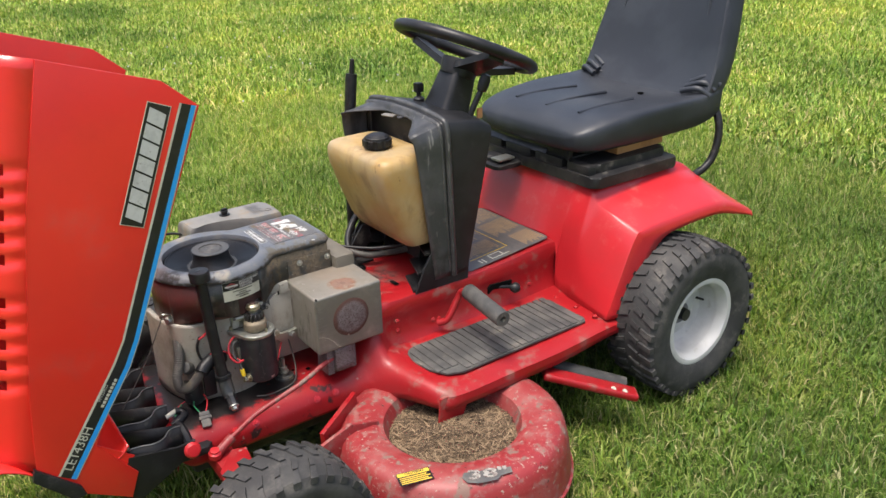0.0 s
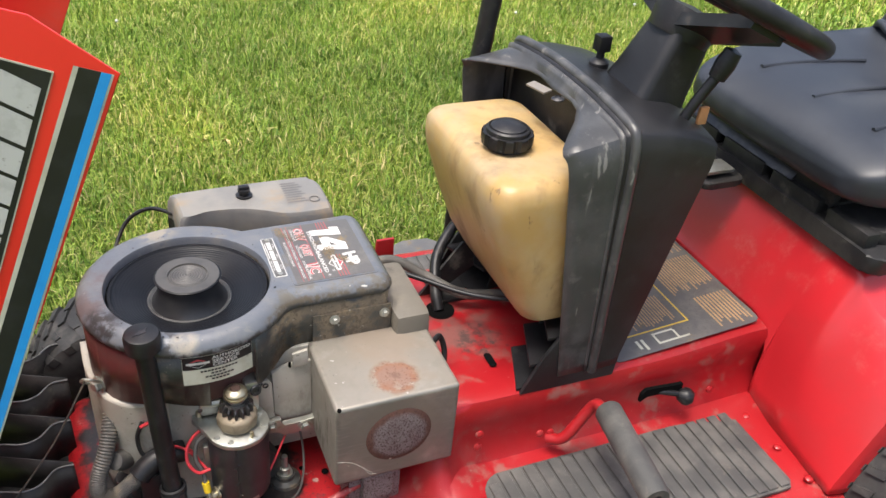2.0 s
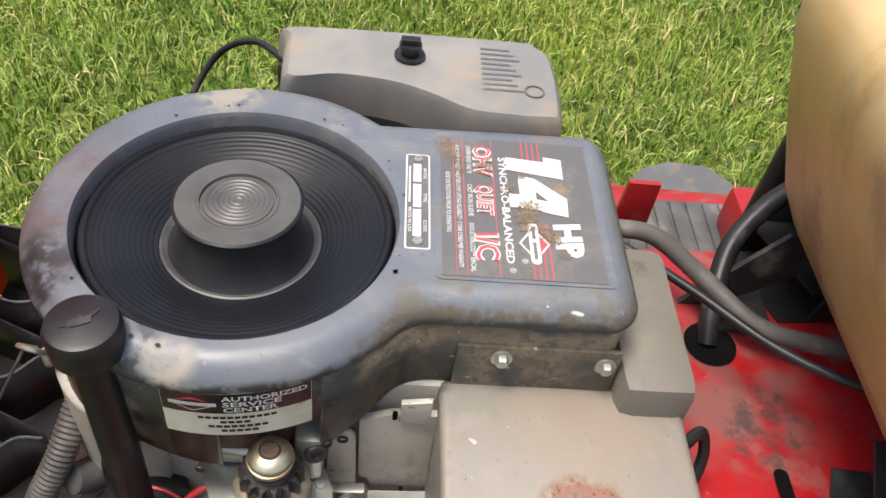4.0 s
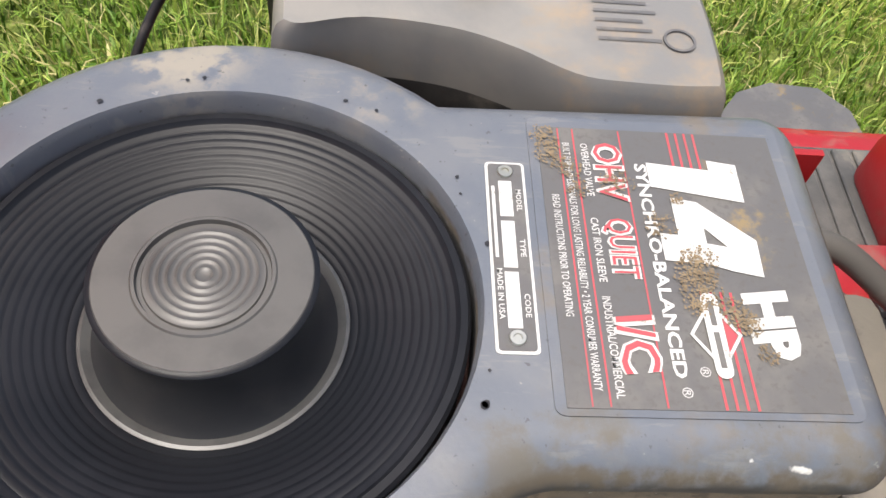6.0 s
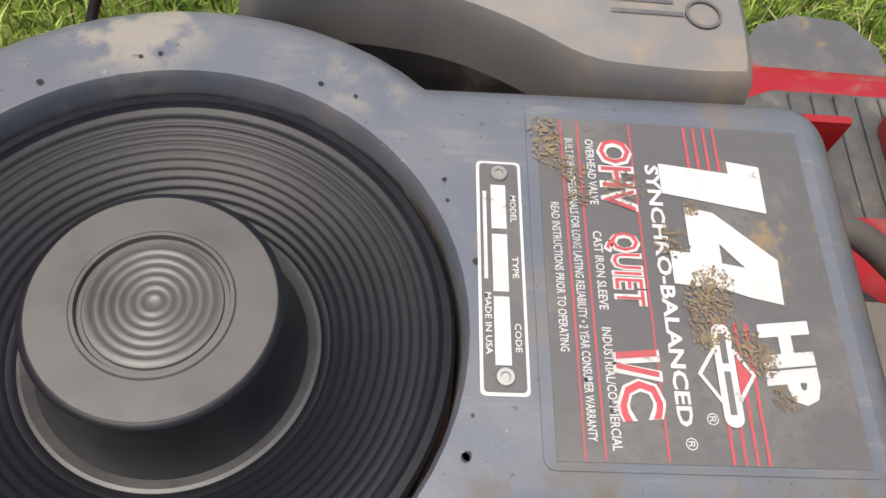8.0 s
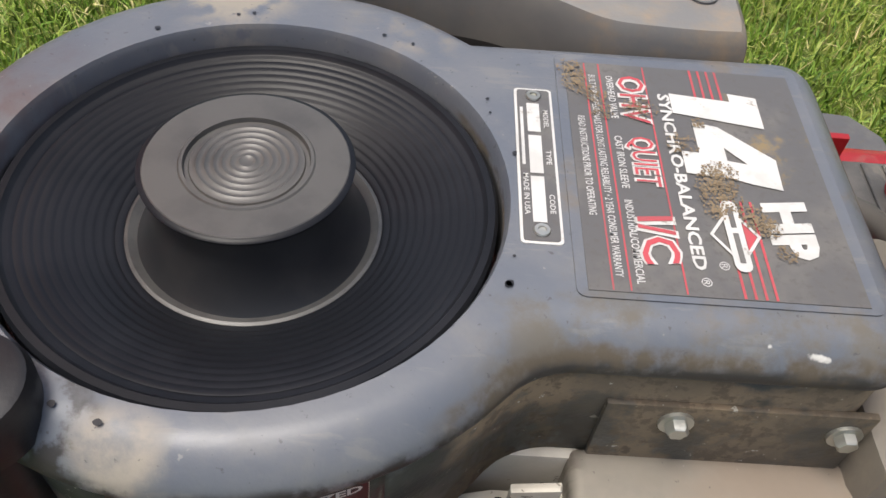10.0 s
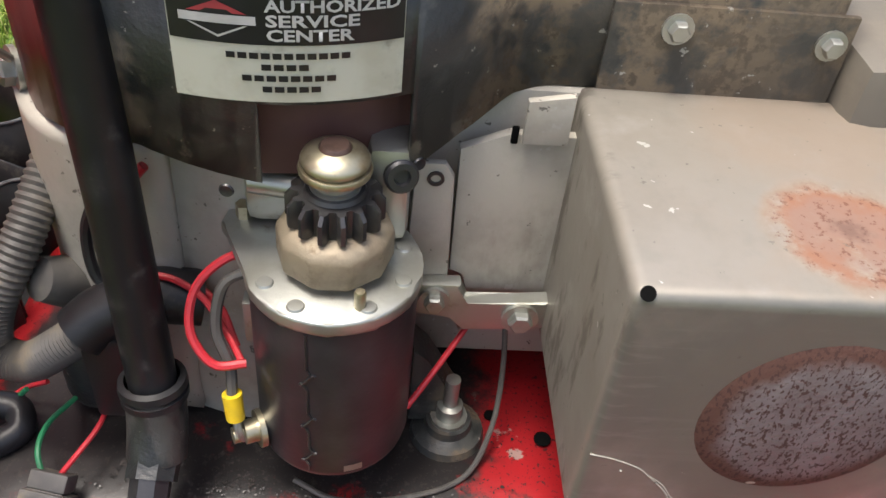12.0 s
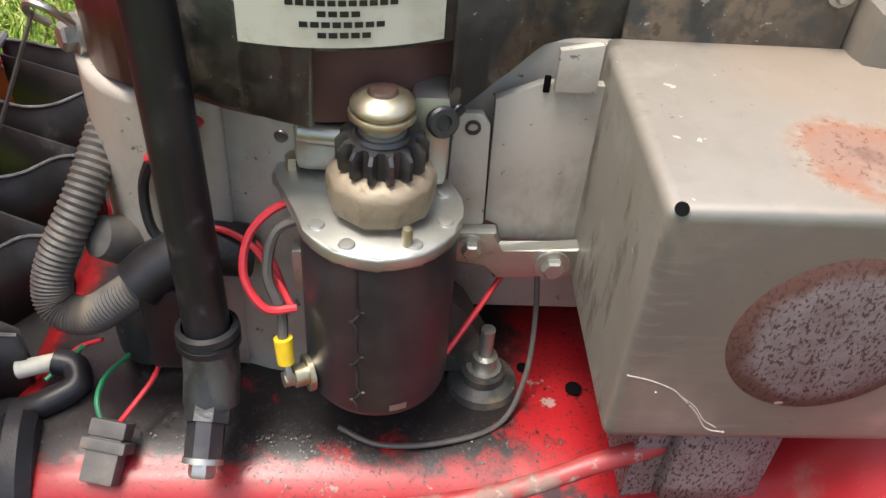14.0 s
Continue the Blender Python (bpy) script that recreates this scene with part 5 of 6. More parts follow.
tagged(part("dried_mud", bm, "mud", ecowl, "flakes of dried tan mud on the label", smooth=False), kind="stuff")

pm = axes((0, -1, 0), (1, 0, 0), (.1205, .0235, .5572))
bm = bmesh.new()
plate(bm, round_rect(-.0485, .0485, -.0088, .0088, .002, 3), pm, .0005)
part("number_plate", bm, "white", ecowl, "white-edged number plate", smooth=False)
bm = bmesh.new()
plate(bm, round_rect(-.0472, .0472, -.0076, .0076, .0015, 3), pm, .0009)
part("number_plate", bm, "decal_dark", ecowl, "dark number plate with blank white fields", smooth=False)
for a, b, c, e in ((-.0370, -.0175, -.0034, .0024), (-.0150, .0090, -.0034, .0024), (.0110, .0375, -.0034, .0024), (-.0340, .0040, -.0066, -.0052)):
    bm = bmesh.new()
    flat_poly(bm, rect(a, b, c, e), shift(pm, 0, 0, .0013))
    part("plate_field", bm, "white", ecowl, smooth=False)
for u in (-.0425, .0418):
    bm = bmesh.new()
    lathe(bm, [(0, .0013), (.0036, .0013), (.0032, .0020), (.0018, .0020), (.0014, .0010), (0, .0010)], pm @ Vector((u, 0, 0)), (0, 0, 1), 16)
    part("rivet", bm, "zinc", ecowl, "small rivet")
for text, u, v, w in (("MODEL", -.0265, .0050, .012), ("TYPE", -.001, .0050, .009), ("CODE", .0270, .0050, .011), ("MADE IN USA", .0215, -.0056, .024)):
    lettering(text, .0033, shift(pm, u, v, .0014), "plate_lettering", "white", ecowl, w, .00004)

HR = .1292


def bend(bm, a_mid, R, z):
    """Wraps what lies in the xy plane round the housing, x along it and y up."""
    for v in bm.verts:
        a = a_mid + v.co.x / R
        v.co = Vector(((R + v.co.z) * math.cos(a), (R + v.co.z) * math.sin(a), z + v.co.y))
    return bm


def curved(name, x0, x1, y0, y1, lift, material, label=""):
    bm = bmesh.new()
    sheet(bm, [[(x, y, lift) for x in np.linspace(x0, x1, 13)] for y in (y0, y1)])
    return part(name, bend(bm, DA, HR + .0018, DZ), material, housing, label)


DA, DZ = math.atan2(-.1225, .0150), .5105
curved("service_decal", -.0455, .0455, -.0215, .0240, .0, "cream", "cream and black service decal")
curved("decal_band", -.0450, .0450, .0035, .0235, .0004, "print_black", "black upper half of the decal")
curved("decal_bar", -.0405, -.0120, .0115, .0150, .0008, "white")
bm = bmesh.new()
flat_poly(bm, [(-.0375, .0155), (-.0150, .0155), (-.0262, .0205)], Matrix.Translation((0, 0, .0007)))
part("decal_emblem", bend(bm, DA, HR + .0018, DZ), "print_red", housing, smooth=False)
bm = bmesh.new()
flat_poly(bm, [(-.0375, .0110), (-.0262, .0058), (-.0150, .0110), (-.0165, .0110), (-.0262, .0068), (-.0360, .0110)], Matrix.Translation((0, 0, .0007)))
part("decal_emblem", bend(bm, DA, HR + .0018, DZ), "white", housing, smooth=False)
for text, y, w in (("AUTHORIZED", .0192, .0510), ("SERVICE", .0133, .0350), ("CENTER", .0075, .0330)):
    cu = bpy.data.curves.new("t", "FONT")
    cu.body, cu.size, cu.resolution_u, cu.offset, cu.align_y = text, .0066, 2, .00018, "CENTER"
    tmp = bpy.data.objects.new("t", cu)
    bm = bmesh.new()
    bm.from_mesh(tmp.to_mesh())
    tmp.to_mesh_clear()
    bpy.data.objects.remove(tmp)
    bmesh.ops.triangulate(bm, faces=bm.faces)
    mx = max(v.co.x for v in bm.verts)
    for v in bm.verts:
        v.co = Vector((-.0085 + v.co.x * w / mx, v.co.y + y, .0009))
    part("decal_lettering", bend(bm, DA, HR + .0018, DZ), "white", housing, smooth=False)
for y, a, b in ((-.0010, -.024, .024), (-.0058, -.011, .008), (-.0106, -.0185, .0185), (-.0154, -.0110, .0125)):
    n = int((b - a) / .0042)
    for i in range(n):
        u = a + (b - a) * i / n
        curved("decal_bar", u, u + (b - a) / n * .78, y - .0013, y + .0013, .0006, "print_black")

# ---- engine fittings ----
bm = bmesh.new()
box(bm, .152, .266, -.0700, -.0665, .462, .514, .001)
part("cowl_bracket", bm, "shroud", housing, "black steel side plate")
for x, y, z in ((.183, -.0705, .503), (.256, -.0705, .500)):
    bm = bmesh.new()
    hexbolt(bm, (x, y, z), (0, -1, 0), .0050, .0060)
    part("hex_bolt", bm, "zinc", housing, "zinc hex bolt")
for a, z in ((-118, .446), (-74, .455), (-58, .449), (-96, .443)):
    bm = bmesh.new()
    at = (.1305 * math.cos(radians(a)), .1305 * math.sin(radians(a)), z)
    lathe(bm, [(.0035, 0), (.0030, .001), (.0018, .0006), (0, .0004)], at, (math.cos(radians(a)), math.sin(radians(a)), 0), 12)
    part("housing_rivet", bm, "steel_dark", housing)
# plates and bracket beside the starter
bm = bmesh.new()
prism(bm, [(.066, .345), (.0685, .430), (.0730, .4375), (.0830, .4375), (.0875, .430), (.0905, .345)], "y", -.094, -.089, .0015)
part("steel_strip", bm, "alu", case, "grey steel strip with a hole")
bm = bmesh.new()
lathe(bm, [(.0042, 0), (.0042, .001), (.0026, .001), (.0026, -.001), (0, -.001)], (.0785, -.0945, .4295), (0, -1, 0), 14)
part("strip_hole", bm, "steel_dark", case)
bm = bmesh.new()
prism(bm, [(.0895, .442), (.112, .452), (.145, .452), (.146, .349), (.100, .350), (.0995, .361), (.091, .363)], "y", -.087, -.081, .001)
part("heat_shield", bm, "alu", case, "thin stained heat shield")
bm = bmesh.new()
prism(bm, [(.1175, .450), (.1175, .473), (.139, .477), (.139, .450)], "y", -.092, -.0875, .001)
part("shield_tab", bm, "alu", case, "small bent tab of the heat shield")
bm = bmesh.new()
box(bm, .1125, .1160, -.0885, -.0865, .4475, .4570, .0008)
part("shield_notch", bm, "void", case)
bm = bmesh.new()
prism(bm, [(.066, .366), (.0965, .367), (.0995, .352), (.145, .358), (.145, .337), (.098, .333), (.094, .345), (.066, .345)], "y", -.103, -.094, .002)
part("muffler_bracket", bm, "zinc", case, "zinc stepped muffler bracket")
for x, y, z, r in ((.1305, -.104, .3455, .0068), (.083, -.104, .357, .0055)):
    bm = bmesh.new()
    hexbolt(bm, (x, y, z), (0, -1, 0), r, .006)
    part("hex_bolt", bm, "zinc", case, "zinc flange bolt")
# cast bosses behind the starter
bm = bmesh.new()
box(bm, -.012, .060, -.105, -.06, .405, .436, .006)
rod(bm, (-.008, -.104, .430), (.018, -.108, .430), .0065)
box(bm, .046, .066, -.115, -.07, .405, .458, .006)
part("mount_boss", bm, "zinc", case, "plated mounting bosses")
bm = bmesh.new()
lathe(bm, [(.0080, 0), (.0080, .003), (.0068, .0042), (.0040, .0042), (.0034, .002), (0, .002)], (.061, -.1145, .445), (.25, -.9, .25), 24)
part("socket_screw", bm, "steel_dark", case, "dark socket screw")
# foot with stud
bm = bmesh.new()
lathe(bm, [(.024, .236), (.022, .243), (.015, .247), (.014, .252), (0, .253)], (.100, -.100, 0), (0, 0, 1), 24)
prism(bm, [(.075, .245), (.105, .245), (.105, .262), (.085, .30), (.075, .31)], "y", -.098, -.075, .003)
part("engine_foot", bm, "shroud", case, "grimy cast mounting foot")
bm = bmesh.new()
lathe(bm, [(0, .252), (.0115, .252), (.0115, .255), (.0080, .255), (.0080, .265), (.0045, .266), (.0045, .288), (0, .288)], (.100, -.100, 0), (0, 0, 1), 12)
part("foot_stud", bm, "zinc", case, "zinc nut on a dark stud")
# hook and cable at the front of the housing
bm = bmesh.new()
hexbolt(bm, (-.131, -.046, .446), (-.8, -.6, .1), .008, .008)
tube(bm, [(-.128, -.052, .455), (-.136, -.058, .466), (-.146, -.056, .468), (-.150, -.050, .460), (-.142, -.046, .452)], .0022, 8, 5)
part("cable_hook", bm, "zinc", housing, "bolt with a wire hook")
bm = bmesh.new()
tube(bm, [(-.146, -.054, .462), (-.20, -.05, .36), (-.27, -.05, .262)], .0013, 6, 4)
part("thin_cable", bm, "wire_grey", housing, "thin grey cable")
# small specks on the cowl
random.seed(11)
for i in range(16):
    a = random.uniform(-2.9, 2.6)
    r = random.uniform(.1125, .1185)
    bm = bmesh.new()
    w = random.uniform(.0007, .0017)
    flat_poly(bm, [(w * math.cos(j) * random.uniform(.8, 1.2), w * math.sin(j) * random.uniform(.8, 1.2)) for j in np.linspace(0, 5.4, 8)], Matrix.Translation((r * math.cos(a), r * math.sin(a), .5577)))
    part("cowl_speck", bm, "print_black", ecowl, smooth=False)
# oil can mark on the cap
bm = bmesh.new()
cm = axes((.9, .42, 0), (-.42, .9, 0), (-.070, -.112, .5726))
plate(bm, [(-.006, -.003), (.005, -.003), (.006, .001), (.0115, .0045), (.0108, .0055), (.005, .0025), (.001, .0025), (.001, .0042), (-.001, .0042), (-.001, .0025), (-.0058, .0025), (-.0072, .0012), (-.0072, -.001)], cm, .0007)
plate(bm, rect(-.0115, -.0085, -.0012, -.0002), cm, .0006)
part("oil_mark", bm, "steel_dark", filler, "moulded oil can mark", smooth=False)
# filler base
bm = bmesh.new()
lathe(bm, [(.0135, 0), (.0175, .002), (.0175, .006), (.0150, .007), (.0178, .009), (.0172, .013), (.0140, .014)], (-.0595, -.1385, .311), (-.04, .12, 1), 28)
part("filler_collar", bm, "black_clean", filler, "black ribbed collar")
bm = bmesh.new()
tube(bm, [(-.0592, -.139, .316), (-.0588, -.145, .298), (-.0592, -.155, .281)], .0155, 20, 4)
tube(bm, [(-.0588, -.150, .288), (-.0598, -.160, .280), (-.0602, -.166, .276)], .0135, 8, 3)
part("drain_elbow", bm, "shroud", filler, "oily black drain elbow")
bm = bmesh.new()
tube(bm, [(-.0600, -.163, .280), (-.0608, -.181, .265)], .0108, 8, 1)
part("drain_extension", bm, "steel_dark", filler, "dark hex drain extension")
bm = bmesh.new()
hexbolt(bm, (-.0609, -.1825, .2637), (-.05, -.78, -.62), .0075, .009)
part("drain_plug", bm, "zinc", filler, "hex drain plug")

# starter details
for a in (-150, -115, -60, -20, 20):
    bm = bmesh.new()
    lathe(bm, [(0, .4035), (.0042, .4035), (.0036, .4046), (0, .405)], (.0325 + .0345 * math.cos(radians(a)), -.128 + .0345 * math.sin(radians(a)), 0), (0, 0, 1), 14)
    part("rivet", bm, "zinc", starter)
bm = bmesh.new()
lathe(bm, [(0, .4035), (.0026, .4035), (.0028, .412), (.0022, .4135), (0, .4138)], (.046, -.1580, 0), (0, 0, 1), 12)
part("through_bolt", bm, "brass", starter, "yellowish through bolt end")
bm = bmesh.new()
lathe(bm, [(0, .4035), (.0042, .4035), (.0040, .411), (0, .4125)], (-.0135, -.0985, 0), (0, 0, 1), 6)
part("through_bolt", bm, "brass", starter, "yellowish hex bolt head")
bm = bmesh.new()
pts = []
for i in range(141):
    z, wob = .292 + .102 * i / 140, 0.0
    for zc in (.303, .331, .363):
        u = (z - zc) / .0075
        if abs(u) < 1:
            wob = .0034 * math.sin(math.pi * u) * (1 if abs(u) > .5 else 1.15)
            z += .0022 * math.sin(2 * math.pi * u)
    a = radians(-104) + wob / .0402
    pts.append((.0325 + .0404 * math.cos(a), -.128 + .0404 * math.sin(a), z))
tube(bm, pts, .0007, 5, 1)
part("case_seam", bm, "steel_dark", starter, "interlocked seam of the starter case")
bm = bmesh.new()
a = radians(-72)
sheet(bm, [[(.0325 + .0405 * math.cos(a + d), -.128 + .0405 * math.sin(a + d), z) for d in (-.12, 0, .12)] for z in (.2915, .2965)])
part("case_mark", bm, "zinc", starter)
bm = bmesh.new()
lathe(bm, [(.0105, 0), (.0105, .003), (.0065, .003), (.0065, .010), (.0045, .0105), (.0045, .016), (0, .0165)], (-.0040, -.146, .298), (-.88, -.42, .05), 16)
part("terminal", bm, "brass", starter, "terminal stud with nuts")
bm = bmesh.new()
rod(bm, (-.018, -.146, .325), (-.0165, -.150, .310), .0052, .0048, 14)
part("terminal_sleeve", bm, "wire_yellow", starter, "yellow cable sleeve")
bm = bmesh.new()
tube(bm, [(-.0165, -.150, .311), (-.0145, -.154, .303), (-.0125, -.153, .297)], .0022, 8, 4)
part("terminal_lug", bm, "zinc", starter)
bm = bmesh.new()
tube(bm, [(-.018, -.146, .324), (-.0190, -.139, .338), (-.026, -.130, .356), (-.022, -.122, .378), (-.010, -.118, .384), (.0, -.112, .38)], .0029, 8, 7)
part("starter_cable", bm, "wire_grey", starter, "dark grey starter cable")
for pts, r in (([(-.010, -.142, .344), (-.026, -.144, .345), (-.037, -.136, .360), (-.034, -.126, .380), (-.019, -.118, .393), (-.004, -.112, .390)], .0023),
               ([(-.090, -.108, .352), (-.062, -.105, .366), (-.038, -.112, .362), (-.022, -.126, .348), (-.012, -.140, .340)], .0019),
               ([(-.088, -.104, .345), (-.055, -.098, .360), (-.030, -.108, .352), (-.018, -.124, .336)], .0019),
               ([(-.058, -.098, .430), (-.072, -.100, .415), (-.088, -.098, .405)], .0026),
               ([(.072, -.128, .296), (.088, -.112, .312), (.110, -.085, .330)], .0018)):
    bm = bmesh.new()
    tube(bm, pts, r, 8, 8)
    part("red_wire", bm, "wire_red", mower, "thin red wire")
bm = bmesh.new()
tube(bm, [(-.085, -.093, .408), (-.094, -.094, .385), (-.092, -.100, .360), (-.080, -.104, .348)], .003, 8, 6)
part("black_wire", bm, "black_clean", mower, "black wire")
bm = bmesh.new()
tube(bm, [(.126, -.080, .338), (.129, -.095, .29), (.124, -.115, .258), (.108, -.136, .2405), (.072, -.150, .2400), (.035, -.152, .2400), (.010, -.140, .2405)], .0017, 8, 8)
part("black_wire", bm, "wire_grey", mower)
bm = bmesh.new()
box(bm, -.014, -.003, -.122, -.112, .338, .366, .001)
part("wire_clip", bm, "zinc", mower, "plated wire clip")
# loom at the front
bm = bmesh.new()
line = smooth_line([(-.112, -.012, .420), (-.122, -.050, .395), (-.134, -.082, .365), (-.150, -.102, .332), (-.150, -.112, .312), (-.132, -.116, .308), (-.110, -.114, .322), (-.088, -.110, .338)], 22)
tube(bm, line, .0102, 14, 1, .13)
part("wire_loom", bm, "wire_grey", mower, "dusty grey corrugated wire loom")
bm = bmesh.new()
tube(bm, [(-.100, -.116, .333), (-.088, -.110, .342), (-.066, -.104, .350), (-.040, -.098, .345)], .0155, 14, 5)
box(bm, -.100, -.072, -.124, -.112, .272, .335, .004)
part("tape_wrap", bm, "black_clean", mower, "black tape round the loom")
bm = bmesh.new()
lathe(bm, [(0, .246), (.020, .246), (.022, .252), (.022, .292), (.019, .298), (0, .30)], (-.112, -.078, 0), (0, 0, 1), 24)
part("fuel_filter", bm, "shroud", mower, "grimy dark canister")
bm = bmesh.new()
lathe(bm, [(0, -.02), (.012, -.018), (.015, 0), (.012, .016), (0, .02)], (-.118, -.080, .335), (-.5, -.5, .5), 16)
part("loom_bulb", bm, "wire_grey", mower, "dusty grey rubber boot")
# unplugged connectors on the pan
bm = bmesh.new()
cmx = axes((.95, -.2, 0), (.15, .75, .62), (-.121, -.160, .247))
for x0, x1, y0, y1, z0, z1 in ((-.010, .010, -.022, .004, -.006, .006), (-.0135, .0135, -.004, .003, -.008, .008), (-.011, .011, .004, .014, -.0065, .0065)):
    box(bm, x0, x1, y0, y1, z0, z1, .0015)
move(bm, cmx)
part("wire_connector", bm, "wire_grey", mower, "grey unplugged wire connector")
for pts, m_ in (([(-.125, -.152, .254), (-.130, -.140, .262), (-.130, -.122, .262), (-.122, -.100, .258)], "wire_green"), ([(-.117, -.152, .254), (-.108, -.142, .262), (-.100, -.124, .266), (-.098, -.100, .268)], "wire_red"),
                ([(-.150, -.098, .262), (-.160, -.100, .252), (-.172, -.112, .246)], "wire_green"), ([(-.140, -.092, .262), (-.156, -.092, .254), (-.170, -.104, .246)], "wire_red")):
    bm = bmesh.new()
    tube(bm, pts, .0016, 8, 7)
    part("green_wire" if m_ == "wire_green" else "red_wire", bm, m_, mower)
bm = bmesh.new()
rod(bm, (-.190, -.106, .248), (-.165, -.102, .253), .006, .0055, 12)
part("wire_plug", bm, "cream", mower, "dirty white wire plug")
bm = bmesh.new()
tube(bm, [(-.168, -.102, .252), (-.156, -.104, .250), (-.152, -.116, .246), (-.168, -.128, .243), (-.185, -.132, .238)], .0085, 10, 6)
part("tape_wrap", bm, "black_clean", mower)
bm = bmesh.new()
tube(bm, [(-.178, -.14, .242), (-.176, -.155, .240), (-.174, -.175, .228), (-.173, -.192, .205)], .012, 8, 5)
prism(bm, [(-.205, -.215), (-.14, -.218), (-.128, -.205), (-.135, -.192), (-.20, -.188)], "z", .196, .214, .003)
part("hood_strap", bm, "black", mower, "black rubber hood strap")
# loose soot on the pan
random.seed(21)


def pan_top(y):
    return float(np.interp(-y, (.10, .145, .178, .195), (.238, .237, .226, .205)))


bm = bmesh.new()
for i in range(1300):
    x, y = random.gauss(-.01, .085), (random.gauss(-.152, .012) if i % 3 else random.uniform(-.172, -.07))
    y = max(y, -.180)
    w = random.uniform(.0002, .0008) * (1.7 if i % 17 == 0 else 1)
    flat_poly(bm, [(w * math.cos(j) * random.uniform(.5, 1.4), w * math.sin(j) * random.uniform(.5, 1.4)) for j in np.linspace(0, 5.3, 6)],
              Matrix.Translation((x, y, pan_top(y) + .0019)) @ Matrix.Rotation(.33 if y < -.145 else 0.0, 4, "X"))
tagged(part("soot_specks", bm, "oil", chassis, smooth=False), kind="stuff")

# drag link and steering joint
bm = bmesh.new()
tube(bm, [(.205, -.188, .304), (.15, -.202, .296), (.09, -.212, .278), (-.02, -.210, .243), (-.085, -.214, .212)], .0056, 14, 5)
rod(bm, (-.085, -.214, .212), (-.125, -.222, .190), .0105, .0105)
part("drag_link", bm, "red_deck", mower, "scratched red steering drag link")
bm = bmesh.new()
lathe(bm, [(0, -.006), (.014, -.006), (.014, .006), (.010, .009), (.010, .013), (0, .014)], (-.132, -.224, .192), (0, -.2, 1), 16)
lathe(bm, [(0, -.008), (.017, -.008), (.018, .003), (.013, .010), (0, .012)], (-.178, -.226, .226), (0, -1, .3), 18)
part("ball_joint", bm, "red", mower, "red painted ball joint bolts")
bm = bmesh.new()
box(bm, -.135, -.085, -.40, .34, .135, .180, .008)
rod(bm, (-.11, -.385, .10), (-.11, -.385, .235), .016)
rod(bm, (-.11, -.385, .19), (-.11, -.47, .19), .010)
rod(bm, (-.11, .34, .10), (-.11, .34, .225), .016)
prism(bm, [(-.16, -.40), (-.09, -.37), (-.07, -.25), (-.10, -.24), (-.15, -.30)], "z", .190, .200, .002)
part("front_axle", bm, "red_dusty", mower, "red front axle beam with spindles")
for x in (-.068, -.020, .135, .185):
    bm = bmesh.new()
    hexbolt(bm, (x, -.1935, .208), (0, -.85, .5), .0055, .005)
    part("body_bolt", bm, "red", chassis, "red painted bolt")
for x, y, r in ((.160, -.105, .0055), (.128, -.088, .004)):
    bm = bmesh.new()
    lathe(bm, [(0, .2404), (r, .2404), (r, .2396)], (x, y, 0), (0, 0, 1), 12)
    part("punched_hole", bm, "void", chassis)

# muffler details
bm = bmesh.new()
lathe(bm, [(.0485, -.0006), (.0455, .0004), (.0435, .0013), (.0400, .0017), (.0385, .0022), (.020, .0030), (0, .0033)], (.233, -.211, .402), (0, -1, 0), 56)
part("end_boss", bm, "rust_dark", muffler, "round boss with purple-brown rust")
bm = bmesh.new()
lathe(bm, [(.0030, .0008), (0, .0008)], (.1490, -.2092, .4690), (-.1, -.7, .7), 14)
part("corner_hole", bm, "void", muffler)
bm = bmesh.new()
tube(bm, [(.147, -.2109, .375), (.158, -.2110, .372), (.170, -.2110, .366), (.176, -.2110, .360), (.185, -.2110, .350), (.193, -.2110, .338), (.203, -.2110, .335)], .0005, 5, 6)
tube(bm, [(.176, -.2110, .3605), (.184, -.2110, .3535), (.190, -.2110, .3445), (.198, -.2110, .3385)], .0004, 5, 6)
tube(bm, [(.162, -.2110, .364), (.163, -.2110, .3638)], .0006, 5, 2)
part("scratch_line", bm, "alu", muffler, "pale scratch across the muffler")
bm = bmesh.new()
sheet(bm, [[(.1840, -.196, z), (.1880, -.2045, z), (.196, -.2062, z), (.210, -.2066, z), (.224, -.2062, z), (.2310, -.2045, z), (.2350, -.196, z)] for z in np.linspace(.332, .268, 6)])
shell(part("exhaust_outlet", bm, "rust_outlet", muffler, "rust-speckled exhaust outlet"), .003)
for x0, x1 in ((.1680, .1860), (.2330, .2440)):
    bm = bmesh.new()
    prism(bm, [(x0, -.2000), (x1, -.1980), (x1, -.150), (x0, -.150)], "z", .262, .332, .0015)
    part("outlet_flange", bm, "rust_outlet", muffler, "rusty outlet flange")
bm = bmesh.new()
tube(bm, [(.322, -.10, .452), (.338, -.088, .450), (.345, -.095, .425), (.336, -.11, .395), (.318, -.115, .39)], .0045, 8, 7)
part("fuel_hose", bm, "black_clean", mower, "short black hose")

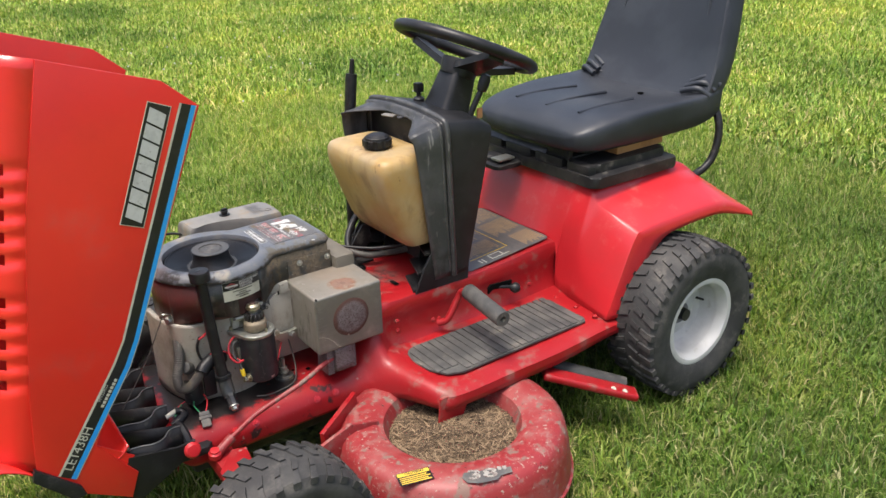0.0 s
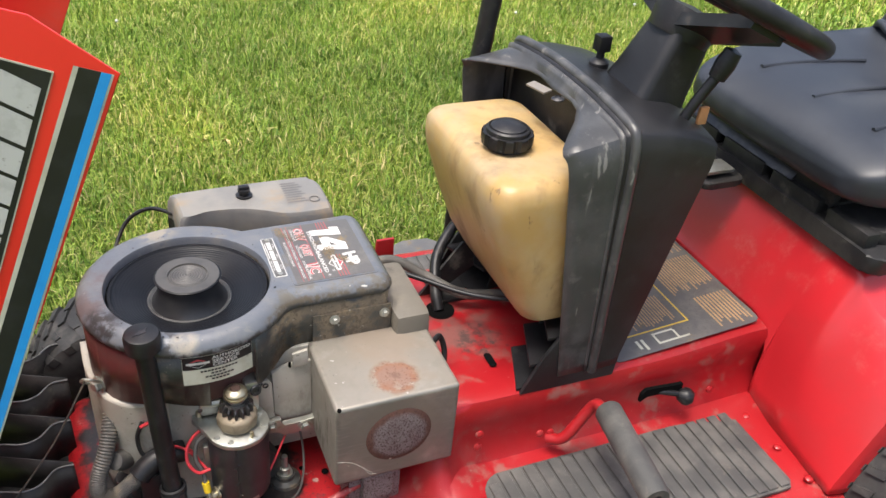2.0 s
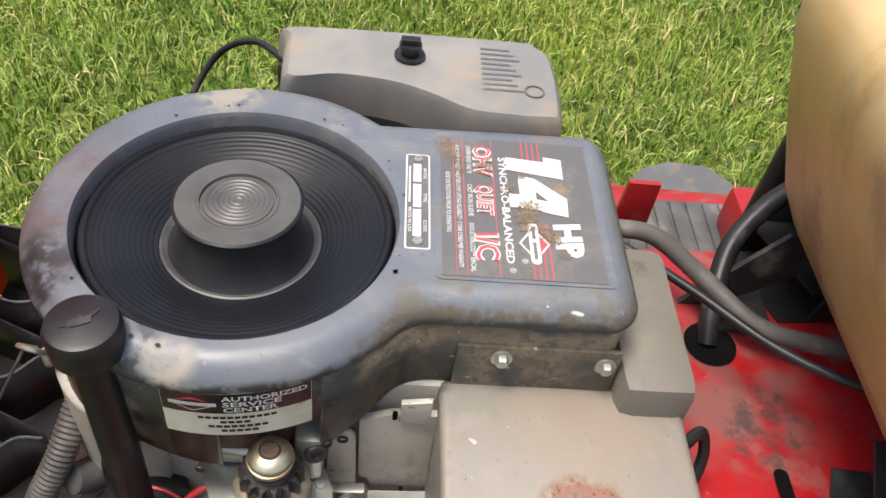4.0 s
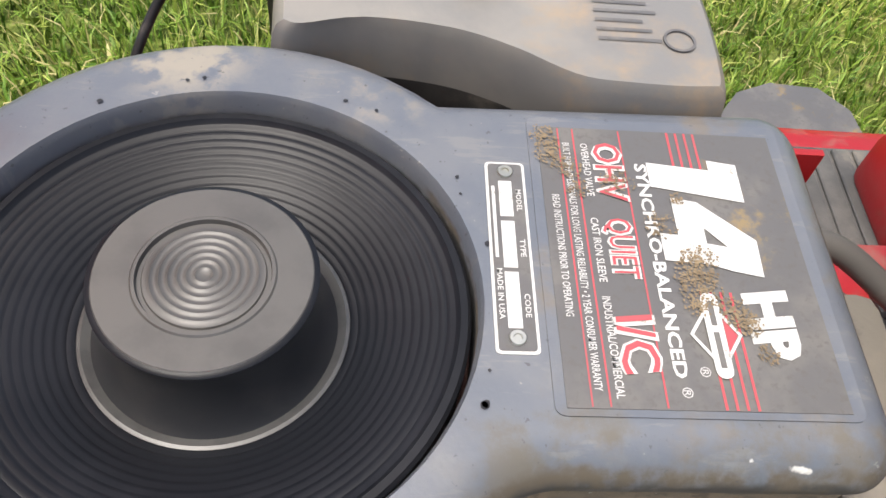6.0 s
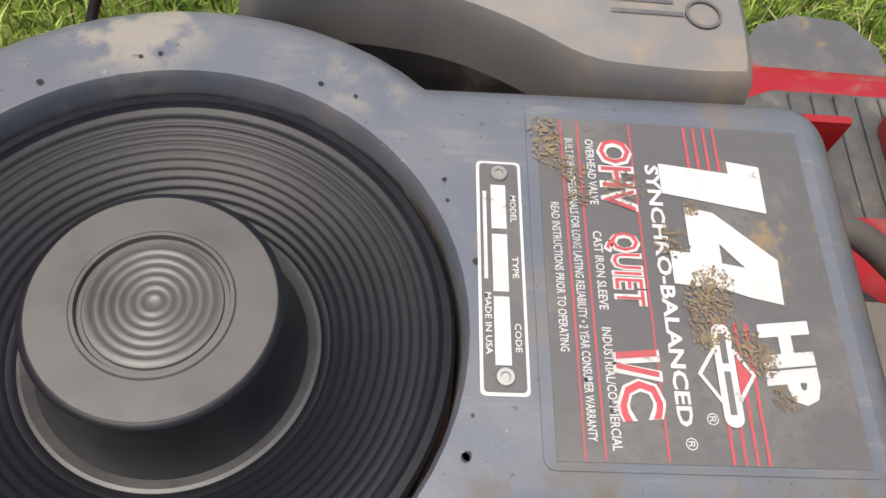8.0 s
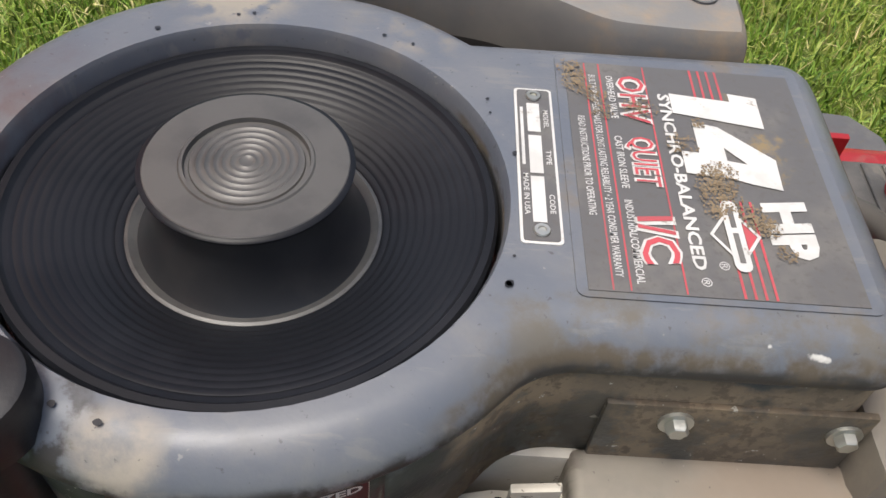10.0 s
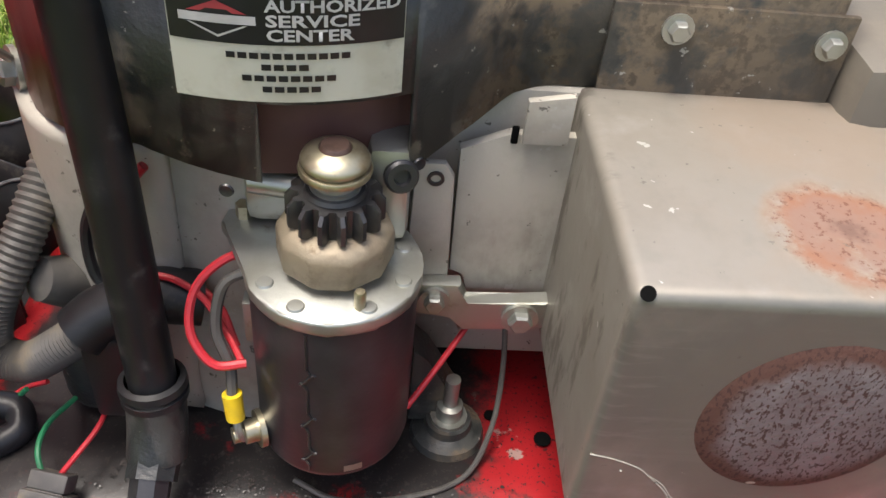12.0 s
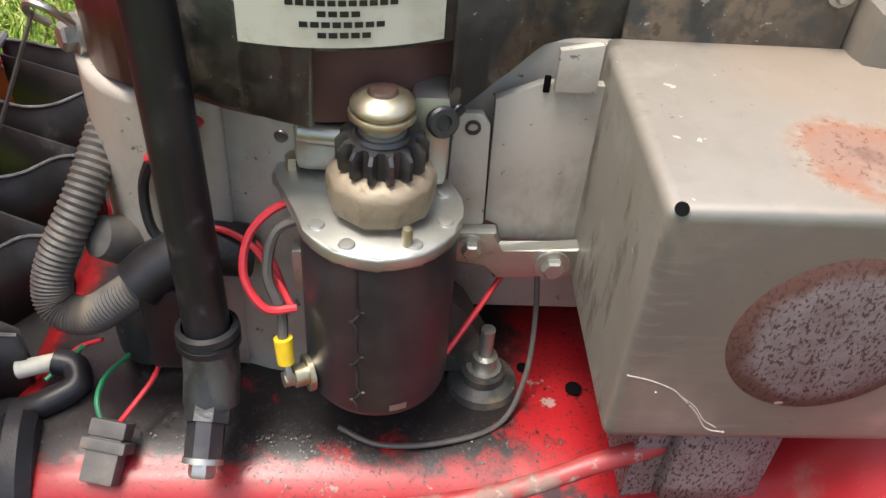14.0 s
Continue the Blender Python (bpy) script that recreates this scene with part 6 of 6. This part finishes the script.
# cover, cables and hoses between engine and tank
bm = bmesh.new()
box(bm, .268, .322, -.090, .050, .395, .500, .012)
part("valve_cover", bm, "cover_dust", mower, "dusty tan valve cover")
for name, pts, r, m_ in (("throttle_cable", [(.268, .095, .475), (.31, .070, .470), (.36, .035, .462), (.41, -.010, .458), (.46, -.045, .462), (.53, -.06, .46)], .0042, "black_clean"),
                         ("fuel_hose", [(.300, .115, .455), (.34, .110, .452), (.385, .085, .430), (.43, .045, .415), (.48, .030, .412), (.545, .02, .41)], .0085, "wire_grey"),
                         ("fuel_hose", [(.395, .045, .385), (.398, .070, .408), (.415, .115, .440), (.445, .140, .470), (.47, .145, .495)], .0095, "black_clean"),
                         ("choke_cable", [(.012, .205, .535), (-.025, .245, .530), (-.062, .255, .505), (-.088, .225, .465), (-.095, .19, .43)], .0032, "black_clean")):
    bm = bmesh.new()
    tube(bm, pts, r, 10, 8)
    part(name, bm, m_, mower, "black cable" if "cable" in name else "rubber fuel hose")
bm = bmesh.new()
lathe(bm, [(0, .3862), (.024, .3862), (.020, .380), (0, .38)], (.398, .045, 0), (0, 0, 1), 24)
part("grommet_hole", bm, "void", chassis, "dark round hole with grommet")
for x, y, rx, ry in ((.425, -.095, .006, .016), ):
    bm = bmesh.new()
    flat_poly(bm, round_rect(x - rx, x + rx, y - ry, y + ry, rx * .9, 4), Matrix.Translation((0, 0, .3875)))
    part("punched_hole", bm, "void", chassis, smooth=False)
bm = bmesh.new()
prism(bm, [(.372, .376), (.40, .376), (.475, .43), (.47, .48), (.45, .48)], "y", .092, .097)
box(bm, .40, .46, .06, .13, .385, .391, .001)
part("linkage_bracket", bm, "black_dusty", mower, "dark bracket under the tank")

# ---- footboards and controls ----
for s in (-1, 1):
    o = [(.372, .215), (.400, .205), (.828, .205), (.838, .215), (.838, .362), (.828, .375), (.430, .375), (.395, .360), (.372, .320), (.364, .265)]
    bm = bmesh.new()
    prism(bm, [(x, s * y) for x, y in o], "z", .253, .259, .001)
    pad = part("foot_mat", bm, "mat_rubber", chassis, "ribbed dusty rubber foot mat")
    for i in range(21):
        x = .386 + .0217 * i
        ya = .209 if x > .395 else .225
        yb = .371 if x > .43 else .345
        bm = bmesh.new()
        box(bm, x - .0088, x + .0088, s * ya, s * yb, .2585, .2625, .0012, 1)
        part("mat_rib", bm, "mat_rubber", chassis)
    for x, y in ((.862, .225), (.866, .300), (.868, .370), (.868, .215), (.80, .197)):
        bm = bmesh.new()
        lathe(bm, [(0, 0), (.0075, 0), (.0070, .003), (.004, .005), (0, .0052)], (x, s * y, .2565), (0, 0, 1), 12)
        part("body_bolt", bm, "red_dusty", chassis)
for x, z in ((.372, .332), (.372, .306), (.478, .300), (.497, .297), (.765, .300), (.80, .302)):
    bm = bmesh.new()
    lathe(bm, [(0, 0), (.0065, 0), (.006, .003), (.003, .005), (0, .005)], (x, -.1855, z), (0, -1, .1), 12)
    part("body_bolt", bm, "red_dusty", chassis)
bm = bmesh.new()
prism(bm, [(.655, .334), (.664, .342), (.735, .336), (.735, .322), (.668, .326), (.655, .318)], "y", -.190, -.184)
part("gate_slot", bm, "void", chassis, "dark slot in the tunnel side")
bm = bmesh.new()
rod(bm, (.690, -.185, .328), (.732, -.196, .319), .005)
lathe(bm, [(0, -.015), (.009, -.012), (.0145, -.003), (.0150, .004), (.010, .012), (0, .015)], (.738, -.199, .316), (.8, -.5, -.1), 20)
part("speed_lever", bm, "black_clean", mower, "black lever knob on the tunnel side")
bm = bmesh.new()
tube(bm, [(.492, -.188, .288), (.510, -.205, .300), (.538, -.208, .345), (.548, -.215, .368), (.548, -.235, .376)], .009, 12, 6)
pedal = part("drive_pedal", bm, "red_dusty", mower, "red pedal arm")
bm = bmesh.new()
lathe(bm, [(0, 0), (.0180, 0), (.0205, .004), (.0205, .160), (.0180, .166), (.0075, .166), (.0070, .158), (0, .158)], (.552, -.238, .378), (-.14, -.985, -.02), 28)
part("pedal_pad", bm, "mat_rubber", pedal, "dark grey rubber pedal roller")
# floor label
fl0 = axes((0, -1, 0), (.16, 0, .014), (.765, -.005, .3945))
bm = bmesh.new()
plate(bm, round_rect(-.155, .152, -.150, .133, .014, 4), fl0, .0010)
flab = part("floor_label", bm, "decal_dark", chassis, "worn dark instruction label on the floor", smooth=False)
random.seed(8)
bm = bmesh.new()
for u0, u1, v0, v1, st, lw in ((-.145, -.060, .03, .125, .0062, .0026), (-.05, .045, .035, .125, .0058, .0028), (-.145, .02, -.10, .010, .0052, .0026), (.03, .10, -.10, .0, .0055, .0026), (.062, .145, .060, .126, .0068, .0034)):
    v = v0
    while v < v1:
        flat_poly(bm, rect(u0, u1 - random.uniform(0, .25) * (u1 - u0), v, v + lw), shift(fl0, 0, 0, .0016))
        v += st
tagged(part("label_print", bm, "print_tan", chassis, "rows of tan print that cannot be read", smooth=False), kind="stuff")
bm = bmesh.new()
for r in ((-.150, .105, .016, .019), (.105, .108, -.11, .019)):
    flat_poly(bm, rect(*r), shift(fl0, 0, 0, .0015))
part("label_line", bm, "print_yellow", chassis, "thin yellow label border", smooth=False)
bm = bmesh.new()
for r in ((.114, .118, -.06, -.02), (.114, .140, -.06, -.056), (.136, .140, -.06, .0), (.118, .14, -.022, -.018), (.12, .145, -.085, -.080), (.12, .14, -.095, -.090)):
    flat_poly(bm, rect(*r), shift(fl0, 0, 0, .0015))
part("label_pictogram", bm, "cream", chassis, "pale shift pattern drawing", smooth=False)

# ---- dash details ----
bm = bmesh.new()
lathe(bm, [(.009, 0), (.009, .002), (.005, .004), (.0045, .0025), (0, .0025)], (.500, -.045, .7925), (-.1, 0, 1), 16)
part("panel_screw", bm, "steel_dark", dash, "panel screw")
bm = bmesh.new()
lathe(bm, [(.0145, 0), (.0145, .012), (.010, .016), (.006, .018), (.006, .030), (0, .03)], (.607, .030, .798), (0, 0, 1), 20)
box(bm, .597, .617, .020, .040, .826, .850, .003)
part("choke_knob", bm, "black_clean", dash, "black choke knob")
bm = bmesh.new()
tube(bm, [(.655, -.118, .775), (.668, -.122, .808), (.690, -.128, .850)], .0075, 12, 5)
lathe(bm, [(0, -.012), (.012, -.008), (.0145, .012), (.012, .032), (0, .036)], (.690, -.128, .850), (.35, -.1, 1), 16)
part("throttle_lever", bm, "black_clean", dash, "black throttle lever")
bm = bmesh.new()
box(bm, .676, .690, -.128, -.122, .775, .800, .001)
part("lever_flag", bm, "wood", dash, "orange tab")
bm = bmesh.new()
tube(bm, [(.470, .192, .400), (.476, .192, .60), (.487, .192, .72), (.505, .196, .84)], .0105, 14, 6)
tube(bm, [(.487, .192, .715), (.496, .194, .77), (.505, .196, .84), (.509, .197, .862)], .0155, 16, 6)
rod(bm, (.509, .197, .858), (.514, .197, .900), .007, .006)
part("lift_lever", bm, "black_clean", mower, "black deck lift lever with grip")
bm = bmesh.new()
plate(bm, rect(-.018, .018, -.008, .008), axes((.3, -1, 0), (1, .3, .1), (.498, .005, .7885)), .002)
part("torn_tab", bm, "muffler", dash, "pale torn plastic edge", smooth=False)
# scuffs on the console side
random.seed(15)
for i in range(16):
    x, z = random.uniform(.505, .575), random.uniform(.46, .72)
    bm = bmesh.new()
    tube(bm, [(x, -.1707, z), (x + random.uniform(-.008, .012), -.1712, z + .02), (x + random.uniform(-.008, .02), -.1707, z + random.uniform(.03, .07))], random.uniform(.0004, .0011), 5, 4)
    part("scuff_mark", bm, "muffler", dash, "pale scuff")

# ---- seat details ----
bm = bmesh.new()
lathe(bm, [(.011, .001), (.0085, .0015), (.008, -.004), (0, -.004)], (1.335, -.068, .7255), (0, 0, 1), 18)
part("drain_hole", bm, "void", seat, "dark drain hole")
for pts in ([(1.02, -.13, .731), (1.12, -.125, .7345), (1.25, -.115, .7310)], [(1.02, .0, .729), (1.12, .0, .7335), (1.26, .0, .7295)], [(1.02, .13, .731), (1.12, .125, .7345), (1.25, .115, .7310)],
            [(1.40, -.20, .745), (1.445, -.10, .742), (1.447, .10, .742), (1.40, .20, .745)],
            [(1.452, -.165, .77), (1.484, -.165, .88), (1.512, -.155, 1.0), (1.54, -.140, 1.13)], [(1.452, .165, .77), (1.484, .165, .88), (1.512, .155, 1.0), (1.54, .140, 1.13)]):
    bm = bmesh.new()
    tube(bm, pts, .0042, 8, 8)
    part("seam", bm, "vinyl", seat, "stitched seam")
for s in (-1, 1):
    for k in range(3):
        bm = bmesh.new()
        tube(bm, [(1.385 + .022 * k, s * .175, .742 + .010 * k), (1.395 + .022 * k, s * .225, .755 + .014 * k), (1.415 + .022 * k, s * .252, .735 + .012 * k)], .0085, 10, 6)
        part("pleat", bm, "vinyl", seat, "pleated side fold")
bm = bmesh.new()
tube(bm, [(1.470, -.235, .690), (1.468, -.255, .650), (1.462, -.262, .600), (1.440, -.262, .545), (1.395, -.255, .512), (1.33, -.240, .500)], .0115, 14, 8)
part("seat_hoop", bm, "black_clean", seat, "bent black steel hoop behind the seat")
bm = bmesh.new()
tube(bm, [(1.470, .235, .690), (1.468, .255, .650), (1.462, .262, .600), (1.440, .262, .545), (1.395, .255, .512), (1.33, .240, .500)], .0115, 14, 8)
part("seat_hoop", bm, "black_clean", seat, "bent black steel hoop behind the seat")
bm = bmesh.new()
box(bm, .985, 1.16, -.150, .205, .612, .618, .002)
prism(bm, [(.965, .610), (.985, .640), (1.0, .648), (1.0, .612)], "y", -.06, .21, .002)
box(bm, .975, .99, -.145, .205, .606, .636, .003)
part("hinge_bracket", bm, "steel_dark", seat_base, "dark steel seat hinge")
for y0, y1 in ((-.235, -.15), (-.13, -.02), (.0, .11), (.13, .23)):
    bm = bmesh.new()
    box(bm, .962, .990, y0, y1, .586, .612, .004)
    part("base_step", bm, "black_dusty", seat_base)
for y in (-.05, .07):
    bm = bmesh.new()
    box(bm, .981, .984, y - .02, y + .02, .610, .620, .0005)
    part("hinge_plate", bm, "zinc", seat_base, "bare metal strip")
block = bmesh.new()
box(block, 1.10, 1.285, -.205, -.125, .613, .648, .003)
me_ = part("wood_block", block, "wood", None)
tagged(me_, "raw pine block wedged between seat and base plate", "wood block")
bm = bmesh.new()
prism(bm, round_rect(.86, .955, .02, .17, .02), "z", .560, .572, .003)
prism(bm, round_rect(.88, .935, .05, .13, .01), "z", .571, .582, .003)
part("gauge_pod", bm, "black_dusty", seat_base, "dark plate with chrome latch")
bm = bmesh.new()
box(bm, .878, .935, .035, .075, .580, .587, .002)
part("latch", bm, "zinc", seat_base, "bare metal latch")

# ---- deck details ----
bm = bmesh.new()
rng2 = np.random.default_rng(9)
n = 5200
r = .146 * np.sqrt(rng2.uniform(0, 1, n))
a = rng2.uniform(0, 2 * np.pi, n)
cx, cy = .351 + r * np.cos(a), -.436 + r * np.sin(a)
h = .150 + .018 * np.exp(-(r / .09) ** 2) + rng2.uniform(0, .010, n)
t = rng2.uniform(0, np.pi, n)
L, W = rng2.uniform(.008, .022, n), rng2.uniform(.0006, .0013, n)
dx, dy, dz = np.cos(t) * L, np.sin(t) * L, rng2.uniform(-.004, .004, n)
px, py = -np.sin(t) * W, np.cos(t) * W
v = np.stack([np.stack([cx - dx + px, cy - dy + py, h - dz], -1), np.stack([cx - dx - px, cy - dy - py, h - dz], -1), np.stack([cx + dx - px, cy + dy - py, h + dz], -1), np.stack([cx + dx + px, cy + dy + py, h + dz], -1)], 1).reshape(-1, 3)
me = bpy.data.meshes.new("dry_clippings")
me.from_pydata(v.tolist(), [], np.arange(4 * n).reshape(-1, 4).tolist())
sm_ = bpy.data.materials.new("dry_straw")
sm_.use_nodes = True
_n, _l = sm_.node_tree.nodes, sm_.node_tree.links
_r = _n.new("ShaderNodeValToRGB")
for p_, c_ in ((0.0, (.04, .026, .015)), (.5, (.12, .08, .045)), (1.0, (.30, .21, .125))):
    e_ = _r.color_ramp.elements[0] if p_ == 0 else (_r.color_ramp.elements[-1] if p_ == 1 else _r.color_ramp.elements.new(p_))
    e_.position, e_.color = p_, (*c_, 1)
_l.new(_n.new("ShaderNodeNewGeometry").outputs["Random Per Island"], _r.inputs["Fac"])
_l.new(_r.outputs["Color"], _n["Principled BSDF"].inputs["Base Color"])
_n["Principled BSDF"].inputs["Roughness"].default_value = .85
me.materials.append(sm_)
tagged(new("dry_clippings", me), "dry brown grass clippings lying on the deck", "clippings", kind="stuff")
dkm = axes((.89, -.45, 0), (.45, .89, 0), (.281, -.646, .2035))
bm = bmesh.new()
flat_poly(bm, [(-.050, -.006), (-.042, -.022), (-.02, -.028), (.02, -.024), (.03, -.012), (.055, -.006), (.055, .012), (-.045, .010)], dkm)
part("size_decal", bm, "decal_dark", deck, "worn dark decal with pale numerals", smooth=False)
lettering('38"', .040, shift(dkm, .004, -.002, .0012), "size_lettering", "worn_print", deck, .082, .001)
ckm = axes((.96, -.28, 0), (.28, .96, 0), (.160, -.566, .2045))
bm = bmesh.new()
flat_poly(bm, round_rect(-.036, .036, -.020, .020, .003, 3), ckm)
part("caution_decal", bm, "print_black", deck, "black and yellow caution decal", smooth=False)
bm = bmesh.new()
flat_poly(bm, rect(-.034, .034, .007, .018), shift(ckm, 0, 0, .0004))
for k in range(4):
    flat_poly(bm, rect(-.032, .032 - .006 * (k % 2), -.017 + .0058 * k, -.0138 + .0058 * k), shift(ckm, 0, 0, .0004))
part("caution_print", bm, "print_yellow", deck, smooth=False)
lettering("CAUTION", .0095, shift(ckm, .002, .0125, .0010), "caution_lettering", "print_black", deck, .040, .0002)
# hanger brackets
bm = bmesh.new()
prism(bm, [(.330, .150), (.338, .235), (.410, .240), (.415, .200), (.395, .158)], "y", -.412, -.404, .002)
box(bm, .325, .415, -.445, -.404, .150, .158, .002)
part("deck_hanger", bm, "red_dusty", deck, "red folded hanger bracket")
for a, b in (((.075, -.330, .190), (.205, -.250, .205)), ((.56, -.40, .195), (.72, -.345, .215)), ((.42, -.385, .205), (.60, -.375, .205))):
    d = Vector(b) - Vector(a)
    bm = bmesh.new()
    box(bm, -.006, .006, -.026, .026, 0, d.length, .003)
    move(bm, Matrix.Translation(a) @ frame_of(d))
    part("deck_arm", bm, "red_dusty", deck, "red lift arm of the deck")
bm = bmesh.new()
prism(bm, [(.055, .10), (.06, .20), (.135, .225), (.205, .205), (.21, .17), (.13, .16), (.125, .09)], "y", -.355, -.345, .003)
part("front_bracket", bm, "red_deck", deck, "faded red front bracket")
bm = bmesh.new()
rod(bm, (.655, -.335, .185), (.86, -.490, .105), .024, .024, 20)
part("rear_roller", bm, "rubber", deck, "dark grey roller")
bm = bmesh.new()
d = Vector((.855, -.540, .105)) - Vector((.655, -.405, .182))
b2 = Matrix.Translation((.655, -.405, .182)) @ frame_of(d)
box(bm, -.024, .024, -.010, .010, 0, d.length, .008, 3)
move(bm, b2)
part("roller_arm", bm, "red_dusty", deck, "worn red roller arm")
for t_ in (.72, .84):
    bm = bmesh.new()
    p_ = Vector((.655, -.405, .182)) + d * t_
    lathe(bm, [(0, 0), (.008, 0), (.007, .005), (0, .006)], p_ + Vector((-.004, -.012, .006)), (-.5, -.75, .4), 12)
    part("arm_bolt", bm, "cream", deck, "pale bolt head")
bm = bmesh.new()
prism(bm, [(.44, .44), (.455, .50), (.485, .54), (.53, .56), (.59, .555), (.62, .52), (.628, .44)], "z", .165, .172, .002)
part("discharge_chute", bm, "decal_dark", deck, "grey plastic discharge chute")
bm = bmesh.new()
prism(bm, [(.335, .375), (.372, .375), (.372, .430), (.340, .430)], "y", .205, .211, .001)
part("pedal_stop", bm, "red_dusty", mower, "red upright tab beside the brake pedal")
bm = bmesh.new()
box(bm, .345, .372, .19, .33, .26, .30, .004)
part("pedal_bracket", bm, "red_dusty", mower, "red bracket on the far footboard")
bm = bmesh.new()
box(bm, .515, .60, .23, .34, .26, .325, .012)
part("brake_pedal", bm, "red_dusty", mower, "red brake pedal on the far footboard")
bm = bmesh.new()
lathe(bm, [(.24, .10), (.235, .17), (.2, .19), (0, .19)], (.365, .28, 0), (0, 0, 1), 48)
part("deck_shell", bm, "red_deck", deck, "faded red far shell of the deck")

# Unseen filler box added under the body to block light, with transaxle and axle.
bm = bmesh.new()
box(bm, -.16, .90, -.150, .150, .105, .205, .01)
box(bm, .92, 1.35, -.24, .24, .16, .30, .02)
rod(bm, (1.12, -.40, .216), (1.12, .40, .216), .03)
part("frame", bm, "black_dusty", mower, "black filler added to block light under the body, with transaxle")
bm = bmesh.new()
for k in range(9):
    flat_poly(bm, rect(.172, .205 - .004 * (k % 3), .150 + .0072 * k, .1525 + .0072 * k), Matrix.Translation((0, 0, .5656)))
tagged(part("cover_print", bm, "decal_dark", aircl, "small faded print", smooth=False), kind="stuff")
bm = bmesh.new()
lathe(bm, [(.0085, .5658), (.0085, .5664), (.0070, .5664), (.0070, .5658)], (.214, .152, 0), (0, 0, 1), 24)
part("cover_mark", bm, "decal_dark", aircl, "round moulded mark")

# ---- lawn weeds ----
WEED = lawn_material("clover_leaves", True)
rng3 = np.random.default_rng(12)
px_, py_ = [], []
for k in range(46):
    x_, y_ = rng3.uniform(-.4, 3.0), rng3.uniform(-1.3, 2.8)
    if -.3 < x_ < 1.5 and abs(y_) < .6:
        continue
    m_ = rng3.integers(15, 45)
    px_.append(x_ + rng3.normal(0, .05, m_))
    py_.append(y_ + rng3.normal(0, .05, m_))
for k in range(150):
    x_, y_ = rng3.uniform(.55, 2.6), rng3.uniform(-1.45, -.25)
    if x_ < 1.45 and y_ > -.62:
        continue
    m_ = rng3.integers(12, 40)
    px_.append(x_ + rng3.normal(0, .045, m_))
    py_.append(y_ + rng3.normal(0, .045, m_))
blades("broadleaf_weeds", np.concatenate(px_), np.concatenate(py_), .042, .014, rng3, WEED, 1.3, "small broad-leaved weeds among the grass", "weeds")
n = 90
bx, by = rng3.uniform(-1, 4, n), rng3.uniform(2.2, 7, n)
bm = bmesh.new()
for x_, y_ in zip(bx, by):
    z_ = float(rise(np.array(x_), np.array(y_))) + .06
    bmesh.ops.create_icosphere(bm, subdivisions=1, radius=.007, matrix=Matrix.Translation((x_, y_, z_)))
tagged(part("clover_flowers", bm, "white", None), "small white clover flowers in the lawn", "flowers", kind="stuff")
